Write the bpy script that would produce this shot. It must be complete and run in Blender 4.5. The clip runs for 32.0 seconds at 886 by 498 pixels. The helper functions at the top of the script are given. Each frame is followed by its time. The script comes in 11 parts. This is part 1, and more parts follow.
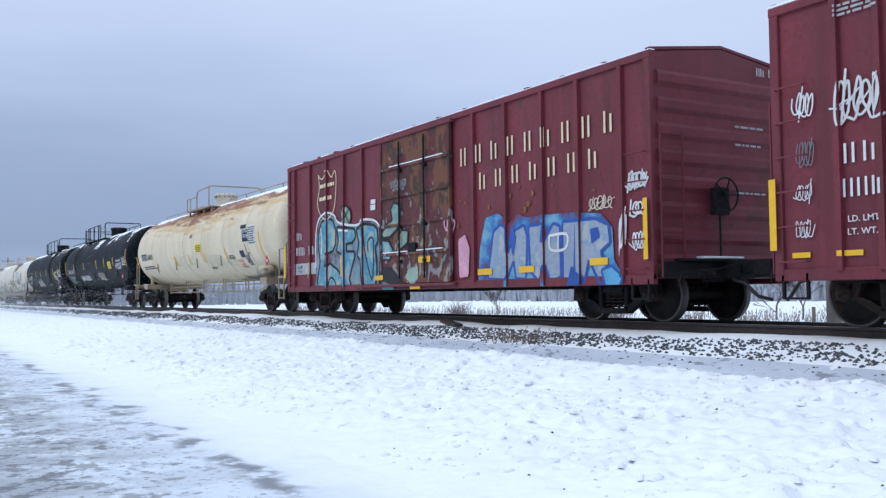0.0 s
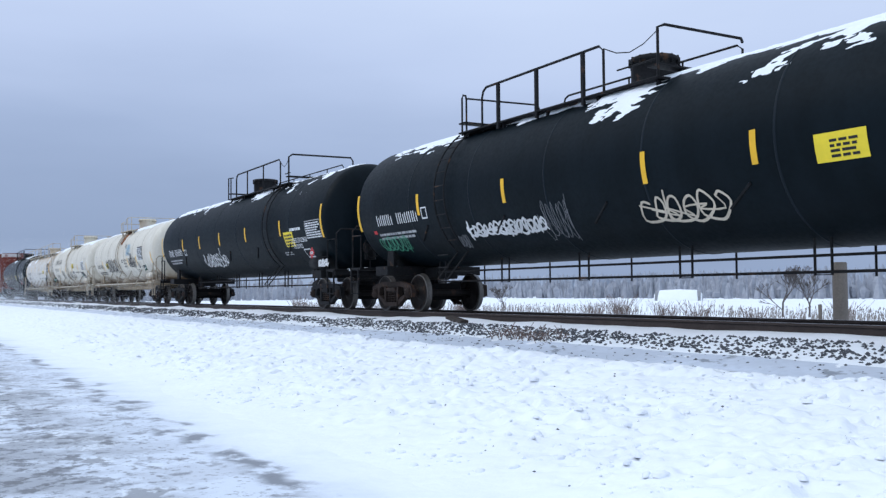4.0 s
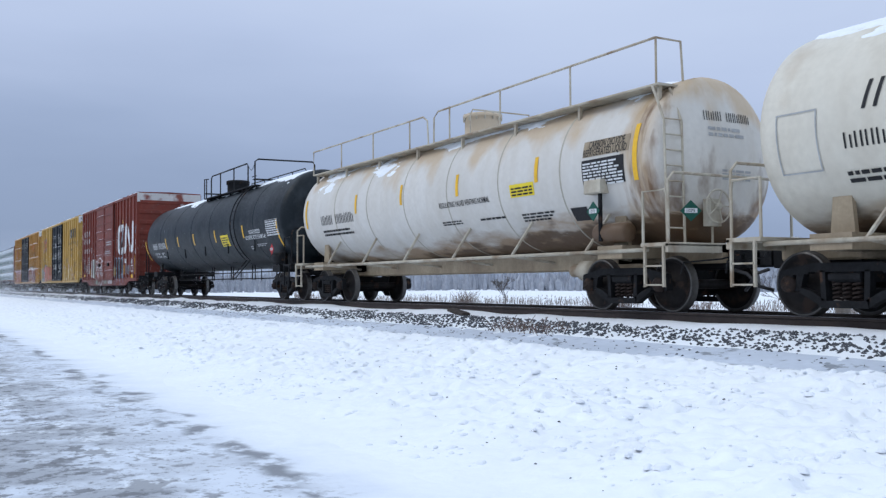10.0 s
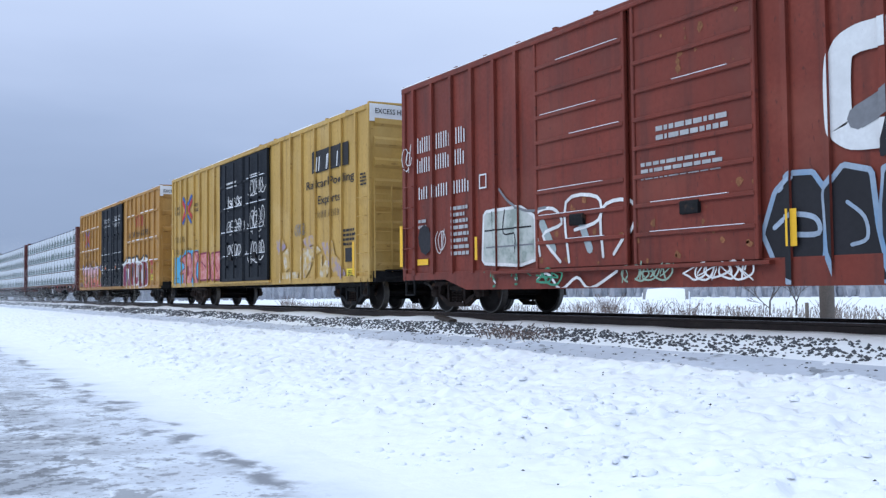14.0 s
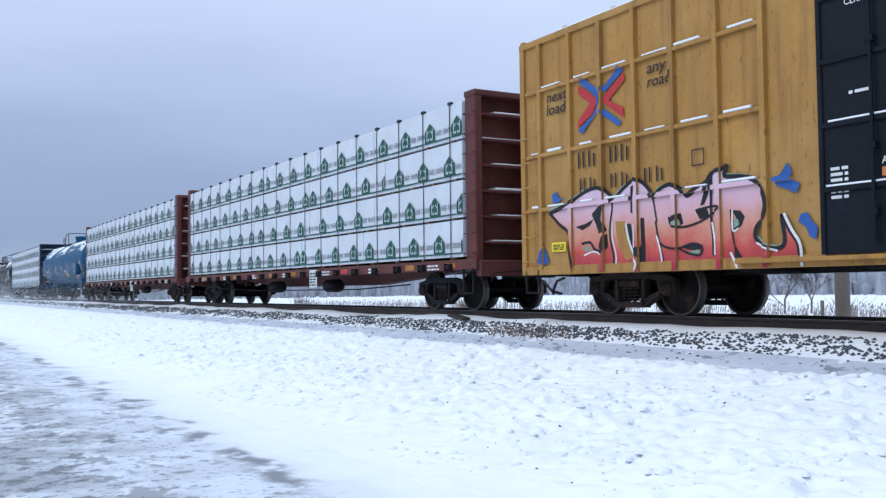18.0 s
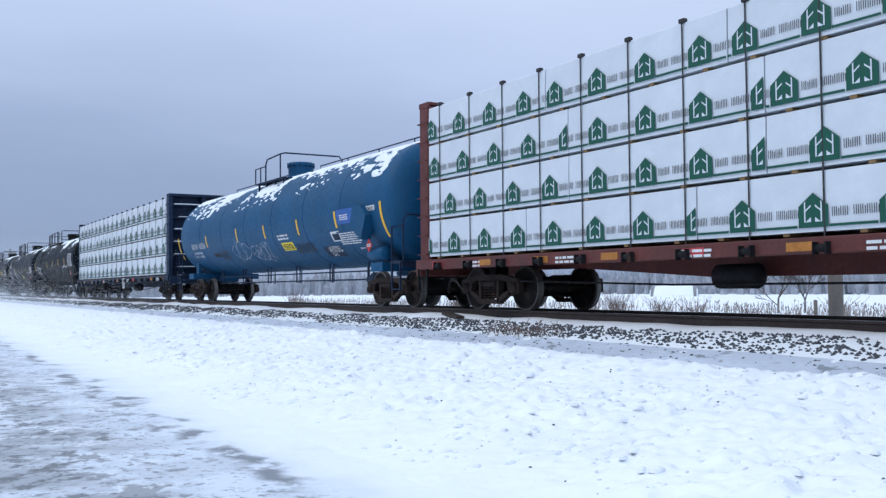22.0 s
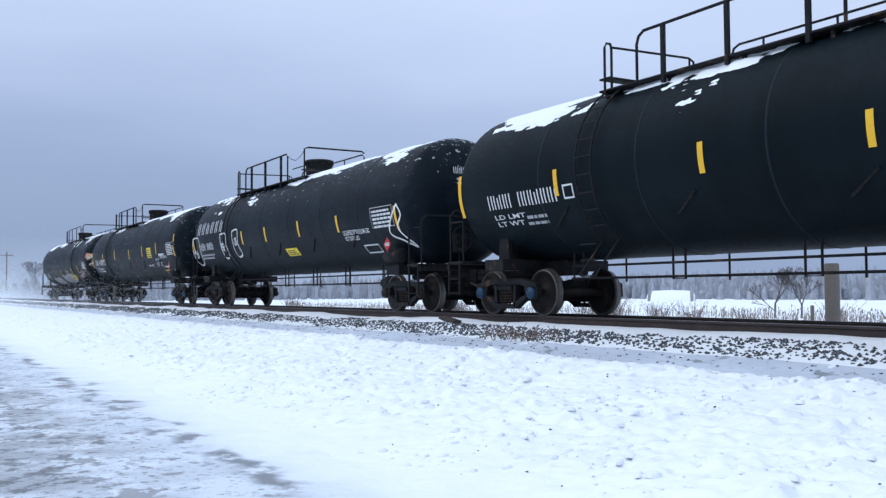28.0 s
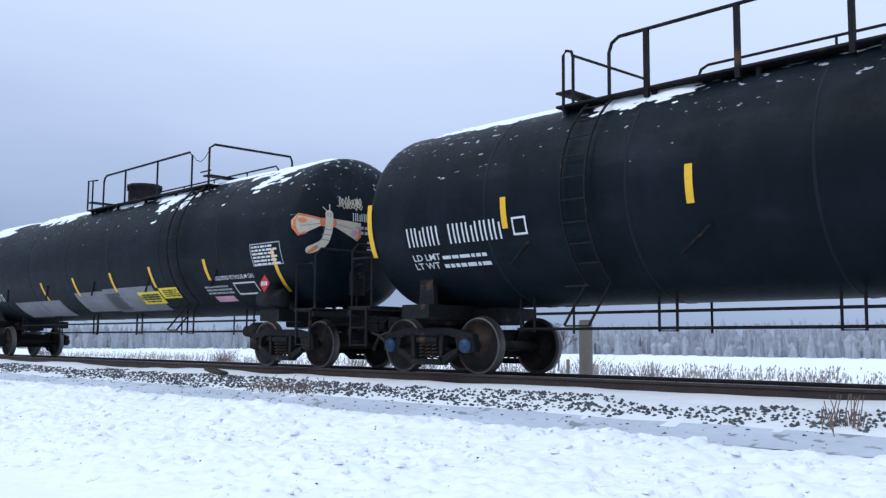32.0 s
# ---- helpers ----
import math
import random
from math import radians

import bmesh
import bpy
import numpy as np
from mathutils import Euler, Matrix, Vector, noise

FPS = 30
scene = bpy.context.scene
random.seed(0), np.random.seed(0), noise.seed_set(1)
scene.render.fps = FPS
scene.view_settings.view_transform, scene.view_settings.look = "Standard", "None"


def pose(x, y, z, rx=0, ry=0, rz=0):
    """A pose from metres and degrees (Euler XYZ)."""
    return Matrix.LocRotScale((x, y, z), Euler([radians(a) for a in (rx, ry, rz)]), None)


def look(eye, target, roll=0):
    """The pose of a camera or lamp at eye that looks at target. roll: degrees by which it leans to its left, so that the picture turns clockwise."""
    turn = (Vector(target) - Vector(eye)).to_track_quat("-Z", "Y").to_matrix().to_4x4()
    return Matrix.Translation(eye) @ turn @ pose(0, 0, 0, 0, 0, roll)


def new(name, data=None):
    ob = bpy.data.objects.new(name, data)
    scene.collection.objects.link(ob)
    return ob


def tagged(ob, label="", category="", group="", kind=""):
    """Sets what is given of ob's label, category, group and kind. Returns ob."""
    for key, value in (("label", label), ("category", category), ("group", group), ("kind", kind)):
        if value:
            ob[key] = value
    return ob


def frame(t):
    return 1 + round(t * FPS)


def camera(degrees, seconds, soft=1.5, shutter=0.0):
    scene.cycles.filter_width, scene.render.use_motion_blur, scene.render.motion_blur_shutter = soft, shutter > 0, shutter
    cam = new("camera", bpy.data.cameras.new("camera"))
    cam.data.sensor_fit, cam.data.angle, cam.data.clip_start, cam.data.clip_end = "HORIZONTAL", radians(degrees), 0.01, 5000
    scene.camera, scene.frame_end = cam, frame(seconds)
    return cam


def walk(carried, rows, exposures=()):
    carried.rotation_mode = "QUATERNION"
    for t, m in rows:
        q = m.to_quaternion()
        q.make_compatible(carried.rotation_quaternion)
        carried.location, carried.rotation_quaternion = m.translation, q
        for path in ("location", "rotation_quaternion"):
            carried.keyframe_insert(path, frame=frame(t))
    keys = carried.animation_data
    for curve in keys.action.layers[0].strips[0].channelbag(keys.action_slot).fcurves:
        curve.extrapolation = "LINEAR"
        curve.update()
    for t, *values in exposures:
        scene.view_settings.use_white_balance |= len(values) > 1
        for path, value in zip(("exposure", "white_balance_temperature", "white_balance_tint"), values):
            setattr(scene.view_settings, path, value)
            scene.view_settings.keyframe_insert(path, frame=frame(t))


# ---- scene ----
from mathutils import geometry

cam = camera(50.65, 32.0, soft=1.35)
EYE = (0.0, -11.80, 0.489)
# seconds, heading to the left of straight across the track, tilt up, lean
TURNS = [
    (0, 59.31, 2.81, -0.61), (0.5, 59.21, 2.87, -0.62), (1, 59.23, 2.90, -0.63), (1.5, 59.27, 2.88, -0.61), (2, 59.25, 2.86, -0.60), (2.5, 59.37, 2.83, -0.55),
    (4.5, 59.73, 2.54, -0.50), (5, 59.78, 2.51, -0.59), (5.5, 59.74, 2.50, -0.66), (6, 59.73, 2.44, -0.70), (6.5, 59.72, 2.38, -0.60), (7, 59.73, 2.28, -0.54),
    (7.5, 59.80, 2.18, -0.55), (8, 59.99, 2.16, -0.53), (8.5, 59.99, 2.18, -0.46), (9, 59.94, 2.17, -0.35), (9.5, 59.92, 2.11, -0.30), (10, 59.79, 2.13, -0.32),
    (10.5, 59.69, 2.16, -0.35), (11, 59.81, 2.15, -0.40), (11.5, 59.90, 2.15, -0.40), (12, 59.81, 2.19, -0.38), (12.5, 59.54, 2.27, -0.44), (13, 59.25, 2.33, -0.54),
    (13.5, 58.99, 2.44, -0.57), (14, 58.96, 2.54, -0.59), (14.5, 59.11, 2.60, -0.61), (16.5, 59.85, 2.60, -0.60), (17, 59.93, 2.50, -0.60), (17.5, 59.92, 2.45, -0.63),
    (18, 59.77, 2.44, -0.65), (18.5, 59.64, 2.44, -0.69), (19, 59.55, 2.40, -0.70), (19.5, 59.47, 2.45, -0.69), (20, 59.42, 2.52, -0.70), (20.5, 59.43, 2.53, -0.69),
    (21, 59.45, 2.46, -0.62), (21.5, 59.47, 2.38, -0.55), (22, 59.43, 2.34, -0.48), (22.5, 59.35, 2.38, -0.44), (23, 59.24, 2.43, -0.44), (23.5, 59.12, 2.43, -0.48),
    (24, 59.03, 2.44, -0.45), (24.5, 58.99, 2.48, -0.44), (25, 58.89, 2.56, -0.50), (25.5, 58.89, 2.63, -0.55), (27.5, 59.15, 2.58, -0.27), (28, 59.26, 2.60, -0.31),
    (28.5, 59.30, 2.54, -0.31), (29, 59.21, 2.52, -0.25), (29.5, 59.26, 2.66, -0.14), (30, 59.36, 2.96, 0.06), (30.5, 59.11, 3.39, 0.27), (31, 57.28, 3.96, 0.48),
    (31.5, 52.97, 4.55, 0.76), (32, 45.39, 5.76, 0.40)]
walk(cam, [(t, pose(*EYE, 90 + tilt, 0, yaw) @ pose(0, 0, 0, 0, 0, lean)) for t, yaw, tilt, lean in TURNS],
     exposures=[(0.0, 0.05, 6580, 10), (2.5, 0.0, 6580, 10), (5.0, 0.06, 6580, 10), (6.5, 0.02, 6600, 10), (8.0, -0.1, 6680, 10), (9.0, -0.11, 6720, 10), (10.0, -0.08, 6660, 10), (11.5, 0.0, 6550, 10), (13.0, 0.06, 6500, 10), (14.0, 0.1, 6500, 10), (17.0, 0.1, 6500, 10), (18.5, 0.08, 6500, 10), (21.0, 0.01, 6500, 10), (24.0, 0.02, 6500, 10), (27.5, 0.06, 6500, 10), (29.0, 0.08, 6500, 10), (32.0, 0.1, 6500, 10)])

# ---- light: an overcast winter day ----
world = bpy.data.worlds.new("winter_sky")
scene.world = world
world.use_nodes = True


def overcast():
    nt = world.node_tree
    nt.nodes.clear()
    n, l = nt.nodes.new, nt.links.new
    out, bg = n("ShaderNodeOutputWorld"), n("ShaderNodeBackground")
    sky = n("ShaderNodeTexSky")
    sky.sky_type, sky.sun_disc, sky.sun_elevation, sky.sun_rotation = "NISHITA", False, radians(38), radians(200)
    co, sep = n("ShaderNodeTexCoord"), n("ShaderNodeSeparateXYZ")
    l(co.outputs["Generated"], sep.inputs[0])
    ramp = n("ShaderNodeValToRGB")
    e = ramp.color_ramp.elements
    e[0].position, e[0].color = 0.0, (0.315, 0.408, 0.592, 1)
    e[1].position, e[1].color = 1.0, (0.86, 1.03, 1.30, 1)
    for p, c in ((0.035, (0.270, 0.358, 0.547)), (0.075, (0.290, 0.381, 0.578)), (0.13, (0.355, 0.456, 0.675)), (0.22, (0.490, 0.600, 0.845)), (0.34, (0.60, 0.715, 0.95))):
        k = e.new(p)
        k.color = (*c, 1)
    # soft cloud bands bend the gradient
    mp, noi, add = n("ShaderNodeMapping"), n("ShaderNodeTexNoise"), n("ShaderNodeMath")
    mp.inputs["Scale"].default_value = (1.6, 1.6, 7.0)
    noi.inputs["Scale"].default_value, noi.inputs["Detail"].default_value = 1.7, 5
    l(co.outputs["Generated"], mp.inputs[0])
    l(mp.outputs[0], noi.inputs["Vector"])
    sub, mul = n("ShaderNodeMath"), n("ShaderNodeMath")
    sub.operation, mul.operation = "SUBTRACT", "MULTIPLY"
    sub.inputs[1].default_value, mul.inputs[1].default_value = 0.5, 0.10
    l(noi.outputs["Fac"], sub.inputs[0]), l(sub.outputs[0], mul.inputs[0])
    # the heavier cloud lies towards the far end of the track
    side = n("ShaderNodeMath")
    side.operation, side.inputs[1].default_value, side.inputs[2].default_value = "MULTIPLY_ADD", 0.16, 0.125
    l(sep.outputs["X"], side.inputs[0])
    l(sep.outputs["Z"], add.inputs[0]), l(mul.outputs[0], add.inputs[1])
    add2 = n("ShaderNodeMath")
    l(add.outputs[0], add2.inputs[0]), l(side.outputs[0], add2.inputs[1])
    l(add2.outputs[0], ramp.inputs[0])
    mix = n("ShaderNodeMix")
    mix.data_type, mix.blend_type = "RGBA", "ADD"
    mix.inputs["Factor"].default_value = 1.0
    dim = n("ShaderNodeMix")
    dim.data_type, dim.blend_type = "RGBA", "MULTIPLY"
    dim.inputs["Factor"].default_value = 1.0
    dim.inputs["B"].default_value = (0.004, 0.004, 0.004, 1)
    l(sky.outputs[0], dim.inputs["A"])
    l(ramp.outputs[0], mix.inputs["A"]), l(dim.outputs["Result"], mix.inputs["B"])
    l(mix.outputs["Result"], bg.inputs["Color"])
    bg.inputs["Strength"].default_value = 1.0
    l(bg.outputs[0], out.inputs[0])


overcast()
sun = new("sun", bpy.data.lights.new("sun", "SUN"))
sun.data.energy, sun.data.angle, sun.data.color = 0.75, radians(20), (1.0, 0.98, 0.95)
sun.matrix_world = look((-20, -40, 45), (0, 0, 0))
scene.view_settings.exposure = 0.0


# ---- materials ----
def shade(name, rgb, rough=0.6, metal=0.0, vary=0.18, scale=1.5, grain=30.0, bump=0.0, dirt=None, dirt_amount=0.0, streak=(1, 1, 1), spots=None, spot_at=0.62, spot_scale=1.0,
          spot_streak=(1, 1, 1), emit=0.0, soft_spots=0.08, coords="Object", gloss=0.3):
    m = bpy.data.materials.new(name)
    m.use_nodes = True
    nt = m.node_tree
    n, l = nt.nodes.new, nt.links.new
    b = nt.nodes["Principled BSDF"]
    b.inputs["Roughness"].default_value, b.inputs["Metallic"].default_value = rough, metal
    b.inputs["Specular IOR Level"].default_value = gloss
    co, info = n("ShaderNodeTexCoord"), n("ShaderNodeObjectInfo")
    off = n("ShaderNodeVectorMath")
    off.operation = "MULTIPLY_ADD"
    l(info.outputs["Random"], off.inputs[0])
    off.inputs[1].default_value = (37.0, 11.0, 23.0)
    l(co.outputs[coords], off.inputs[2])

    def noi(sc, detail=4, stretch=(1, 1, 1)):
        mp, t = n("ShaderNodeMapping"), n("ShaderNodeTexNoise")
        mp.inputs["Scale"].default_value = stretch
        t.inputs["Scale"].default_value, t.inputs["Detail"].default_value = sc, detail
        l(off.outputs[0], mp.inputs[0]), l(mp.outputs[0], t.inputs["Vector"])
        return t.outputs["Fac"]

    def ramp(v, a, z):
        r = n("ShaderNodeMapRange")
        r.inputs["From Min"].default_value, r.inputs["From Max"].default_value = a, z
        l(v, r.inputs["Value"])
        return r.outputs[0]

    def mixed(f, a, c):
        x = n("ShaderNodeMix")
        x.data_type = "RGBA"
        for v, k in ((f, "Factor"), (a, "A"), (c, "B")):
            if isinstance(v, tuple):
                x.inputs[k].default_value = (*v, 1)
            else:
                l(v, x.inputs[k])
        return x.outputs["Result"]

    lo = tuple(c * (1 - vary) for c in rgb)
    hi = tuple(min(1, c * (1 + vary)) for c in rgb)
    big, fine = noi(scale, 5, streak), noi(grain, 3)
    col = mixed(ramp(big, 0.3, 0.7), lo, hi)
    col = mixed(ramp(fine, 0.35, 0.95), col, tuple(c * (1 - vary * 1.3) for c in rgb))
    if dirt:
        d = n("ShaderNodeMath")
        d.operation = "MULTIPLY"
        l(ramp(noi(2.2, 6, (1.0, 1.0, 0.22)), 0.40, 0.78), d.inputs[0])
        d.inputs[1].default_value = dirt_amount
        col = mixed(d.outputs[0], col, dirt)
    if spots:
        col = mixed(ramp(noi(spot_scale, 7, spot_streak), spot_at, spot_at + soft_spots), col, spots)
    l(col, b.inputs["Base Color"])
    r = n("ShaderNodeMapRange")
    r.inputs["To Min"].default_value, r.inputs["To Max"].default_value = max(0.05, rough - 0.12), min(1, rough + 0.12)
    l(fine, r.inputs["Value"]), l(r.outputs[0], b.inputs["Roughness"])
    if bump:
        bp = n("ShaderNodeBump")
        bp.inputs["Strength"].default_value, bp.inputs["Distance"].default_value = 0.6, bump
        l(fine, bp.inputs["Height"]), l(bp.outputs[0], b.inputs["Normal"])
    if emit:
        l(col, b.inputs["Emission Color"])
        b.inputs["Emission Strength"].default_value = emit
    return m


SNOW = shade("snow", (0.84, 0.88, 0.92), 0.75, vary=0.035, scale=0.8, grain=9.0, bump=0.02)
CRUST = shade("crusted_snow", (0.84, 0.87, 0.91), 0.8, vary=0.05, scale=3.0, grain=40.0, bump=0.01)
BLACK = shade("black_tank_paint", (0.0030, 0.0070, 0.0098), 0.50, vary=0.25, scale=0.6, grain=14, dirt=(0.010, 0.017, 0.024), dirt_amount=0.35, gloss=0.068)
STEEL = shade("grimy_underframe_steel", (0.014, 0.0145, 0.016), 0.65, gloss=0.12, vary=0.35, scale=3, grain=20, bump=0.004, spots=(0.07, 0.04, 0.026), spot_at=0.62, spot_scale=4)
RUSTSTEEL = shade("rusty_cast_steel", (0.034, 0.025, 0.022), 0.75, gloss=0.12, vary=0.35, scale=4, grain=25, bump=0.004, spots=(0.075, 0.042, 0.028), spot_at=0.60, spot_scale=5)
WHEEL = shade("wheel_steel", (0.017, 0.015, 0.015), 0.6, gloss=0.12, vary=0.35, scale=4, grain=16, spots=(0.042, 0.028, 0.022), spot_at=0.57, spot_scale=3)
TREAD = shade("polished_wheel_tread", (0.12, 0.115, 0.11), 0.5, 0.8, vary=0.25, grain=20)
CREAM = shade("cream_tank_paint", (0.62, 0.58, 0.47), 0.5, vary=0.08, scale=0.7, grain=10, dirt=(0.30, 0.25, 0.17), dirt_amount=0.3)
RUST = shade("rust_stain", (0.24, 0.10, 0.045), 0.8, vary=0.45, scale=5, grain=30, streak=(1, 1, 0.4), bump=0.003)
WHITE = shade("white_tank_paint", (0.63, 0.61, 0.57), 0.5, vary=0.07, scale=0.6, grain=10, dirt=(0.42, 0.36, 0.27), dirt_amount=0.35)
IVORY = shade("ivory_tank_paint", (0.665, 0.63, 0.54), 0.5, vary=0.08, scale=0.6, grain=10, dirt=(0.36, 0.29, 0.20), dirt_amount=0.35)
TAN = shade("tan_soiled_steel", (0.36, 0.29, 0.20), 0.62, vary=0.2, scale=2, grain=18, dirt=(0.16, 0.11, 0.07), dirt_amount=0.6, bump=0.003)
BLUE = shade("blue_tank_paint", (0.006, 0.076, 0.172), 0.5, gloss=0.15, vary=0.16, scale=0.7, grain=10, dirt=(0.022, 0.07, 0.13), dirt_amount=0.45)
MAROON = shade("maroon_boxcar_paint", (0.178, 0.031, 0.044), 0.55, vary=0.16, scale=0.8, grain=14, dirt=(0.075, 0.03, 0.034), dirt_amount=0.5, spots=(0.085, 0.038, 0.022), spot_at=0.66, spot_scale=1.6)
OXIDE = shade("red_oxide_boxcar_paint", (0.185, 0.034, 0.021), 0.58, vary=0.15, scale=0.8, grain=14, dirt=(0.085, 0.035, 0.028), dirt_amount=0.5)
FLATRED = shade("dull_red_flatcar_paint", (0.125, 0.034, 0.030), 0.6, vary=0.25, scale=1.5, grain=14, dirt=(0.05, 0.03, 0.028), dirt_amount=0.6)
YELLOW = shade("yellow_boxcar_paint", (0.50, 0.315, 0.085), 0.55, vary=0.10, scale=0.8, grain=14, dirt=(0.30, 0.19, 0.06), dirt_amount=0.35)
OCHRE = shade("ochre_boxcar_paint", (0.43, 0.222, 0.054), 0.58, vary=0.12, scale=0.8, grain=14, dirt=(0.22, 0.13, 0.05), dirt_amount=0.45)
NAVY = shade("navy_flatcar_paint", (0.016, 0.030, 0.062), 0.5, gloss=0.12, vary=0.25, scale=1, grain=14)
DOORBLACK = shade("black_door_paint", (0.010, 0.013, 0.018), 0.5, gloss=0.12, vary=0.25, scale=1, grain=14)
STRIPE = shade("yellow_reflective_tape", (0.80, 0.46, 0.030), 0.45, vary=0.08, scale=3, grain=20)
ORANGETAPE = shade("faded_orange_tape", (0.42, 0.17, 0.035), 0.5, vary=0.25, scale=4, grain=20)
REDTAPE = shade("red_reflective_tape", (0.52, 0.05, 0.06), 0.45, vary=0.1, scale=3, grain=20)
INKWHITE = shade("white_stencil_paint", (0.66, 0.68, 0.69), 0.6, vary=0.08, scale=4, grain=20)
INKGREY = shade("faded_white_stencil", (0.40, 0.41, 0.42), 0.65, vary=0.2, scale=4, grain=20)
INKCREAM = shade("cream_stencil_paint", (0.72, 0.62, 0.42), 0.6, vary=0.1, scale=4, grain=20)
INKBLACK = shade("black_stencil_paint", (0.018, 0.018, 0.020), 0.6, vary=0.2, scale=4, grain=20)
INKRED = shade("red_stencil_paint", (0.48, 0.035, 0.040), 0.6, vary=0.12, scale=4, grain=20)
INKBLUE = shade("blue_stencil_paint", (0.030, 0.11, 0.36), 0.6, vary=0.12, scale=4, grain=20)
SIGNYEL = shade("yellow_notice", (0.80, 0.62, 0.04), 0.55, vary=0.06, scale=4, grain=20)
GREEN = shade("green_print", (0.006, 0.080, 0.055), 0.5, vary=0.06, scale=4, grain=20)
WRAP = shade("white_lumber_wrap", (0.60, 0.65, 0.70), 0.42, vary=0.06, scale=1.5, grain=4, bump=0.03)
STRAP = shade("dark_steel_strap", (0.03, 0.03, 0.032), 0.5, vary=0.2)
TIMBER = shade("wooden_dunnage", (0.22, 0.14, 0.065), 0.8, vary=0.25, scale=3, grain=30, streak=(0.2, 1, 1), bump=0.003)
PAINTS = {k: shade("spray_" + k, c, 0.5, vary=0.2, scale=1.6, grain=18, spots=dict(aqua=(0.05, 0.19, 0.36), pale=(0.30, 0.36, 0.34), silver=(0.14, 0.28, 0.46), crimson=(0.13, 0.006, 0.03)).get(k, tuple(v * 0.72 for v in c)), spot_at=0.50, spot_scale=0.9, soft_spots=0.2) for k, c in dict(
    aqua=(0.10, 0.33, 0.40), teal=(0.07, 0.26, 0.30), pale=(0.34, 0.40, 0.42), silver=(0.30, 0.37, 0.46), blue=(0.03, 0.10, 0.38), sky=(0.12, 0.42, 0.66), black=(0.014, 0.014, 0.018),
    white=(0.72, 0.73, 0.73), pink=(0.62, 0.24, 0.28), rose=(0.66, 0.34, 0.44), red=(0.52, 0.050, 0.045), orange=(0.66, 0.20, 0.08), crimson=(0.20, 0.012, 0.045), green=(0.05, 0.26, 0.16),
    cream=(0.60, 0.53, 0.42), purple=(0.16, 0.10, 0.32), mint=(0.27, 0.38, 0.30), grey=(0.20, 0.21, 0.23)).items()}


def mixed_paint(name, tones, scale=1.2, kz=0.0, z0=0.0, amp=1.0, stretch=(1, 1, 1)):
    """Sprayed paint in several tones that run into one another; kz: how fast they change upwards."""
    m = shade(name, tones[0], 0.5)
    nt = m.node_tree
    n, l = nt.nodes.new, nt.links.new
    b = nt.nodes["Principled BSDF"]
    co, mp, noi, sep, up, r = n("ShaderNodeTexCoord"), n("ShaderNodeMapping"), n("ShaderNodeTexNoise"), n("ShaderNodeSeparateXYZ"), n("ShaderNodeMath"), n("ShaderNodeValToRGB")
    mp.inputs["Scale"].default_value = stretch
    noi.inputs["Scale"].default_value, noi.inputs["Detail"].default_value, noi.inputs["Roughness"].default_value = scale * 1.5, 9, 0.62
    l(co.outputs["Object"], mp.inputs[0]), l(mp.outputs[0], noi.inputs["Vector"]), l(co.outputs["Object"], sep.inputs[0])
    up.operation, up.inputs[1].default_value, up.inputs[2].default_value = "MULTIPLY_ADD", kz, -kz * z0 + 0.5 - 0.5 * amp
    l(sep.outputs["Z"], up.inputs[0])
    add = n("ShaderNodeMath")
    add.operation, add.inputs[1].default_value = "MULTIPLY_ADD", amp
    l(noi.outputs["Fac"], add.inputs[0]), l(up.outputs[0], add.inputs[2]), l(add.outputs[0], r.inputs[0])
    e = r.color_ramp.elements
    lo, hi = (0.40, 0.62) if not kz else (0.15, 0.85)
    k = len(tones) - 1
    e[0].position, e[0].color, e[1].position, e[1].color = lo, (*tones[0], 1), hi, (*tones[k], 1)
    for i in range(1, k):
        e.new(lo + (hi - lo) * i / k).color = (*tones[i], 1)
    l(r.outputs[0], b.inputs["Base Color"])
    return m


AQUAWASH = mixed_paint("aqua_overspray", [(0.14, 0.05, 0.06), (0.13, 0.20, 0.24), (0.17, 0.27, 0.30), (0.26, 0.29, 0.30)])
AQUAMIX = mixed_paint("aqua_and_blue_spray", [(0.32, 0.38, 0.32), (0.16, 0.34, 0.38), (0.05, 0.22, 0.34), (0.13, 0.31, 0.38), (0.30, 0.36, 0.38)], 1.1)
MINTMIX = mixed_paint("mint_and_sand_spray", [(0.34, 0.32, 0.22), (0.24, 0.33, 0.27), (0.09, 0.24, 0.25)], 1.4)
SILVERMIX = mixed_paint("silver_spray", [(0.24, 0.30, 0.40), (0.31, 0.36, 0.41), (0.20, 0.30, 0.42), (0.38, 0.40, 0.42)], 1.4)
BLUEMIX = mixed_paint("bright_blue_spray", [(0.16, 0.04, 0.06), (0.03, 0.13, 0.34), (0.08, 0.26, 0.46), (0.16, 0.36, 0.50)], 1.2)
PALEMIX = mixed_paint("chalky_pale_spray", [(0.26, 0.31, 0.28), (0.42, 0.46, 0.43), (0.50, 0.52, 0.50)], 1.8)
SKYMIX = mixed_paint("sky_blue_spray", [(0.04, 0.30, 0.52), (0.07, 0.38, 0.60)], 1.2)
PINKMIX = mixed_paint("spotted_pink_spray", [(0.44, 0.10, 0.09), (0.56, 0.21, 0.20), (0.62, 0.31, 0.30)], 3.0)
SUNSETMIX = mixed_paint("pink_to_red_spray", [(0.36, 0.025, 0.05), (0.55, 0.09, 0.07), (0.62, 0.28, 0.20), (0.66, 0.40, 0.46), (0.64, 0.47, 0.57)], 2.0, 0.55, 1.40, 0.35)
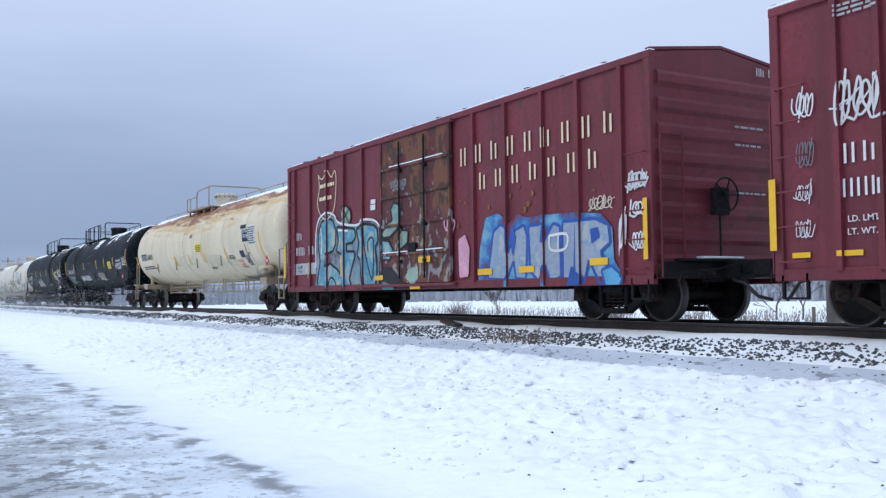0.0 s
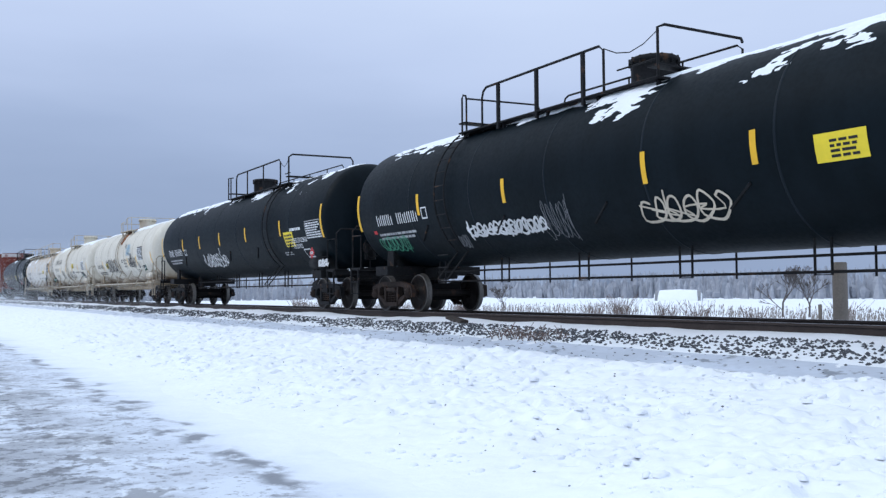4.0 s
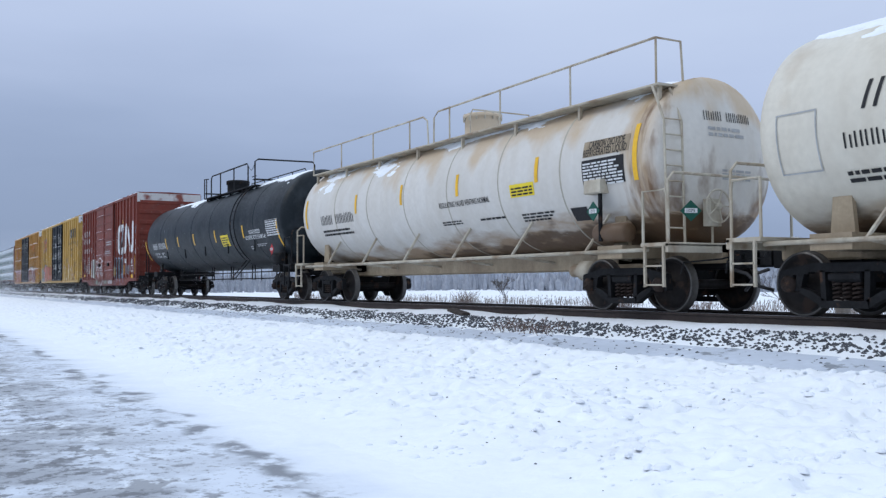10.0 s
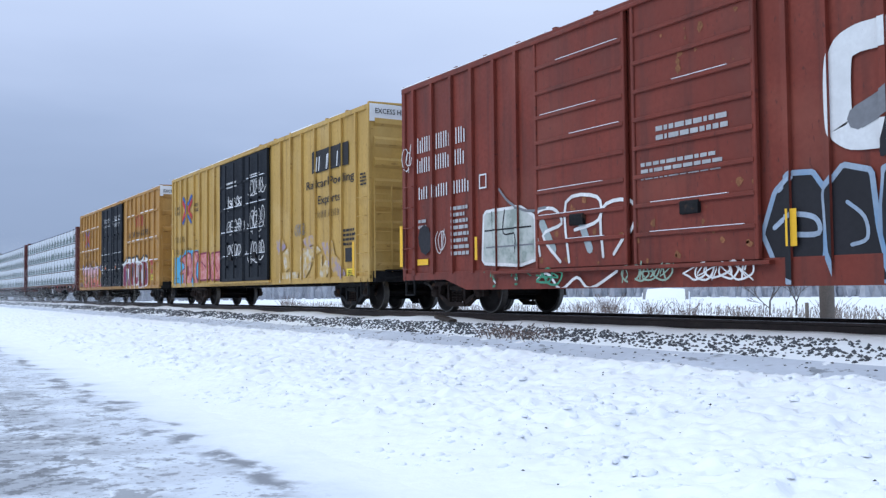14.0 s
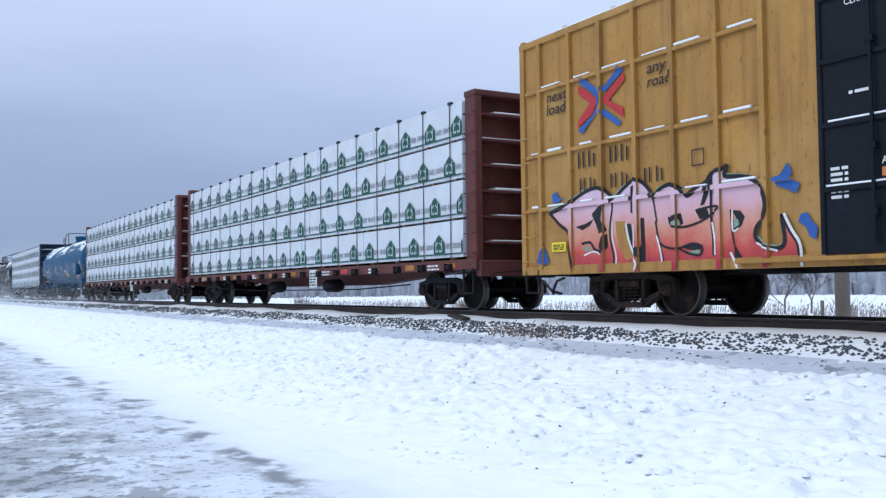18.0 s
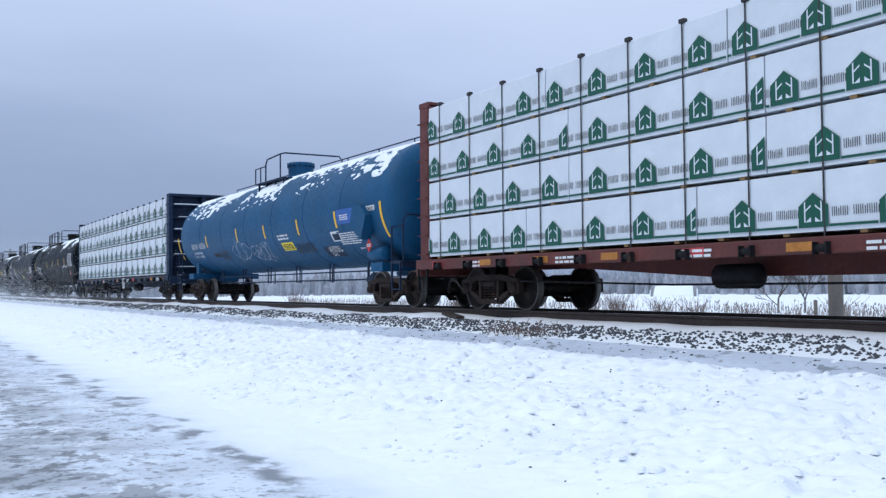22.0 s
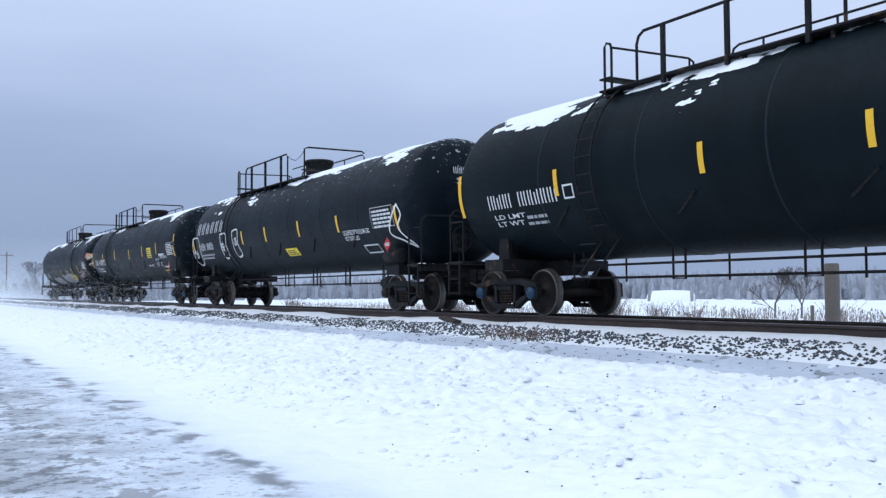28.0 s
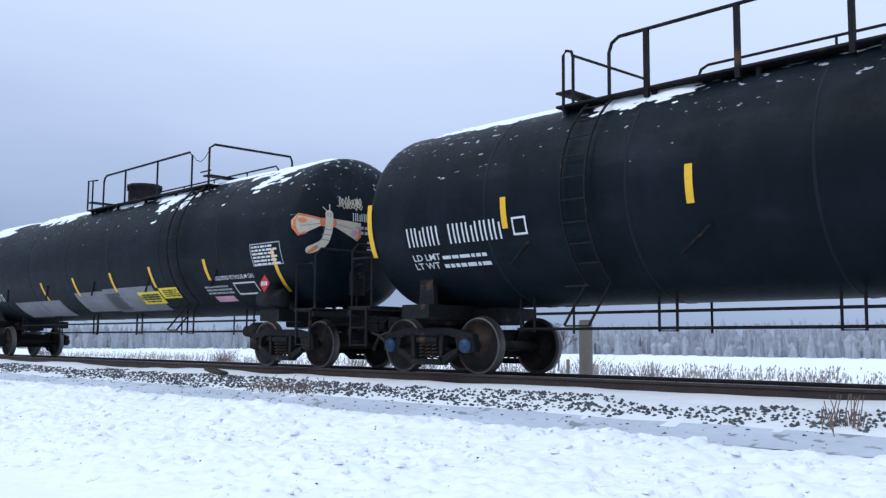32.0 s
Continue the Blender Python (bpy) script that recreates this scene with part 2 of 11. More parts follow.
FADEWHITE = mixed_paint("washed_out_white_spray", [(0.50, 0.32, 0.09), (0.51, 0.38, 0.19), (0.55, 0.50, 0.40)], 3.5)
FADEVIOLET = mixed_paint("washed_out_violet_spray", [(0.49, 0.31, 0.09), (0.40, 0.29, 0.20), (0.27, 0.22, 0.34)], 3.5)
# weld seams; on pale tanks their shading line is put into a darker colour
SEAM = {"black": shade("black_weld_seam", (0.010, 0.016, 0.022), 0.5, gloss=0.1), "white": shade("ivory_weld_seam_shaded", (0.44, 0.41, 0.34), 0.6), "cream": shade("cream_weld_seam_shaded", (0.52, 0.46, 0.34), 0.6), "blue": shade("blue_weld_seam", (0.008, 0.055, 0.14), 0.5, gloss=0.1)}
CLODS = shade("clod_snow", (0.80, 0.84, 0.89), 0.8, vary=0.06, scale=3.0, grain=30)
ICE = shade("blue_grey_glazed_snow", (0.58, 0.64, 0.73), 0.5, vary=0.12, scale=1.2, grain=8, streak=(0.5, 1.2, 1), spots=(0.26, 0.29, 0.33), spot_at=0.60, spot_scale=5.0, spot_streak=(0.8, 1.0, 1), soft_spots=0.05)
RAILSTEEL = shade("rail_steel", (0.055, 0.042, 0.038), 0.6, 0.2, vary=0.3, scale=2, grain=18, bump=0.002)
RAILTOP = shade("worn_rail_head", (0.33, 0.33, 0.34), 0.32, 0.9, vary=0.15, grain=20)
TIE = shade("tarred_wooden_tie", (0.045, 0.036, 0.031), 0.85, vary=0.3, scale=3, grain=25, streak=(1, 0.2, 1), bump=0.006)
STONE = shade("grey_ballast_stone", (0.085, 0.092, 0.104), 0.85, vary=0.45, scale=3, grain=18, bump=0.004)
POLEWOOD = shade("weathered_pole_wood", (0.155, 0.135, 0.118), 0.85, vary=0.25, scale=3, grain=30, streak=(1, 1, 0.12), bump=0.006)
WEED = shade("dry_frosted_weed", (0.30, 0.27, 0.25), 0.85, vary=0.35, scale=2, grain=20)
BRUSH = shade("red_brown_brush", (0.17, 0.125, 0.11), 0.85, vary=0.35, scale=2, grain=20)
BARK = shade("grey_bark", (0.13, 0.115, 0.11), 0.9, vary=0.3, scale=3, grain=20)
# distance haze is mixed into the pale blue-grey of woods, far bark and forest
WOODS = shade("far_haze_tinted_woods", (0.34, 0.36, 0.405), 0.95, vary=0.25, scale=0.05, grain=1.2)
FARBARK = shade("haze_tinted_bark", (0.24, 0.25, 0.28), 0.9, vary=0.2, scale=2, grain=10)
HAZEWOODS = shade("haze_tinted_forest", (0.36, 0.40, 0.47), 0.95, vary=0.12, scale=0.02, grain=0.6)
BANDGREY = shade("worn_white_end_band", (0.52, 0.50, 0.49), 0.6, vary=0.12, scale=1.2, grain=12, spots=(0.20, 0.06, 0.045), spot_at=0.52, spot_scale=1.3, soft_spots=0.12)
BANDWHITE = shade("white_end_band", (0.70, 0.71, 0.72), 0.55, vary=0.08, scale=1.2, grain=12)
BARNGREY = shade("grey_metal_siding", (0.24, 0.25, 0.27), 0.6, vary=0.15, scale=1, grain=10)


def stained(m, *stains):
    """Lays stains over a paint: each is a stretched noise that grows along and up the car (kx, x0, kz, z0)."""
    nt = m.node_tree
    n, l = nt.nodes.new, nt.links.new
    b = nt.nodes["Principled BSDF"]
    col = b.inputs["Base Color"].links[0].from_socket
    co, sep = n("ShaderNodeTexCoord"), n("ShaderNodeSeparateXYZ")
    l(co.outputs["Object"], sep.inputs[0])
    for stretch, sc, (kx, x0, kz, z0), lo, hi, tint, amount in stains:
        mp, t, r, mx = n("ShaderNodeMapping"), n("ShaderNodeTexNoise"), n("ShaderNodeMapRange"), n("ShaderNodeMix")
        mp.inputs["Scale"].default_value, t.inputs["Scale"].default_value, t.inputs["Detail"].default_value = stretch, sc, 8
        l(co.outputs["Object"], mp.inputs[0]), l(mp.outputs[0], t.inputs["Vector"])
        value = t.outputs["Fac"]
        for k, at, axis in ((kx, x0, "X"), (kz, z0, "Z")):
            if k:
                h, ad = n("ShaderNodeMath"), n("ShaderNodeMath")
                h.operation = "MULTIPLY_ADD"
                l(sep.outputs[axis], h.inputs[0])
                h.inputs[1].default_value, h.inputs[2].default_value = k, -k * at
                grow = h.outputs[0]
                if axis == "X" and k < 0:
                    # a band that fades to both sides of x0
                    ab, ng = n("ShaderNodeMath"), n("ShaderNodeMath")
                    ab.operation, ng.operation, ng.inputs[1].default_value = "ABSOLUTE", "MULTIPLY", -1.0
                    l(grow, ab.inputs[0]), l(ab.outputs[0], ng.inputs[0])
                    grow = ng.outputs[0]
                l(grow, ad.inputs[0]), l(value, ad.inputs[1])
                value = ad.outputs[0]
        l(value, r.inputs["Value"])
        r.inputs["From Min"].default_value, r.inputs["From Max"].default_value, r.inputs["To Max"].default_value = lo, hi, amount
        mx.data_type = "RGBA"
        l(r.outputs[0], mx.inputs["Factor"]), l(col, mx.inputs["A"])
        mx.inputs["B"].default_value = (*tint, 1)
        col = mx.outputs["Result"]
    l(col, b.inputs["Base Color"])
    return m


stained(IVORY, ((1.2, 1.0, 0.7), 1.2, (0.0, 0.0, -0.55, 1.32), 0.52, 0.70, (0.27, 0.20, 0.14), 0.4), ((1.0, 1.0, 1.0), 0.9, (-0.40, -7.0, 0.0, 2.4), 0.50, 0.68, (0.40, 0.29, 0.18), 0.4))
RUSTCREAM = stained(shade("rust_streaked_cream_paint", (0.69, 0.605, 0.44), 0.52, vary=0.09, scale=0.8, grain=10, dirt=(0.38, 0.28, 0.16), dirt_amount=0.3),
                    ((0.35, 1, 3.2), 1.5, (-0.015, 1.0, 0.36, 3.35), 0.36, 0.56, (0.56, 0.36, 0.14), 0.75),
                    ((0.40, 1, 3.4), 1.5, (-0.015, 1.0, 0.46, 3.62), 0.40, 0.50, (0.27, 0.095, 0.030), 0.95),
                    ((1.0, 1, 6.0), 4.0, (-0.015, 1.0, 0.34, 3.70), 0.44, 0.54, (0.15, 0.05, 0.022), 0.7),
                    ((0.5, 1, 2.0), 1.6, (0.05, 6.0, -0.9, 1.35), 0.46, 0.66, (0.06, 0.048, 0.036), 0.85))
stained(WHITE, ((0.8, 1, 0.45), 1.1, (0, 0, 0.35, 3.15), 0.49, 0.64, (0.50, 0.36, 0.21), 0.7),
        ((1.6, 1, 0.4), 1.4, (-0.40, 7.05, 0, 0), 0.34, 0.56, (0.42, 0.28, 0.14), 0.75),
        ((2.4, 1, 0.5), 2.4, (-0.55, 7.25, -0.12, 2.2), 0.30, 0.52, (0.15, 0.075, 0.034), 0.85),
        ((0.6, 1, 2.0), 1.5, (0.03, 5.0, -0.85, 1.66), 0.46, 0.68, (0.30, 0.19, 0.10), 0.85),
        ((0.8, 1, 2.4), 1.9, (0.05, 5.0, -1.0, 1.50), 0.46, 0.62, (0.10, 0.060, 0.035), 0.9))
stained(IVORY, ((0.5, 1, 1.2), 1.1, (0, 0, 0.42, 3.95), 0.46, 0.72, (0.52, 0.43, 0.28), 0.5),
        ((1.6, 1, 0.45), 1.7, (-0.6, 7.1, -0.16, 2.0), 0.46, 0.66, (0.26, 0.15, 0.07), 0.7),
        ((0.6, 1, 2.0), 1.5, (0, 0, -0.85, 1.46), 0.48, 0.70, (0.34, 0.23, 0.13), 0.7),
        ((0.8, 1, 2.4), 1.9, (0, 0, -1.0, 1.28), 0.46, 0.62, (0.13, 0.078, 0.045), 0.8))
RUSTDOOR = stained(shade("rust_eaten_maroon_door", (0.115, 0.028, 0.034), 0.62, vary=0.22, scale=1.5, grain=14, dirt=(0.05, 0.025, 0.02), dirt_amount=0.7),
                   ((1, 1, 0.6), 1.6, (0, 0, 0, 0), 0.48, 0.54, (0.16, 0.065, 0.032), 0.85), ((1, 1, 0.8), 4.5, (0, 0, 0, 0), 0.54, 0.58, (0.045, 0.026, 0.020), 0.85), ((1, 1, 0.6), 5.5, (0, 0, -0.05, 2.0), 0.58, 0.62, (0.33, 0.38, 0.36), 0.55))
for PAINT, DARK, PALE in ((OXIDE, (0.075, 0.022, 0.017), (0.25, 0.075, 0.05)), (MAROON, (0.095, 0.022, 0.026), (0.22, 0.055, 0.066)), (YELLOW, (0.24, 0.135, 0.035), (0.56, 0.40, 0.17)), (OCHRE, (0.19, 0.095, 0.03), (0.52, 0.32, 0.11))):
    stained(PAINT, ((4.0, 1, 0.22), 1.5, (0, 0, 0, 0), 0.52, 0.72, DARK, 0.65), ((0.5, 1, 0.7), 1.1, (0, 0, 0, 0), 0.54, 0.74, PALE, 0.45), ((6.0, 1, 2.0), 3.5, (0, 0, 0, 0), 0.64, 0.69, DARK, 0.7))
SOILED = stained(shade("soiled_ivory_steel", (0.50, 0.46, 0.375), 0.6, vary=0.14, scale=2, grain=14, dirt=(0.24, 0.16, 0.09), dirt_amount=0.8, bump=0.002),
                 ((1, 1, 1), 2.5, (0, 0, 0, 0), 0.52, 0.68, (0.20, 0.125, 0.07), 0.75))
DUSTBLACK = stained(shade("dusty_black_tank_paint", (0.0085, 0.0135, 0.0175), 0.46, vary=0.3, scale=0.8, grain=14, dirt=(0.030, 0.036, 0.042), dirt_amount=0.6, gloss=0.17),
                    ((0.8, 1, 0.8), 2.4, (0, 0, 0, 0), 0.50, 0.75, (0.045, 0.054, 0.062), 0.5))
FROSTBLACK = stained(shade("frosted_black_tank_paint", (0.0036, 0.0076, 0.0120), 0.5, vary=0.25, scale=0.6, grain=14, dirt=(0.013, 0.020, 0.029), dirt_amount=0.5, gloss=0.085),
                     ((0.5, 1, 1.6), 1.6, (0, 0, 0.06, 2.6), 0.54, 0.80, (0.030, 0.046, 0.062), 0.28),
                     ((2.0, 3, 5.0), 2.6, (0, 0, 0.10, 3.0), 0.71, 0.75, (0.50, 0.54, 0.58), 0.7))


def road_material():
    """Packed snow, worn through to grey gravel and ice in the wheel lanes."""
    m = shade("icy_packed_road", (0.84, 0.88, 0.92), 0.75, vary=0.035, scale=0.8, grain=9, bump=0.012)
    nt = m.node_tree
    n, l = nt.nodes.new, nt.links.new
    b = nt.nodes["Principled BSDF"]
    base = b.inputs["Base Color"].links[0].from_socket
    co, sep = n("ShaderNodeTexCoord"), n("ShaderNodeSeparateXYZ")
    l(co.outputs["Object"], sep.inputs[0])
    wander, bend = n("ShaderNodeTexNoise"), n("ShaderNodeMath")
    wander.inputs["Scale"].default_value, wander.inputs["Detail"].default_value = 0.9, 8
    bend.operation, bend.inputs[1].default_value = "MULTIPLY_ADD", 1.6
    l(co.outputs["Object"], wander.inputs["Vector"])
    l(wander.outputs["Fac"], bend.inputs[0]), l(sep.outputs["Y"], bend.inputs[2])

    def across(y0, y1):
        """Nought at y0, rising to one at y1, with a wandering edge."""
        r = n("ShaderNodeMapRange")
        r.inputs["From Min"].default_value, r.inputs["From Max"].default_value = y0 + 0.8, y1 + 0.8
        r.interpolation_type = "SMOOTHSTEP"
        l(bend.outputs[0], r.inputs["Value"])
        return r.outputs[0]

    packed, worn, bare = across(-8.0, -9.3), across(-8.7, -9.6), across(-9.5, -10.3)
    rut = n("ShaderNodeMath")
    rut.operation = "MULTIPLY"
    l(across(-8.75, -9.0), rut.inputs[0]), l(across(-9.35, -9.1), rut.inputs[1])
    col = base
    for area, sc, lo, hi, amount, tint in ((packed, 0.7, 0.2, 0.5, 0.85, (0.62, 0.68, 0.77)), (worn, 1.1, 0.46, 0.58, 0.45, (0.42, 0.45, 0.50)), (bare, 0.55, 0.40, 0.52, 0.66, (0.27, 0.285, 0.31)), (bare, 1.3, 0.56, 0.60, 0.85, (0.74, 0.79, 0.85)),
                                           (rut.outputs[0], 1.6, 0.48, 0.56, 0.85, (0.17, 0.18, 0.20)), (worn, 2.6, 0.555, 0.61, 0.75, (0.20, 0.21, 0.23)), (bare, 4.5, 0.53, 0.60, 0.75, (0.12, 0.125, 0.135)), (worn, 12.0, 0.56, 0.64, 0.7, (0.13, 0.135, 0.145))):
        t, r, mu, mx = n("ShaderNodeTexNoise"), n("ShaderNodeMapRange"), n("ShaderNodeMath"), n("ShaderNodeMix")
        t.inputs["Scale"].default_value, t.inputs["Detail"].default_value, t.inputs["Roughness"].default_value = sc, 9, 0.62
        l(co.outputs["Object"], t.inputs["Vector"]), l(t.outputs["Fac"], r.inputs["Value"])
        r.inputs["From Min"].default_value, r.inputs["From Max"].default_value, r.inputs["To Max"].default_value = lo, hi, amount
        mu.operation, mx.data_type = "MULTIPLY", "RGBA"
        l(r.outputs[0], mu.inputs[0]), l(area, mu.inputs[1]), l(mu.outputs[0], mx.inputs["Factor"])
        l(col, mx.inputs["A"])
        mx.inputs["B"].default_value = (*tint, 1)
        col = mx.outputs["Result"]
    l(col, b.inputs["Base Color"])
    return m


ROAD = road_material()


# ---- mesh tools ----
class Mesh:
    """Collects points and faces of one part."""

    def __init__(self):
        self.v, self.f, self.smooth = [], [], []

    def add(self, pts, faces, smooth=False):
        k = len(self.v)
        self.v += [tuple(p) for p in pts]
        self.f += [tuple(i + k for i in f) for f in faces]
        self.smooth += [smooth] * len(faces)
        return self

    def box(self, x0, x1, y0, y1, z0, z1, c=0.0):
        """A box with chamfered edges along its longest side."""
        if x0 > x1: x0, x1 = x1, x0
        if y0 > y1: y0, y1 = y1, y0
        if z0 > z1: z0, z1 = z1, z0
        c = min(c, (x1 - x0) * 0.3, (y1 - y0) * 0.3, (z1 - z0) * 0.3)
        if c <= 0:
            p = [(x, y, z) for x in (x0, x1) for y in (y0, y1) for z in (z0, z1)]
            return self.add(p, [(0, 1, 3, 2), (4, 6, 7, 5), (0, 4, 5, 1), (2, 3, 7, 6), (0, 2, 6, 4), (1, 5, 7, 3)])
        dx, dy, dz = x1 - x0, y1 - y0, z1 - z0
        if dx >= dy and dx >= dz:
            ring = [(y0 + c, z0), (y1 - c, z0), (y1, z0 + c), (y1, z1 - c), (y1 - c, z1), (y0 + c, z1), (y0, z1 - c), (y0, z0 + c)]
            p = [(x, a, b) for x in (x0, x1) for a, b in ring]
        elif dy >= dz:
            ring = [(x0 + c, z0), (x0, z0 + c), (x0, z1 - c), (x0 + c, z1), (x1 - c, z1), (x1, z1 - c), (x1, z0 + c), (x1 - c, z0)]
            p = [(a, y, b) for y in (y0, y1) for a, b in ring]
        else:
            ring = [(x0 + c, y0), (x1 - c, y0), (x1, y0 + c), (x1, y1 - c), (x1 - c, y1), (x0 + c, y1), (x0, y1 - c), (x0, y0 + c)]
            p = [(a, b, z) for z in (z0, z1) for a, b in ring]
        return self.add(p, [tuple(range(7, -1, -1)), tuple(range(8, 16))] + [(i, (i + 1) % 8, 8 + (i + 1) % 8, 8 + i) for i in range(8)])

    def tube(self, path, r, n=6, closed=False):
        """A round bar along a path of points."""
        pts = [Vector(p) for p in path]
        k = len(pts)
        ring = []
        up = None
        for i, p in enumerate(pts):
            d = (pts[min(i + 1, k - 1)] - pts[max(i - 1, 0)]).normalized()
            if up is None or abs(up.dot(d)) > 0.95:
                up = Vector((0, 0, 1)) if abs(d.z) < 0.9 else Vector((1, 0, 0))
            a = d.cross(up).normalized()
            b = a.cross(d)
            up = b
            ring += [p + r * (math.cos(2 * math.pi * j / n) * a + math.sin(2 * math.pi * j / n) * b) for j in range(n)]
        faces = [(i * n + j, i * n + (j + 1) % n, (i + 1) * n + (j + 1) % n, (i + 1) * n + j) for i in range(k - 1) for j in range(n)]
        faces += [tuple(range(n - 1, -1, -1)), tuple((k - 1) * n + j for j in range(n))]
        return self.add(ring, faces, n > 6)

    def lathe(self, prof, axis, centre, n=24, cap=True):
        """Rings of (along, radius) turned about an axis through centre."""
        cx, cy, cz = centre
        p = []
        for s, r in prof:
            for j in range(n):
                a = 2 * math.pi * j / n
                u, w = r * math.cos(a), r * math.sin(a)
                p.append({"x": (cx + s, cy + u, cz + w), "y": (cx + w, cy + s, cz + u), "z": (cx + u, cy + w, cz + s)}[axis])
        k = len(prof)
        f = [(i * n + j, i * n + (j + 1) % n, (i + 1) * n + (j + 1) % n, (i + 1) * n + j) for i in range(k - 1) for j in range(n)]
        if cap:
            f += [tuple(range(n - 1, -1, -1)), tuple((k - 1) * n + j for j in range(n))]
        return self.add(p, f, True)

    def slab(self, poly, y0, y1):
        """A polygon in x and z, thick from y0 to y1."""
        k = len(poly)
        p = [(x, y, z) for y in (y0, y1) for x, z in poly]
        return self.add(p, [tuple(range(k)), tuple(range(2 * k - 1, k - 1, -1))] + [((i + 1) % k, i, k + i, k + (i + 1) % k) for i in range(k)])

    def data(self, name, material):
        me = bpy.data.meshes.new(name)
        me.from_pydata(self.v, [], self.f)
        me.polygons.foreach_set("use_smooth", self.smooth)
        me.materials.append(material)
        me.update()
        return me


def part(name, m, material, parent=None, label="", at=None):
    """Links a mesh as one part under a thing or a part."""
    ob = new(name, m.data(name, material) if isinstance(m, Mesh) else m)
    if parent is not None:
        ob.parent = parent
    if at is not None:
        ob.matrix_basis = at if isinstance(at, Matrix) else Matrix.Translation(at)
    if label:
        tagged(ob, label)
    return ob


def thing(name, label, category, group="", at=(0, 0, 0), kind=""):
    ob = new(name)
    ob.empty_display_size = 0.3
    ob.location = at
    return tagged(ob, label, category, group, kind)


# ---- the run of the train: metres past the mark at each second ----
def run(t):
    q = (t - 16) / 16
    return 11.145 * (t - 13) + 0.481 - 0.826 * q - 2.405 * q ** 2 + 2.624 * q ** 3 + 2.81 * q ** 4 - 1.802 * q ** 5 - 1.185 * q ** 6 + 0.561 * q ** 7


MOVING, ROLLING = [], []

# ---- ground, road and track ----
def hills(x, y, s):
    return noise.noise(Vector((x * s, y * s, 3.7)))


def land(x, y):
    """Height of the snow-covered ground."""
    prof = [(-30, -1.3), (-10.0, -1.16), (-9.4, -1.115), (-9.0, -1.105), (-8.6, -1.09), (-8.2, -1.07), (-7.8, -1.035), (-7.4, -0.97), (-7.0, -0.90), (-6.6, -0.845), (-5.0, -0.68), (-4.0, -0.535), (-3.45, -0.465), (-3.25, -0.475), (-3.05, -0.515), (-2.45, -0.39), (-1.6, -0.20), (-1.3, -0.19), (1.4, -0.19), (2.6, -0.5), (4.0, -0.95), (8, -1.1), (25, -1.2), (5000, -1.4)]
    for (a, za), (b, zb) in zip(prof, prof[1:]):
        if y <= b:
            k = min(1, max(0, (y - a) / (b - a)))
            z = za + (zb - za) * k
            break
    if -8.8 < y < -2.6:
        w = min(1, max(0, (y + 7.9 + 0.4 * hills(x, 0, 0.25)) / 1.2), max(0, (-3.1 - y) / 0.25))
        z += w * (0.04 * hills(x, y, 0.6) + 0.03 * hills(x, y, 1.7) + 0.030 * hills(x, y, 4.0) + 0.034 * hills(x + 9, y, 8.0) + 0.022 * hills(x, y + 3, 15.0))
        z += w * 0.14 * max(0, hills(x + 40, y - 7, 3.6) - 0.28) - w * 0.42 * max(0, hills(x - 31, y + 5, 6.5) - 0.38) - w * 0.25 * max(0, hills(x + 17, y - 8, 11.0) - 0.45)
    elif y < -1.25:
        z += 0.02 * hills(x, y, 2.5) + 0.02 * hills(x, y, 0.7)
    elif y > 3:
        z += min(1, (y - 3) / 5) * (0.06 * hills(x, y, 0.4) + 0.05 * hills(x, y, 1.5))
    return z


def steps(*runs):
    out = []
    for a, b, d in runs:
        k = max(1, round((b - a) / d))
        out += [a + (b - a) * i / k for i in range(k)]
    return out + [runs[-1][1]]


def sheet(xs, ys, height):
    m = Mesh()
    pts = [(x, y, height(x, y)) for x in xs for y in ys]
    k = len(ys)
    return m.add(pts, [(i * k + j, (i + 1) * k + j, (i + 1) * k + j + 1, i * k + j + 1) for i in range(len(xs) - 1) for j in range(k - 1)], True)


def ground():
    xs = steps((-3500, -600, 700), (-600, -200, 50), (-200, -90, 4), (-90, -45, 0.7), (-45, -26, 0.2), (-26, -16, 0.06), (-16, 3, 0.045), (3, 14, 0.6), (14, 200, 20), (200, 3500, 700))
    ys = steps((-2500, -100, 600), (-100, -30, 15), (-30, -12, 3), (-12, -8.8, 0.4), (-8.8, -2.4, 0.045), (-2.4, 1.4, 0.2), (1.4, 8, 0.4), (8, 40, 2), (40, 200, 20), (200, 3800, 600))
    tagged(part("ground", sheet(xs, ys, land), SNOW), "wind-packed white snow ground with a ploughed bank", "snow ground", kind="structure")

    def lane(x, y):
        return -1.060 + 0.012 * hills(x, y, 0.9) + 0.008 * hills(x, y, 3.5) - max(0, y + 7.7) * 0.12

    rx = steps((-420, -60, 12), (-60, -20, 0.6), (-20, 3, 0.12), (3, 60, 3))
    ry = steps((-19, -12, 0.4), (-12, -7.0, 0.12))
    tagged(part("road", sheet(rx, ry, lane), ROAD), "icy packed-snow road with bare grey patches", "road", kind="structure")


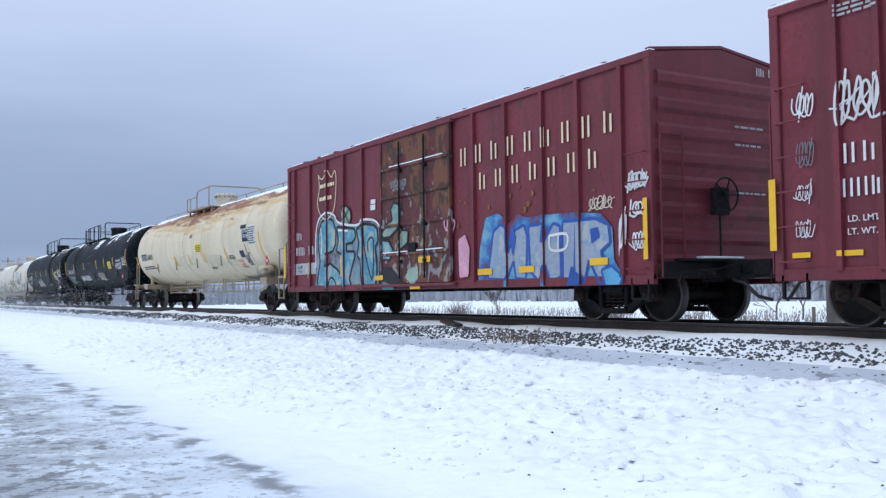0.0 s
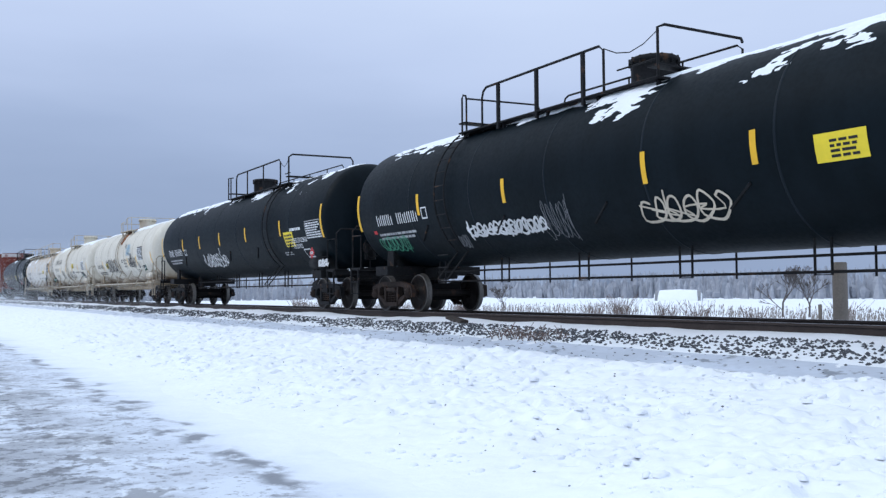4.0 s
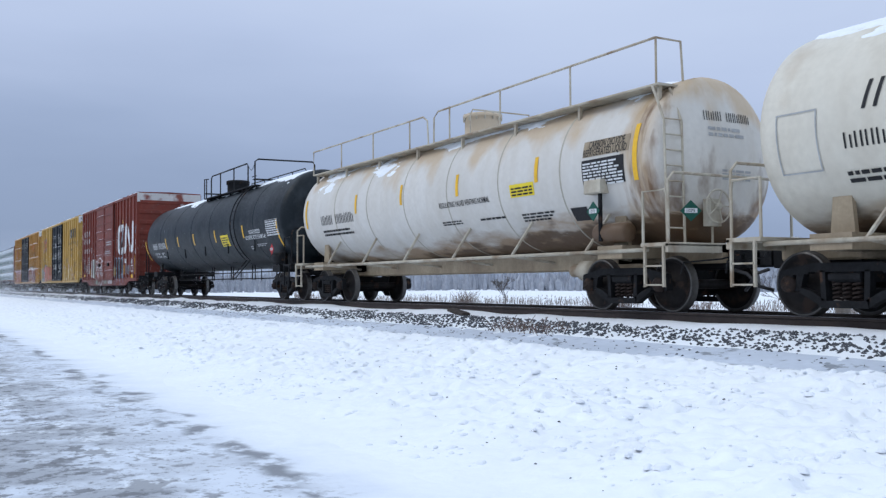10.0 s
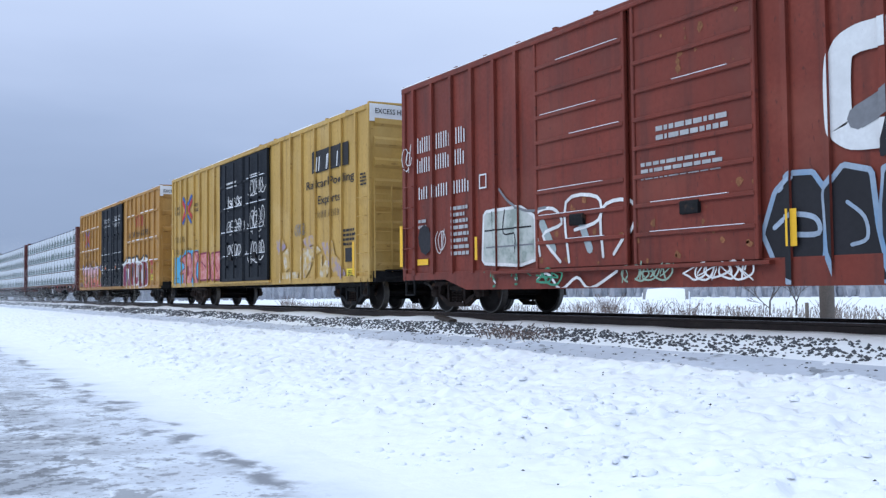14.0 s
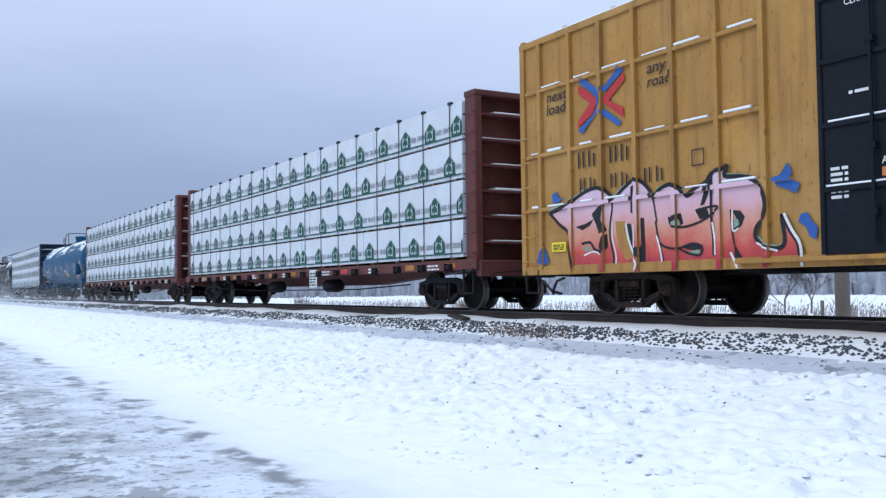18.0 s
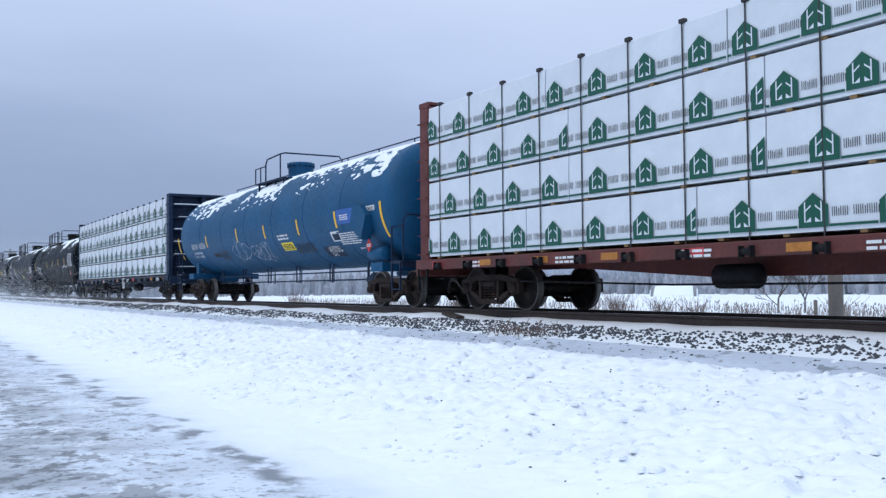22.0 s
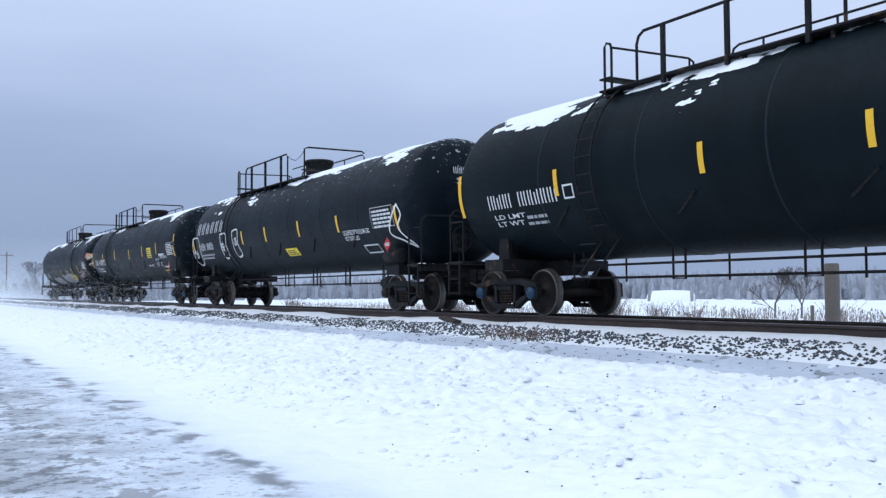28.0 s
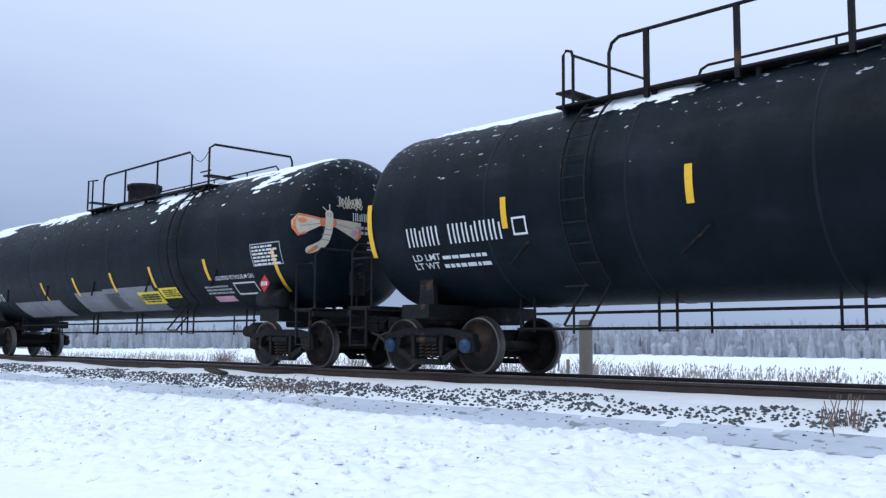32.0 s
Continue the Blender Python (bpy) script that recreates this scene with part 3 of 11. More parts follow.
def lump(m, x, y, z, r, rng, flat=0.7):
    """A little broken stone or clod: a squashed, skewed octahedron with cut corners."""
    a = rng.random() * 6.28
    ca, sa = math.cos(a), math.sin(a)
    p = []
    for dx, dy, dz in ((1, 0, -.2), (.3, 1, .1), (-1, .2, 0), (-.2, -1, -.1), (.2, .1, 1), (-.1, 0, -1)):
        k = r * rng.uniform(0.7, 1.25)
        ux, uy = dx * ca - dy * sa, dx * sa + dy * ca
        p.append((x + ux * k, y + uy * k, z + dz * k * flat))
    m.add(p, [(0, 1, 4), (1, 2, 4), (2, 3, 4), (3, 0, 4), (1, 0, 5), (2, 1, 5), (3, 2, 5), (0, 3, 5)])


def track():
    bed = thing("railway_track", "single railway track with worn steel rails half buried in snow", "railway track", kind="structure")
    for y in (-0.755, 0.755):
        m = Mesh()
        prof = [(-0.07, -0.172), (0.07, -0.172), (0.07, -0.158), (0.010, -0.14), (0.009, -0.045), (0.036, -0.035), (0.037, -0.008), (0.028, 0), (-0.028, 0), (-0.037, -0.008), (-0.036, -0.035), (-0.009, -0.045), (-0.010, -0.14), (-0.07, -0.158)]
        k = len(prof)
        m.add([(x, y + a, z) for x in (-900, 400) for a, z in prof], [(i, (i + 1) % k, k + (i + 1) % k, k + i) for i in range(k)])
        part("rail", m, RAILSTEEL, bed)
        m = Mesh()
        m.box(-900, 400, y - 0.026, y + 0.026, 0.0, 0.002)
        part("rail_head", m, RAILTOP, bed, "worn bright running surface")
    m = Mesh().box(-0.115, 0.115, -1.3, 1.3, -0.32, -0.172, 0.015)
    tie = m.data("tie", TIE)
    for i in range(170):
        part("tie", tie, None, bed, at=(10 - i * 0.55 + 0.03 * math.sin(i * 7), 0, 0))
    rng = random.Random(4)
    m = Mesh()
    for x0, x1, count, r0 in ((-30, 6, 15000, 0.025), (-60, -30, 7000, 0.034), (-140, -60, 4000, 0.05)):
        for _ in range(count):
            x = rng.uniform(x0, x1)
            y = -1.45 - 1.15 * rng.random()
            if 0.5 * hills(x, y, 0.7) + 0.35 * hills(x, y, 2.2) + 0.35 * hills(x, y, 9.0) < -0.42 + 2.0 * max(0, abs(y + 1.90 - 0.10 * hills(x, 4, 0.5)) - 0.16):
                continue
            if rng.random() < 0.42:
                continue
            lump(m, x, y, land(x, y) + 0.006, r0 * rng.uniform(0.6, 1.5), rng)
    for _ in range(1500):
        x, y = rng.uniform(-45, 6), rng.uniform(-1.2, 1.2)
        lump(m, x, y, -0.19, 0.035, rng)
    tagged(part("ballast", m, STONE), "loose grey ballast stones dusted with snow", "ballast", kind="stuff")
    # drifted snow against the near rail
    m = Mesh()
    xs = steps((-140, -45, 1.5), (-45, 6, 0.25))
    pts = []
    for x in xs:
        h = 0.010 + 0.06 * hills(x, 0, 0.30) + 0.03 * hills(x, 2, 1.1)
        w = 0.14 * hills(x, 5, 0.4) + 0.05 * hills(x, 7, 1.8)
        pts += [(x, -0.83, -0.155 + h), (x, -1.0, -0.115 + h), (x, -1.25 + w, -0.135 + h), (x, -1.55 + w, -0.20 + h * 0.5), (x, -1.72 + w, -0.27)]
    m.add(pts, [(i * 5 + j, (i + 1) * 5 + j, (i + 1) * 5 + j + 1, i * 5 + j + 1) for i in range(len(xs) - 1) for j in range(4)], True)
    tagged(part("snow_drift", m, CRUST), "wind-blown strip of snow along the rail", "snow drift", kind="stuff")


def clod(m, x, y, z, r, rng):
    """A rounded, uneven clod of snow half sunk in the bank."""
    a, e = rng.random() * 6.28, rng.uniform(0.55, 1.0)
    ca, sa = math.cos(a), math.sin(a)
    p = []
    for k, h in ((1.0, -0.3), (0.92, 0.12), (0.55, 0.33)):
        for i in range(7):
            q = r * k * rng.uniform(0.8, 1.2)
            u, v = q * math.cos(i * 0.8976), q * e * math.sin(i * 0.8976)
            p.append((x + u * ca - v * sa, y + u * sa + v * ca, z + r * h * rng.uniform(0.75, 1.1)))
    p.append((x, y, z + r * 0.36))
    m.add(p, [(k * 7 + i, k * 7 + (i + 1) % 7, k * 7 + 7 + (i + 1) % 7, k * 7 + 7 + i) for k in (0, 1) for i in range(7)] + [(14 + i, 14 + (i + 1) % 7, 21) for i in range(7)], True)


def crumbs():
    """Broken clods lying on the ploughed bank, blown crumbs of earth, and the glazed strip behind it."""
    rng = random.Random(8)
    m = Mesh()
    for _ in range(5000):
        x = -32 + 36 * rng.random() ** 0.75
        y = rng.uniform(-7.9, -3.2)
        if hills(x, y, 0.7) + 0.6 * hills(x, y, 2.5) < -0.1 + 0.25 * max(0, -6.6 - y):
            continue
        r = 0.014 + 0.055 * rng.random() ** 3
        clod(m, x, y, land(x, y) + r * 0.05, r, rng)
    tagged(part("snow_clods", m, CLODS), "broken clods of snow on the ploughed bank", "snow clods", kind="stuff")
    m = Mesh()
    for _ in range(170):
        x, y = -26 + 28 * rng.random() ** 0.8, rng.uniform(-7.8, -3.3)
        lump(m, x, y, land(x, y) + 0.006, 0.006 + 0.012 * rng.random() ** 2, rng, 0.6)
    for _ in range(500):
        x, y = rng.uniform(-40, 4), rng.uniform(-3.0, -2.3)
        lump(m, x, y, land(x, y) + 0.008, 0.012 + 0.02 * rng.random() ** 2, rng, 0.5)
    tagged(part("earth_crumbs", m, STONE), "dark crumbs of earth and gravel scattered over the snow", "crumbs", kind="stuff")
    xs = steps((-140, -45, 2.0), (-45, 6, 0.4))
    ys = [-3.12 + 0.09 * i for i in range(9)]
    tagged(part("glazed_strip", sheet(xs, ys, lambda x, y: land(x, y) + 0.006), ICE), "flat wind-glazed strip of blue-grey snow", "snow strip", kind="stuff")


ground()
track()
crumbs()


# ---- running gear, built once and shared ----
R_WHEEL = 0.457


def wheel_mesh():
    # flange to the inside, plate dished outwards; y runs from the outer face inwards
    m = Mesh()
    m.lathe([(-0.02, 0.0), (-0.02, 0.085), (0.0, 0.115), (0.035, 0.15), (0.06, 0.24), (0.05, 0.34), (0.02, 0.375), (0.0, 0.395), (0.0, 0.44)], "y", (0, 0, 0), 40, cap=False)
    m.lathe([(0.135, 0.44), (0.135, 0.39), (0.09, 0.35), (0.1, 0.16), (0.14, 0.12), (0.14, 0.0)], "y", (0, 0, 0), 40, cap=False)
    return m.data("wheel", WHEEL)


def tread_mesh():
    m = Mesh()
    m.lathe([(0.0, 0.425), (-0.001, 0.45), (0.012, R_WHEEL - 0.002), (0.10, R_WHEEL + 0.003), (0.112, R_WHEEL + 0.022), (0.125, R_WHEEL + 0.022), (0.136, R_WHEEL), (0.136, 0.42)], "y", (0, 0, 0), 40, cap=False)
    return m.data("tread", TREAD)


def frame_mesh(material):
    """A cast truck side frame, seen from outside."""
    m = Mesh()
    y0, y1 = -1.09, -0.96
    for s in (-1, 1):
        m.slab([(s * 0.0, 0.62), (s * 0.0, 0.74), (s * 0.50, 0.74), (s * 0.56, 0.62)], y0, y1)
        m.slab([(s * 0.50, 0.74), (s * 1.04, 0.64), (s * 1.06, 0.56), (s * 0.56, 0.60)], y0, y1)
        m.slab([(s * 1.06, 0.60), (s * 1.08, 0.36), (s * 1.00, 0.36), (s * 0.98, 0.60)], y0 + 0.01, y1)
        m.slab([(s * 0.76, 0.62), (s * 0.80, 0.36), (s * 0.70, 0.38), (s * 0.64, 0.60)], y0 + 0.01, y1)
        m.slab([(s * 0.72, 0.42), (s * 0.70, 0.34), (s * 0.34, 0.14), (s * 0.26, 0.22), (s * 0.52, 0.36)], y0, y1)
        m.slab([(s * 0.30, 0.64), (s * 0.38, 0.64), (s * 0.36, 0.20), (s * 0.28, 0.20)], y0, y1)
        m.slab([(s * 0.0, 0.14), (s * 0.0, 0.235), (s * 0.34, 0.235), (s * 0.36, 0.14)], y0 - 0.02, y1 + 0.02)
        m.box(s * 0.80, s * 0.99, y0 - 0.02, y1 - 0.02, 0.55, 0.585, 0.01)
    m.box(-0.24, 0.24, y0 - 0.015, y1, 0.50, 0.60, 0.02)
    return m.data("side_frame", material)


def spring_mesh():
    m = Mesh()
    for x in (-0.15, 0.0, 0.15):
        turns = [(x + 0.058 * math.cos(a), -1.02 + 0.058 * math.sin(a), 0.24 + 0.26 * a / (2 * math.pi * 4.5)) for a in [i * 0.7 for i in range(41)]]
        m.tube(turns, 0.017, 5)
    return m.data("spring", RUSTSTEEL)


def cap_mesh(material):
    m = Mesh()
    m.lathe([(-0.02, 0.0), (-0.02, 0.06), (0.0, 0.085), (0.02, 0.115), (0.12, 0.12), (0.12, 0.0)], "y", (0, -1.14, R_WHEEL), 16, cap=False)
    for a in range(3):
        m.lathe([(-0.035, 0.0), (-0.035, 0.018), (0.0, 0.018)], "y", (0.045 * math.cos(a * 2.1), -1.14, R_WHEEL + 0.045 * math.sin(a * 2.1)), 6, cap=False)
    return m.data("bearing_cap", material)


WHEEL_ME, TREAD_ME, SPRING_ME = wheel_mesh(), tread_mesh(), spring_mesh()
FRAME_ME = {False: frame_mesh(STEEL), True: frame_mesh(RUSTSTEEL)}
CAP_ME = {False: cap_mesh(RUSTSTEEL), True: cap_mesh(shade("blue_bearing_cap", (0.018, 0.055, 0.11), 0.5, vary=0.3, scale=4))}
AXLE_ME = Mesh().lathe([(-1.12, 0.07), (-0.9, 0.075), (-0.68, 0.09), (0, 0.08), (0.68, 0.09), (0.9, 0.075), (1.12, 0.07)], "y", (0, 0, 0), 12).data("wheelset", WHEEL)


def bolster_mesh():
    m = Mesh()
    m.slab([(-0.22, 0.48), (0.22, 0.48), (0.22, 0.70), (-0.22, 0.70)], -1.06, 1.06)
    m.lathe([(0.70, 0.2), (0.78, 0.2)], "z", (0, 0, 0), 16)
    for s in (-1, 1):
        m.box(s * 0.40, s * 0.52, -0.75, 0.75, 0.28, 0.40, 0.02)
    return m.data("bolster", STEEL)


BOLSTER_ME = bolster_mesh()


def truck(car, x, rusty=False, blue=False):
    """A two-axle truck under a car: its wheelsets turn as the car runs."""
    for s in (1, -1):
        m = pose(x, 0, 0) if s == 1 else pose(x, 0, 0, 0, 0, 180)
        f = part("side_frame", FRAME_ME[rusty], None, car, at=m)
        part("spring", SPRING_ME, None, f)
        for dx in (-0.89, 0.89):
            part("bearing_cap", CAP_ME[blue], None, f, at=(dx, 0, 0))
    part("bolster", BOLSTER_ME, None, car, at=(x, 0, 0))
    for dx in (-0.89, 0.89):
        w = part("wheelset", AXLE_ME, None, car, at=(x + dx, 0, R_WHEEL))
        for s in (1, -1):
            o = part("wheel", WHEEL_ME, None, w, at=pose(0, -0.80, 0) if s == 1 else pose(0, 0.80, 0, 0, 0, 180))
            part("wheel_tread", TREAD_ME, None, w, "polished steel tread", at=pose(0, -0.80, 0) if s == 1 else pose(0, 0.80, 0, 0, 0, 180))
        ROLLING.append((w, x + dx))


def coupler(car, x, s, steel=STEEL):
    """Coupler, draft sill, air hose and cut lever at the end s (+1 right, -1 left); x: where the body ends."""
    m = Mesh()
    m.box(x - s * 1.2, x + s * 0.32, -0.17, 0.17, 0.70, 1.0, 0.02)
    m.box(x + s * 0.32, x + s * 0.62, -0.09, 0.09, 0.78, 0.94, 0.02)
    m.box(x + s * 0.60, x + s * 0.90, -0.15, 0.15, 0.72, 1.0, 0.04)
    m.box(x + s * 0.84, x + s * 0.96, 0.02, 0.17, 0.73, 0.99, 0.03)
    part("coupler", m, steel, car)
    m = Mesh()
    m.tube([(x + s * 0.3, -0.3, 0.68), (x + s * 0.55, -0.3, 0.62), (x + s * 0.75, -0.25, 0.42), (x + s * 0.92, -0.12, 0.36)], 0.028, 7)
    part("air_hose", m, STRAP, car, "black rubber air hose")
    m = Mesh()
    m.tube([(x + s * 0.18, -1.35, 0.62), (x + s * 0.2, -1.3, 0.80), (x + s * 0.22, -0.5, 0.86), (x + s * 0.5, -0.1, 0.98)], 0.014, 5)
    part("cut_lever", m, steel, car)


def brake_wheel(car, x, y, z, s, material):
    m = Mesh()
    m.tube([(x, y + 0.27 * math.cos(a), z + 0.27 * math.sin(a)) for a in [i * math.pi / 12 for i in range(25)]], 0.016, 6)
    for i in range(5):
        a = i * 2 * math.pi / 5
        m.tube([(x, y, z), (x, y + 0.27 * math.cos(a), z + 0.27 * math.sin(a))], 0.013, 5)
    m.lathe([(-0.04, 0.0), (-0.04, 0.05), (0.04, 0.05), (0.04, 0.0)], "x", (x, y, z), 12, cap=False)
    part("brake_wheel", m, material, car)
    m = Mesh().box(x - s * 0.05, x - s * 0.22, y - 0.15, y + 0.15, z - 0.32, z + 0.12, 0.03)
    m.tube([(x - s * 0.14, y, z - 0.32), (x - s * 0.14, y, 0.95)], 0.02, 5)
    part("brake_gear_housing", m, material, car)

# ---- marks on the cars: flat shapes laid on the car's skin ----
def cut(poly, axis, value, keep_low):
    out = []
    k = len(poly)
    for i in range(k):
        a, b = poly[i], poly[(i + 1) % k]
        ia, ib = (a[axis] <= value) == keep_low, (b[axis] <= value) == keep_low
        if ia:
            out.append(a)
        if ia != ib and a[axis] != b[axis]:
            t = (value - a[axis]) / (b[axis] - a[axis])
            out.append((a[0] + t * (b[0] - a[0]), a[1] + t * (b[1] - a[1])))
    return out


def strips(polys, axis, cuts):
    """Cuts convex shapes along lines; yields (shape, index of its strip)."""
    for p in polys:
        lo, hi = min(q[axis] for q in p), max(q[axis] for q in p)
        for i, (a, b) in enumerate(zip(cuts, cuts[1:])):
            if hi <= a or lo >= b:
                continue
            c = p
            if lo < a:
                c = cut(c, axis, a, False)
            if c and hi > b:
                c = cut(c, axis, b, True)
            if len(c) > 2:
                yield c, i


class Side:
    """The near side of a car; spans (from, to, depth) stand proud of the sheet, and so do belts (from, to) across it."""

    def __init__(self, y, spans=(), foot=-9.0, belts=(), belt_area=()):
        self.y, self.spans, self.foot, self.belts, self.belt_area = y, spans, foot, belts, belt_area

    def lay(self, polys, off):
        m = Mesh()
        edges = sorted({-99.0, 99.0, *[e for r in self.spans for e in r[:2]]})
        level = sorted({self.foot, 99.0, *[e for r in self.belts for e in r]})
        for p, k in strips(polys, 1, level):
            belt = any(a < (level[k] + level[k + 1]) / 2 < b for a, b in self.belts)
            for c, i in strips([p], 0, edges):
                mid = (edges[i] + edges[i + 1]) / 2
                door = any(a < mid < b for a, b in self.belt_area)
                y = self.y - off - max([d for a, b, d in self.spans if a < mid < b] + [0.05 if belt and not door else 0])
                m.add([(x, y, z) for x, z in c], [tuple(range(len(c)))])
        return m


class Head:
    """The domed leading head of a tank: shapes are given across (to the far side) and up."""

    def __init__(self, a, r, zc, head=0.62):
        self.a, self.r, self.zc, self.head = a, r, zc, head

    def lay(self, polys, off):
        m = Mesh()
        cuts = [self.zc - 2 + i * 0.12 for i in range(36)]
        for p, _ in strips(polys, 1, cuts):
            for c, _ in strips([p], 0, [i * 0.12 - 2.04 for i in range(36)]):
                q = []
                for y, z in c:
                    k = max(0, 1 - (y * y + (z - self.zc) ** 2) / self.r ** 2)
                    q.append((self.a + self.head * math.sqrt(k) + off, y, z))
                m.add(q, [tuple(range(len(c)))])
        return m


class Round:
    """The near flank of a tank."""

    def __init__(self, r, zc):
        self.r, self.zc = r, zc

    def lay(self, polys, off):
        m = Mesh()
        cuts = [self.zc - self.r + i * 0.1 for i in range(0, int(20 * self.r) + 2)]
        for c, i in strips(polys, 1, cuts):
            p = []
            for x, z in c:
                k = max(-0.98, min(0.98, (z - self.zc) / self.r))
                a = math.asin(k)
                p.append((x, -(self.r + off) * math.cos(a), self.zc + (self.r + off) * math.sin(a)))
            m.add(p, [tuple(range(len(c)))])
        return m


class End:
    """The end face of a car, x constant: shapes are given across (to the far side) and up."""

    def __init__(self, x):
        self.x = x

    def lay(self, polys, off):
        m = Mesh()
        for c in polys:
            m.add([(self.x + off, a, z) for a, z in c], [tuple(range(len(c)))])
        return m


def rect(x, z, w, h):
    return [(x, z), (x + w, z), (x + w, z + h), (x, z + h)]


def bars(x, z, h, pattern, w=None, lean=0.0, gap=0.45):
    """Pairs of plain upright bars in the place of characters; a blank leaves a gap."""
    w = w or h * 0.62
    out = []
    for i, ch in enumerate(pattern):
        if ch == " ":
            continue
        a, b = x + i * w + w * 0.08, min(w * 0.72, h * 0.60)
        t = b * 0.25
        for dx, top in ((0, h), (b - t, h * (1.0, 0.82, 1.0)[(i * 5 + len(pattern)) % 3])):
            out.append([(a + dx, z), (a + dx + t, z), (a + dx + t + lean * top, z + top), (a + dx + lean * top, z + top)])
    return out


def lines(x, z, w, h, rows, rng, thick=0.55):
    """Rows of short bars: writing too small to read."""
    out = []
    for r in range(rows):
        a = x
        zz = z + h - (r + 1) * h / rows
        while a < x + w * rng.uniform(0.75, 1.0):
            b = min(rng.uniform(0.05, 0.22), x + w - a)
            if b < 0.02:
                break
            out.append(rect(a, zz, b, h / rows * thick))
            a += b + 0.03
    return out


def words(text, x, z, h, wide=1.0, lean=0.0):
    """Real letters as convex shapes, their feet at (x, z)."""
    cu = bpy.data.curves.new("words", "FONT")
    cu.body, cu.size, cu.resolution_u = text, h * 1.38, 2
    cu.offset = h * 0.012
    ob = bpy.data.objects.new("words", cu)
    scene.collection.objects.link(ob)
    me = bpy.data.meshes.new_from_object(ob.evaluated_get(bpy.context.evaluated_depsgraph_get()))
    me.calc_loop_triangles()
    v = me.vertices
    out = [[(x + (v[i].co.x * wide) + lean * v[i].co.y, z + v[i].co.y) for i in t.vertices] for t in me.loop_triangles]
    bpy.data.meshes.remove(me)
    bpy.data.objects.remove(ob)
    bpy.data.curves.remove(cu)
    return out


def band(pts, w):
    """A brush stroke of width w along points, as convex shapes."""
    out = []
    k = len(pts)
    left, right = [], []
    for i in range(k):
        a, b = pts[max(0, i - 1)], pts[min(k - 1, i + 1)]
        dx, dz = b[0] - a[0], b[1] - a[1]
        d = math.hypot(dx, dz) or 1
        nx, nz = -dz / d * w / 2, dx / d * w / 2
        left.append((pts[i][0] + nx, pts[i][1] + nz))
        right.append((pts[i][0] - nx, pts[i][1] - nz))
    for i in range(k - 1):
        out.append([right[i], right[i + 1], left[i + 1], left[i]])
    for e in (0, k - 1):
        out.append([(pts[e][0] + w / 2 * math.cos(a), pts[e][1] + w / 2 * math.sin(a)) for a in [j * math.pi / 4 for j in range(8)]])
    return out


def curve(pts, n=5):
    """A smooth line through points."""
    out = []
    k = len(pts)
    for i in range(k - 1):
        p0, p1, p2, p3 = pts[max(0, i - 1)], pts[i], pts[i + 1], pts[min(k - 1, i + 2)]
        for j in range(n):
            t = j / n
            out.append(tuple(0.5 * (2 * p1[q] + (p2[q] - p0[q]) * t + (2 * p0[q] - 5 * p1[q] + 4 * p2[q] - p3[q]) * t * t + (3 * p1[q] - p0[q] - 3 * p2[q] + p3[q]) * t ** 3) for q in (0, 1)))
    return out + [pts[-1]]


def scrawl(x, z, w, h, count, rng, thick, wild=0.12, slant=0.1):
    """A quick hand-sprayed tag: one looping line and a few flicks, with no letters in it."""
    out = []
    n = max(2, round(count * 1.2))
    for k in range(2 if w > 0.5 else 1):
        pts = []
        turn = rng.uniform(0, 6.28)
        for i in range(n * 6 + 1):
            f = i / (n * 6)
            turn += 1.05 + rng.uniform(-0.35, 0.35) * (1 + wild)
            rx, rz = w / n * rng.uniform(0.35, 0.75), h * rng.uniform(0.28, 0.52)
            px = x + w / n * 0.4 + (w - w / n * 0.8) * f + rx * math.cos(turn)
            pz = z + h * 0.5 + rz * math.sin(turn)
            pts.append((px + slant * (pz - z), pz))
        if k == 1:
            pts = pts[::3]
        out += band(curve(pts, 2 if thick < 0.02 else 3), thick * (1.0 if k == 0 else 0.7))
    for _ in range(max(1, count // 3)):
        a = x + rng.uniform(0, 0.9) * w
        out += band([(a, z + rng.uniform(-0.1, 0.2) * h), (a + rng.uniform(0.1, 0.3) * h, z + rng.uniform(0.8, 1.15) * h)], thick)
    return out


def sprayed(side, polys, off, rise=0.00008):
    """Strokes laid one over the other, each a hair above the last."""
    m = Mesh()
    for i, p in enumerate(polys):
        k = side.lay([p], off + rise * i)
        m.add(k.v, k.f)
    return m


def ring(pts):
    """A closed outline through points, a little rounded at its corners."""
    k = len(pts)
    out = []
    for i in range(k):
        (ax, az), (bx, bz), (cx, cz) = pts[i - 1], pts[i], pts[(i + 1) % k]
        for u in (0.80, 0.93):
            out.append((ax + (bx - ax) * u, az + (bz - az) * u))
        for u in (0.07, 0.20):
            out.append((bx + (cx - bx) * u, bz + (cz - bz) * u))
    return out


def blot(car, side, pts, material, off, name="graffiti_fill", label=""):
    """A filled patch of sprayed paint inside an outline."""
    r = ring(pts)
    tris = geometry.tessellate_polygon([[Vector((x, z, 0)) for x, z in r]])
    part(name, side.lay([[r[i] for i in t] for t in tris], off), material, car, label)


def stroke(car, side, pts, material, w, off):
    """One sprayed line."""
    part("graffiti_line", sprayed(side, band(curve(pts, 4), w), off, 0.00003), material, car, "sprayed graffiti line")


def letter(car, side, pts, material, edge, w, off):
    """One sprayed letter shape and its outline."""
    blot(car, side, pts, material, off, "graffiti_letter", "fat sprayed letter shape")
    r = ring(pts)
    part("graffiti_outline", sprayed(side, band(r + r[:1], w), off + 0.002, 0.000012), edge, car, "sprayed outline of a letter shape")


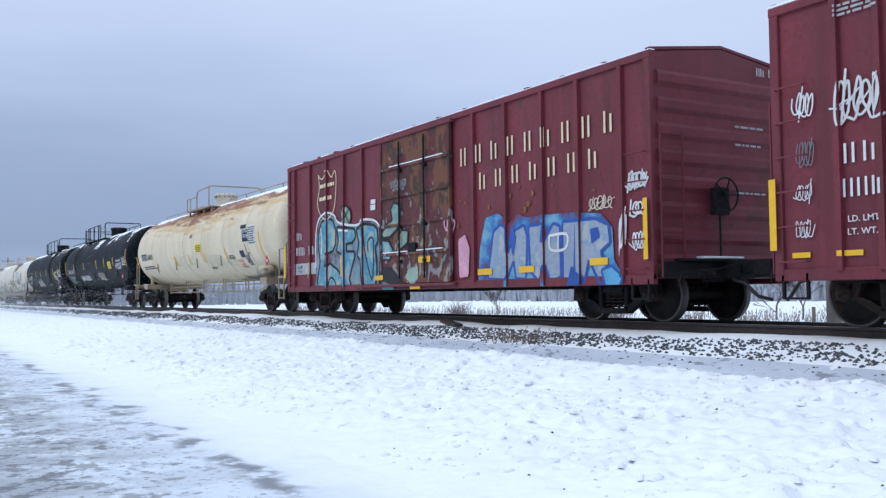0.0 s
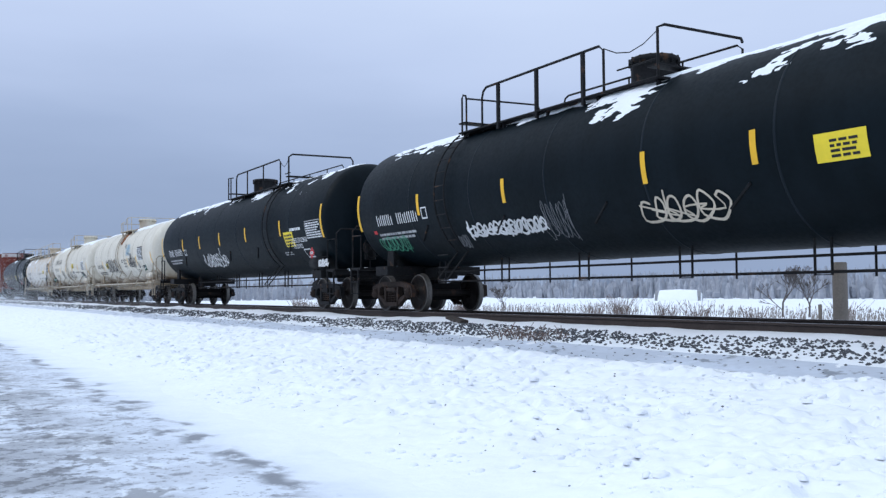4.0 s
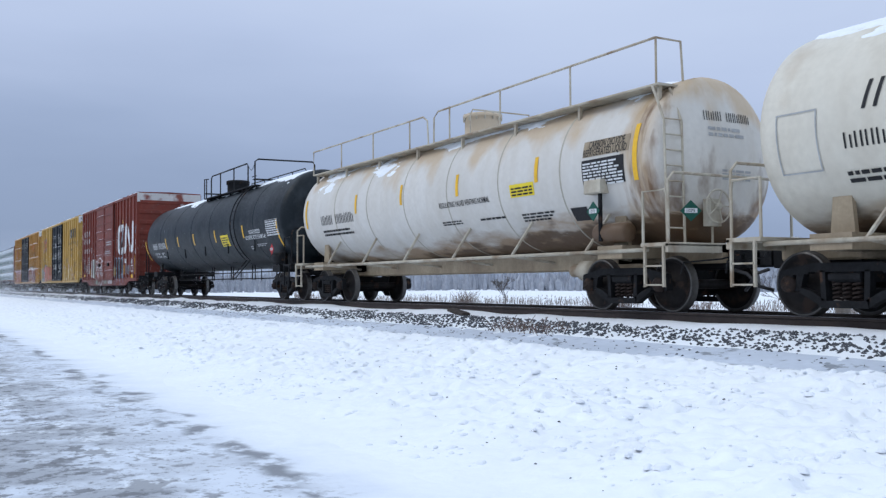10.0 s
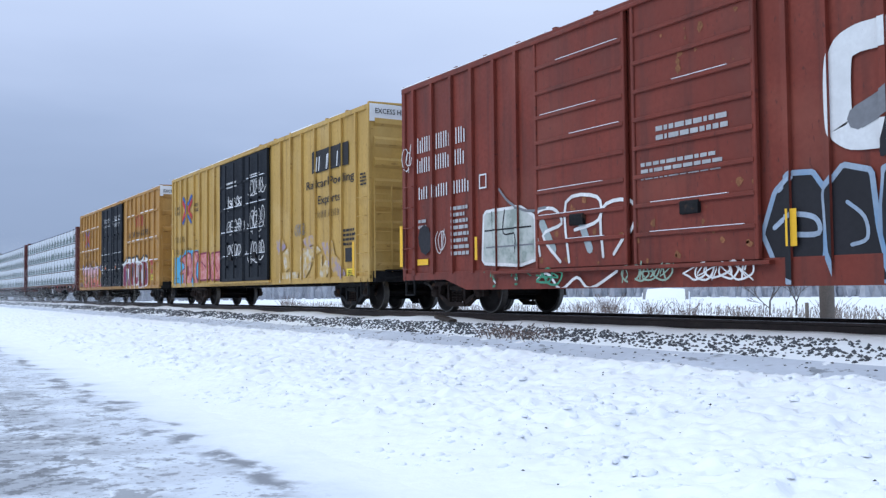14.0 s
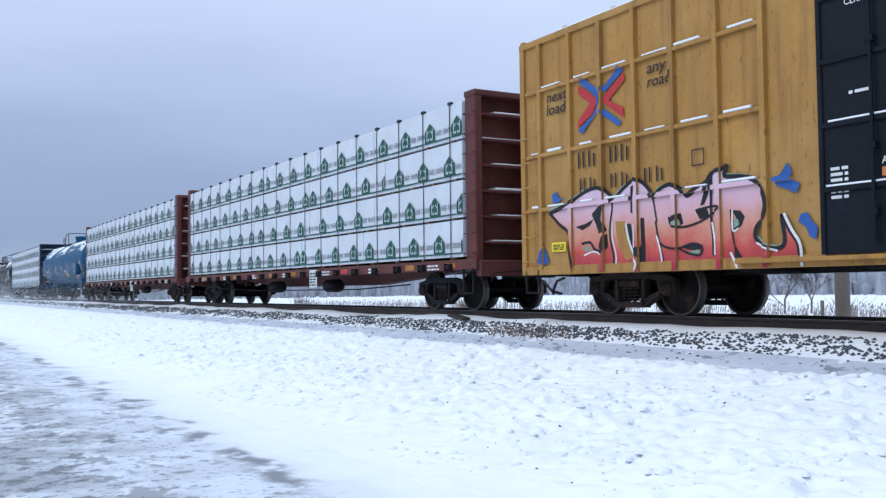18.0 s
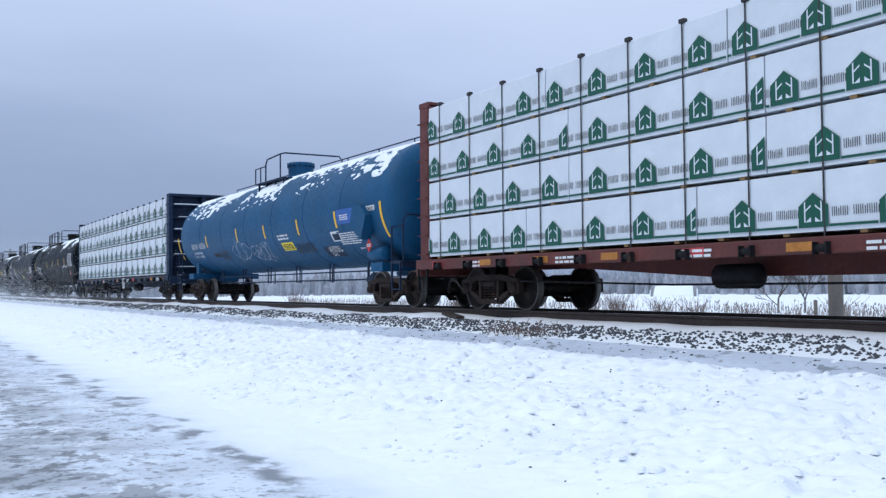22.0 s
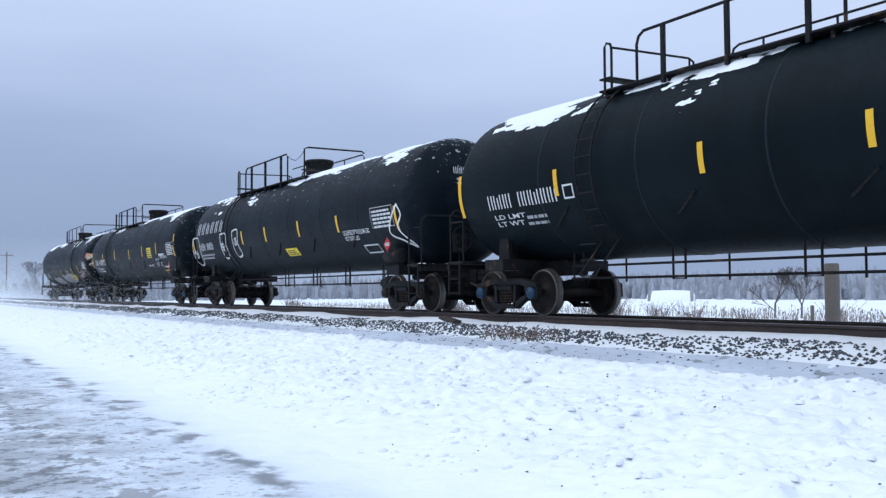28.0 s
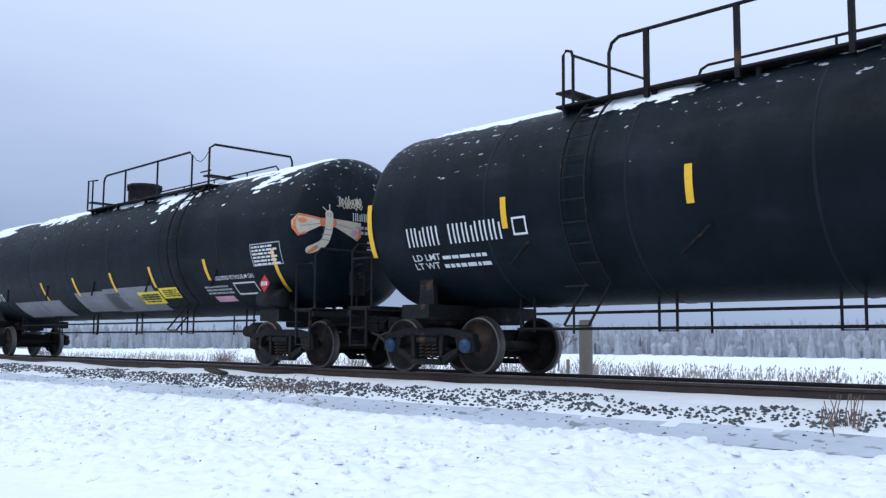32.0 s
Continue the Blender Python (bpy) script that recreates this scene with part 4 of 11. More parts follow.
def mark(car, name, side, polys, material, label="", off=0.008):
    if polys:
        part(name, sprayed(side, polys, off, 0.00004) if name.startswith("graffiti") or name.endswith("emblem") else side.lay(polys, off), material, car, label)


# ---- tank cars ----
def snow_cap(car, r, zc, a, seed, cover, reach=0.55, name="snow_patch", material=None, low=0.0, speck=0.0):
    """Patches of snow left lying along the top of a tank."""
    rng = random.Random(seed)
    sh = rng.uniform(0, 50)
    nx, na = int(a * 2 / 0.045), 58
    m = Mesh()
    pts = {}
    span = 1.55

    def depth(i, j):
        x = -a + 2 * a * i / nx
        u = -1.2 + span * j / na          # near side to a little past the top
        f = 1.15 * noise.noise(Vector((x * 0.45 + sh, u * 1.5, 0))) + 0.5 * noise.noise(Vector((x * 1.5 - u * 2 + sh, u * 4.6, 2))) + (0.34 + speck * 0.7) * noise.noise(Vector((x * 2.6 - u * 7 + sh, u * 12 + x * 0.8, 5))) + speck * 0.8 * noise.noise(Vector((x * 4.2 - u * 12 + sh, u * 17 + x * 1.4, 9))) + 0.22 * noise.noise(Vector((x * 8 - u * 9 + sh, u * 30 + x * 3, 11)))
        return f * 0.62 + cover - 1.4 * max(0, abs(x) - a + 0.45) - 0.62 / reach * max(0, abs(u) - 0.25) - (0.6 if u > 0.3 else 0) - low

    grid = [[depth(i, j) for j in range(na + 1)] for i in range(nx + 1)]

    def at(i, j):
        if (i, j) not in pts:
            u, x = -1.2 + span * j / na, -a + 2 * a * i / nx
            rr = r + max(-0.05, min(0.045, grid[i][j] * 0.16))
            pts[i, j] = len(m.v)
            m.v.append((x, rr * math.sin(u), zc + rr * math.cos(u)))
        return pts[i, j]

    for i in range(nx):
        for j in range(na):
            if max(grid[i][j], grid[i + 1][j], grid[i + 1][j + 1], grid[i][j + 1]) > 0:
                m.f.append((at(i, j), at(i + 1, j), at(i + 1, j + 1), at(i, j + 1)))
                m.smooth.append(True)
    if m.f:
        part(name, m, material or SNOW, car, "patchy snow on the tank top" if not material else "rust bleeding down the tank top")


def tank_shell(r, zc, a, head=0.62):
    m = Mesh()
    prof = [(-a - head, 0.02)] + [(-a - head * math.cos(i * math.pi / 16), r * math.sin(i * math.pi / 16)) for i in range(1, 8)]
    body = [(-a, r)] + [(-a + 2 * a * i / 12, r) for i in range(1, 12)] + [(a, r)]
    prof += body + [(-x, q) for x, q in reversed(prof[:8])]
    m.lathe(prof, "x", (0, 0, zc), 56)
    return m


def tank_car(name, label, left, right, skin, r=1.55, zc=2.63, fit="black", dome=0.0, deck=None, ladder_x=None, iron=None, snow=0.2, speck=0.0, seed=1, rusty=False, blue=False, sill=False, wheel_end=True, rings=None, group="tank cars of the train", truck_in=0.82, right_in=0.0, reach=0.55, head=0.62):
    iron = iron or STEEL
    xc, a = (left + right) / 2, (right - left) / 2
    car = thing(name, label, "tank car", group, at=(xc, 0, 0))
    MOVING.append((car, xc))
    rings = rings if rings is not None else [-a + 2 * a * i / 7 for i in range(1, 7)]
    part("tank_shell", tank_shell(r, zc, a + 0.62 - head, head), skin, car)
    top = zc + r
    # dome with its cover bolts
    m = Mesh()
    m.lathe([(top - 0.06, 0.42), (top + 0.40, 0.42), (top + 0.40, 0.46), (top + 0.46, 0.46), (top + 0.5, 0.40), (top + 0.5, 0)], "z", (dome, 0, 0), 28, cap=False)
    cover = part("dome", m, {"black": iron, "cream": CREAM}.get(fit, skin), car, "bolted round dome cover")
    bolt = Mesh().lathe([(top + 0.33, 0.022), (top + 0.49, 0.022)], "z", (0, 0, 0), 6).data("bolt", iron)
    for i in range(14):
        an = i * 2 * math.pi / 14
        part("bolt", bolt, None, cover, at=(dome + 0.44 * math.cos(an), 0.44 * math.sin(an), 0))
    if deck:
        deck(car, r, zc, a, dome, iron, skin)
    if ladder_x is not None:
        m = Mesh()
        for x in (ladder_x - 0.21, ladder_x + 0.21):
            m.tube([(x, -(r + 0.09) * math.cos(u), zc + (r + 0.09) * math.sin(u)) for u in [0.95 - 0.115 * i for i in range(17)]] + [(x, -r - 0.0, 0.75)], 0.020, 5)
        for i in range(12):
            u = 0.85 - 0.19 * i if i < 9 else None
            if u is not None:
                m.tube([(ladder_x - 0.21, -(r + 0.09) * math.cos(u), zc + (r + 0.09) * math.sin(u)), (ladder_x + 0.21, -(r + 0.09) * math.cos(u), zc + (r + 0.09) * math.sin(u))], 0.013, 5)
            else:
                z = 1.28 - (i - 9) * 0.27
                m.tube([(ladder_x - 0.21, -r + 0.02, z), (ladder_x + 0.21, -r + 0.02, z)], 0.013, 5)
        part("ladder", m, iron, car)
    # under the tank: running rods and their hangers
    if not sill:
        for y, z in ((-0.62, 0.95), (-0.62, 0.72), (0.55, 0.74)):
            part("grab_rail", Mesh().tube([(-a + 2.4, y, z), (a - 2.4, y, z)], 0.022, 5), iron, car)
        for i in range(6):
            x = -a + 2.6 + (2 * a - 5.2) * i / 5
            m = Mesh().tube([(x - 0.14, -0.62, zc - r + 0.12), (x - 0.14, -0.62, 0.68), (x + 0.14, -0.62, 0.68), (x + 0.14, -0.62, zc - r + 0.12)], 0.022, 5)
            part("rail_hanger", m, iron, car)
            part("rail_hanger", Mesh().tube([(x, 0.55, zc - r + 0.12), (x, 0.55, 0.66)], 0.02, 5), iron, car)
        for i in range(5 if fit != "blue" else 0):
            x = -a + 3.0 + (2 * a - 6.0) * i / 4
            m = Mesh()
            m.tube([(x - 0.22, -r * 0.80, zc - r * 0.62), (x + 0.30, -r * 0.915, zc - r * 0.42)], 0.026, 5)
            part("lift_bar", m, iron, car)
    else:
        m = Mesh()
        m.box(-a + 1.0, a - 1.0, -0.30, 0.30, 0.72, 1.06, 0.03)
        part("centre_sill", m, TAN, car)
        m = Mesh()
        m.tube([(-a - 0.2, -1.36, 1.02), (a + 0.2, -1.36, 1.02)], 0.035, 7)
        part("running_rail", m, iron, car)
        for i in range(6):
            x = -a + 1.4 + (2 * a - 2.8) * i / 5
            m = Mesh()
            m.tube([(x, -1.36, 1.02), (x + 0.42, -r * 0.80, zc - r * 0.60)], 0.03, 5)
            m.tube([(x, -1.36, 1.02), (x, -0.3, 0.9)], 0.03, 5)
            part("bracket", m, iron, car)
    # ends
    for s in (-1, 1):
        inset = truck_in if s < 0 or not right_in else right_in
        x = s * (a - inset)
        truck(car, x, rusty, blue)
        e = s * (a + 0.78)
        m = Mesh()
        m.box(s * (a - 1.75), e, -0.30, 0.30, 0.80, 1.10, 0.03)
        m.slab([(x - 0.20, 0.95), (x + 0.20, 0.95), (x + 0.13, zc - r * 0.55), (x - 0.13, zc - r * 0.55)], -1.10, -1.02)
        m.slab([(x - 0.20, 0.95), (x + 0.20, 0.95), (x + 0.13, zc - r * 0.55), (x - 0.13, zc - r * 0.55)], 1.02, 1.10)
        m.slab([(x - 0.32, 0.90), (x + 0.32, 0.90), (x + 0.32, 1.12), (x - 0.32, 1.12)], -1.35, 1.35)
        part("bolster_saddle", m, {"black": STEEL, "blue": BLUE}.get(fit, TAN), car)
        m = Mesh()
        m.box(e - s * 0.62, e, -1.48, 1.48, 1.06, 1.12, 0.01)
        m.box(e - s * 0.06, e, -1.48, 1.48, 0.96, 1.10, 0.01)
        part("end_platform", m, iron, car)
        m = Mesh()
        m.tube([(e - s * 0.05, -1.42, 1.1), (e - s * 0.05, -1.42, 2.10), (e - s * 0.05, -1.30, 2.22), (e - s * 0.05, 1.30, 2.22), (e - s * 0.05, 1.42, 2.10), (e - s * 0.05, 1.42, 1.1)], 0.024, 6)
        m.tube([(e - s * 0.6, -1.44, 1.1), (e - s * 0.6, -1.44, 1.95), (e - s * 0.1, -1.44, 1.95), (e - s * 0.05, -1.42, 1.8)], 0.024, 6)
        part("end_rail", m, iron, car)
        m = Mesh()
        for dx in (0.1, 0.52):
            m.box(e - s * dx - 0.02, e - s * dx + 0.02, -1.50, -1.46, 0.42, 1.08)
        for z in (0.44, 0.74):
            m.box(e - s * 0.52, e - s * 0.1, -1.50, -1.44, z, z + 0.025)
        part("step", m, iron, car)
        coupler(car, e - s * 0.05, s)
        if s > 0 and wheel_end:
            brake_wheel(car, e - 0.02, -0.35, 1.72, 1, iron)
            m = Mesh().lathe([(0, 0.0), (0.03, 0.12), (0.06, 0.17), (0.80, 0.17), (0.83, 0.12), (0.86, 0)], "x", (a - inset - 0.4, -1.28, 1.34), 16, cap=False)
            part("air_reservoir", m, skin if fit != "black" else iron, car, "small horizontal air tank")
            m = Mesh().lathe([(0, 0.12), (0.30, 0.12), (0.30, 0.19), (0.62, 0.19), (0.62, 0.10), (0.75, 0.10)], "x", (a - inset - 2.0, -0.55, 0.72), 14)
            part("brake_cylinder", m, iron, car)
    flank = Round(r, zc)
    for x in rings:
        part("weld_seam", Mesh().lathe([(-0.022, r + 0.001), (-0.012, r + 0.008), (0.012, r + 0.008), (0.022, r + 0.001)], "x", (x, 0, zc), 56, cap=False), SEAM.get(fit, SEAM["black"]), car)
    if snow > 0:
        snow_cap(car, r, zc, a, seed, snow, speck=speck, reach=reach + speck * 0.5)
    return car, flank, Head(a + 0.62 - head, r, zc, head)


def rail(car, path, posts, iron, r=0.024, foot=None):
    """A bent pipe rail with upright posts."""
    part("hand_rail", Mesh().tube(path, r, 6), iron, car, "bent steel hand rail")
    for x, y, z0, z1 in posts:
        part("rail_post", Mesh().tube([(x, y, z0), (x, y, z1)], r * 0.95, 5), iron, car)


def walk_deck(car, x0, x1, y, z, r, zc, iron, n=5):
    part("walkway", Mesh().box(x0, x1, y - 0.22, y + 0.22, z - 0.03, z + 0.01, 0.01), iron, car, "grated walkway")
    s = -1 if y < 0 else 1
    for i in range(n):
        x = x0 + 0.1 + (x1 - x0 - 0.2) * i / (n - 1)
        yy = y + s * 0.1
        zs = zc + math.sqrt(max(0.05, (r - 0.03) ** 2 - yy * yy))
        part("bracket", Mesh().box(x - 0.03, x + 0.03, yy - 0.03, yy + 0.03, zs - 0.05, z), iron, car)


def lpg_deck(way, dx=0.0):
    """The walkway of the black cars: it runs to one side of the dome, way +1 or -1."""
    def build(car, r, zc, a, dome, iron, skin):
        z = zc + math.sqrt(r * r - 0.64) + 0.05
        x0, x1 = (-1.25, 5.0) if way > 0 else (-5.36 + dx, 0.95 + dx)
        for y in (-0.80, 0.80):
            walk_deck(car, x0, x1, y, z, r, zc, iron)
        for x in (x0 + 0.12, x1 - 0.12):
            part("cross_walk", Mesh().box(x - 0.14, x + 0.14, -1.0, 1.0, zc + r + 0.02, zc + r + 0.05), iron, car)
        y = -1.0
        h = z + 0.82
        if way > 0:
            # small gate at the left, long rail, and the loop across the right end
            rail(car, [(x0, y, z), (x0, y, h - 0.02), (x0 + 0.55, y, h - 0.06)], [(x0 + 0.28, y, z, h - 0.05)], iron)
            e, b = x1 - 0.75, x0 + 0.95
            rail(car, [(b, y, z), (b, y, h - 0.16), (b + 0.05, y, h - 0.05), (b + 0.16, y, h), (e - 0.12, y, h + 0.02), (e, y, h - 0.08), (e, y, z)], [(b + (e - b) * k, y, z - 0.05, h) for k in (0.27, 0.64)], iron, 0.026)
            rail(car, [(x1, y, z), (x1, y, h), (x1 + 0.06, y + 0.1, h + 0.08), (x1 + 0.06, 1.15, h + 0.10), (x1, 1.25, h), (x1, 1.25, z)], [], iron, 0.028)
            rail(car, [(x0, 1.0, z), (x0, 1.0, h - 0.1), (x1 - 0.3, 1.0, h - 0.1), (x1 - 0.2, 1.0, h - 0.2), (x1 - 0.2, 1.0, z)], [(x0 + (x1 - x0) * k, 1.0, z, h - 0.1) for k in (0.25, 0.5, 0.75)], iron, 0.02)
        else:
            # end hoop across the car, then a long rail on either edge
            rail(car, [(x0 + 0.13, y, z - 0.08), (x0 + 0.13, y, h - 0.06), (x0 + 0.18, y, h), (x0 + 0.28, y, h - 0.03), (x0 + 0.31, y, h - 0.12), (x0 + 0.31, y, z)], [], iron)
            rail(car, [(x0 + 0.31, y, h - 0.10), (x0 + 0.31, 0.85, h - 0.06), (x0 + 0.33, 0.96, h - 0.12), (x0 + 0.35, 1.0, z)], [(x0 + 0.33, 0.86, z, h - 0.06)], iron, 0.021)
            e, b = -0.42 + dx, x0 + 0.95
            rail(car, [(b, y, z), (b, y, h - 0.20), (b + 0.05, y, h - 0.07), (b + 0.17, y, h), (e - 0.12, y, h + 0.02), (e, y, h - 0.08), (e, y, z)], [], iron, 0.026)
            for x in (-3.79 + dx, -2.44 + dx, -1.0 + dx):
                part("rail_post", Mesh().box(x - 0.035, x + 0.035, y - 0.03, y + 0.03, z - 0.14, h), iron, car)
            rail(car, [(-4.15 + dx, 1.0, z), (-4.15 + dx, 1.0, h - 0.2), (-4.10 + dx, 1.0, h - 0.08), (-3.98 + dx, 1.0, h - 0.03), (x1 - 0.12, 1.0, h - 0.03), (x1, 1.0, h - 0.12), (x1, 1.0, z)], [(x, 1.0, z, h - 0.03) for x in (-3.45 + dx, -2.0 + dx, -0.5 + dx)], iron, 0.022)
            rail(car, [(x1, y, z), (x1, y, h), (x1 + 0.06, y + 0.1, h + 0.04), (x1 + 0.06, 0.9, h + 0.04), (x1, 1.0, h)], [], iron, 0.026)
        rail(car, [(e + 0.3, y + 0.05, z + 0.32), (x1, y + 0.05, z + 0.32)], [], iron, 0.016)
        # slack chain over the gap
        part("chain", Mesh().tube([(e + (x1 - e) * k, y, h - 0.05 - 0.22 * math.sin(math.pi * k)) for k in (0, 0.25, 0.5, 0.75, 1)], 0.010, 4), iron, car)
    return build


def small_deck(car, r, zc, a, dome, iron, skin):
    """A short platform beside the dome, with light rails all round."""
    z = zc + math.sqrt(r * r - 0.81) + 0.12
    for y in (-0.95, 0.95):
        walk_deck(car, dome - 1.3, dome + 1.4, y, z, r, zc, iron, 3)
    top = zc + r
    for y in (-1.12, 1.12):
        rail(car, [(dome - 1.25, y, z), (dome - 1.25, y, z + 0.48), (dome - 0.45, y, z + 0.52)], [(dome - 0.85, y, z, z + 0.49)], iron, 0.020)
        rail(car, [(dome - 0.1, y, z + 0.35), (dome + 0.05, y, z + 0.62), (dome + 0.25, y, z + 0.68), (dome + 1.35, y, z + 0.66)], [(dome + 0.3, y, z, z + 0.68), (dome + 1.3, y, z, z + 0.66)], iron, 0.020)
    for x, h in ((-1.25, 0.48), (1.35, 0.66)):
        rail(car, [(dome + x, -1.12, z + h), (dome + x, 1.12, z + h)], [], iron, 0.018)


def long_deck(car, r, zc, a, dome, iron, skin):
    """A walkway and rail along the whole near edge of the top."""
    y, z = -0.95, zc + math.sqrt(r * r - 0.9) + 0.15
    walk_deck(car, -a - 0.1, a + 0.28, y, z, r, zc, iron, 8)
    h = z + 0.68
    b, e = -a - 0.1, a + 0.22
    rail(car, [(b, y - 0.2, z), (b, y - 0.2, h), (dome - 0.8, y - 0.2, h), (dome - 0.6, y - 0.2, h - 0.12), (dome - 0.55, y - 0.2, z)], [(b + (dome - 0.8 - b) * k, y - 0.2, z, h) for k in (0.3, 0.6, 0.9)], iron, 0.022)
    rail(car, [(dome - 0.3, y - 0.2, z), (dome - 0.28, y - 0.2, h - 0.1), (dome - 0.1, y - 0.2, h + 0.02), (e, y - 0.2, h + 0.08), (e, y + 0.35, h + 0.08), (e, y + 0.4, z)], [(dome + (e - dome) * k, y - 0.2, z - 0.04, h + 0.05) for k in (0.06, 0.35, 0.68, 1.0)], iron, 0.022)
    rail(car, [(dome + 0.5, y + 0.3, z), (dome + 0.5, y + 0.3, h - 0.1), (dome + 0.6, y + 0.3, h), (dome + 0.6, 0.9, h), (dome + 0.6, 1.0, z)], [], iron, 0.018)


def pipe_deck(lo, hi, y, lift, p0, p1):
    """A small dome platform, and a low pipe rail along the whole tank top."""
    def build(car, r, zc, a, dome, iron, skin):
        z = zc + math.sqrt(r * r - 0.64) + 0.10
        walk_deck(car, dome + p0, dome + p1, -0.85, z, r, zc, iron, 4)
        h = z + 0.66
        rail(car, [(dome + p0, -1.05, z), (dome + p0, -1.05, h - 0.15), (dome - 0.6, -1.05, h - 0.15)], [(dome + p0 + 0.5, -1.05, z, h - 0.15)], iron, 0.022)
        rail(car, [(dome - 0.5, -1.05, z), (dome - 0.5, -1.05, h - 0.1), (dome - 0.35, -1.05, h + 0.06), (dome + p1 - 0.1, -1.05, h + 0.10), (dome + p1, -0.95, h + 0.12), (dome + p1, 0.95, h + 0.12), (dome + p1, 1.05, h), (dome + p1, 1.05, z)], [(dome + p1 - 0.15, -1.05, z, h + 0.1)], iron, 0.026)
        zz = zc + r + lift
        for b, e in ((lo, dome + p0 - 0.2), (dome + p1 + 0.2, hi)):
            k = max(2, int((e - b) / 1.9))
            foot = zc + r * math.sqrt(1 - ((e - a) / 0.62) ** 2) if e > a else zz - lift
            rail(car, [(b, y, zz - lift), (b, y, zz), (e, y, zz), (e, y, foot)], [(b + (e - b) * i / k, y, zc + r - 0.1, zz) for i in range(1, k)], iron, 0.020)
    return build


def placard(car, x, y, z, turn=0, ink=None):
    """A hazard diamond in its holder."""
    p = part("placard", Mesh().add([(0, 0, -0.17), (0.17, 0, 0), (0, 0, 0.17), (-0.17, 0, 0), (0, 0.012, -0.17), (0.17, 0.012, 0), (0, 0.012, 0.17), (-0.17, 0.012, 0)], [(0, 1, 2, 3), (7, 6, 5, 4), (0, 4, 5, 1), (1, 5, 6, 2), (2, 6, 7, 3), (3, 7, 4, 0)]), ink or INKRED, car, "green diamond hazard placard" if ink else "red diamond hazard placard", at=pose(x, y, z, 0, 0, turn))
    m = Mesh()
    m.add([(-0.10, -0.004, -0.035), (0.10, -0.004, -0.035), (0.10, -0.004, 0.04), (-0.10, -0.004, 0.04)], [(0, 1, 2, 3)])
    part("panel", m, INKWHITE, p, "white number panel")
    m = Mesh()
    for q in words("1075", -0.085, -0.025, 0.055):
        m.add([(a, -0.007, b) for a, b in q], [tuple(range(len(q)))])
    part("number", m, INKBLACK, p)


# ---- boxcars ----
def boxcar(name, label, left, right, eave, paint, ribs, doors, door_paint, sill=0.78, w=1.58, peak=0.13, end_ribs=8, trucks=1.75, end_top=None, rib_w=0.09, rib_d=0.05, group="boxcars of the train", deep_sill=None, belts=(), rods=True, roof=None):
    xc, a = (left + right) / 2, (right - left) / 2
    car = thing(name, label, "boxcar", group, at=(xc, 0, 0))
    MOVING.append((car, xc))
    m = Mesh()
    m.box(-a + 0.02, a - 0.02, -w + 0.02, w - 0.02, sill, eave)
    m.add([(x, y, z) for x in (-a + 0.02, a - 0.02) for y, z in ((-w, eave), (0, eave + peak), (w, eave))], [(0, 1, 4, 3), (1, 2, 5, 4), (0, 2, 1), (3, 4, 5), (0, 3, 5, 2)])
    part("body", m, paint, car)
    # roof sheets with raised seams
    k = 14
    for i in range(k + 1):
        m = Mesh()
        x = -a + 0.06 + (2 * a - 0.12) * i / k
        for s in (-1, 1):
            m.add([(x - 0.05, s * w, eave + 0.02), (x + 0.05, s * w, eave + 0.02), (x + 0.05, 0, eave + peak + 0.01), (x - 0.05, 0, eave + peak + 0.01), (x - 0.05, s * w, eave + 0.07), (x + 0.05, s * w, eave + 0.07), (x + 0.05, 0, eave + peak + 0.06), (x - 0.05, 0, eave + peak + 0.06)],
                  [(4, 5, 6, 7), (0, 1, 5, 4), (3, 7, 6, 2), (0, 4, 7, 3), (1, 2, 6, 5)])
        part("roof_seam", m, roof or paint, car)
    part("eave_rail", Mesh().box(-a, a, -w - 0.03, -w + 0.05, eave - 0.10, eave + 0.02, 0.01), paint, car)
    part("eave_rail", Mesh().box(-a, a, w - 0.05, w + 0.03, eave - 0.10, eave + 0.02, 0.01), paint, car)
    rng = random.Random(int(left * 10))
    x = -a
    while x < a - 0.2:
        d = rng.uniform(0.3, 1.6)
        if rng.random() < 0.75:
            part("roof_snow", Mesh().box(x, min(a, x + d), -w - 0.02, -w + 0.10, eave + 0.022, eave + rng.uniform(0.035, 0.06), 0.008), SNOW, car, "thin line of snow along the eave")
        x += d
    # side posts
    spans = []
    for x in ribs:
        m = Mesh()
        m.slab([(x - rib_w / 2, sill + 0.02), (x + rib_w / 2, sill + 0.02), (x + rib_w / 2, eave - 0.1), (x - rib_w / 2, eave - 0.1)], -w - rib_d, -w + 0.02)
        part("side_post", m, paint, car)
        spans.append((x - rib_w / 2, x + rib_w / 2, rib_d))
    for z in belts:
        for x0, x1 in zip(sorted([-a + 0.2, *ribs]), sorted([*ribs, a - 0.2])):
            if any(d0 - 0.1 < (x0 + x1) / 2 < d1 + 0.1 for d0, d1 in doors):
                continue
            b = part("belt_rail", Mesh().box(x0, x1, -w - 0.045, -w + 0.02, z - 0.05, z + 0.02, 0.012), paint, car)
            if rng.random() < 0.85:
                part("ledge_snow", Mesh().box(x0 + rng.uniform(0.04, 0.3), x1 - rng.uniform(0.04, 0.3), -w - 0.05, -w + 0.0, z + 0.022, z + rng.uniform(0.045, 0.075), 0.018), SNOW, b, "snow lying on the ledge")
    for s in (-1, 1):
        part("corner_post", Mesh().box(s * a, s * (a - 0.14), -w - 0.03, -w + 0.05, sill - 0.02, eave - 0.1, 0.012), paint, car)
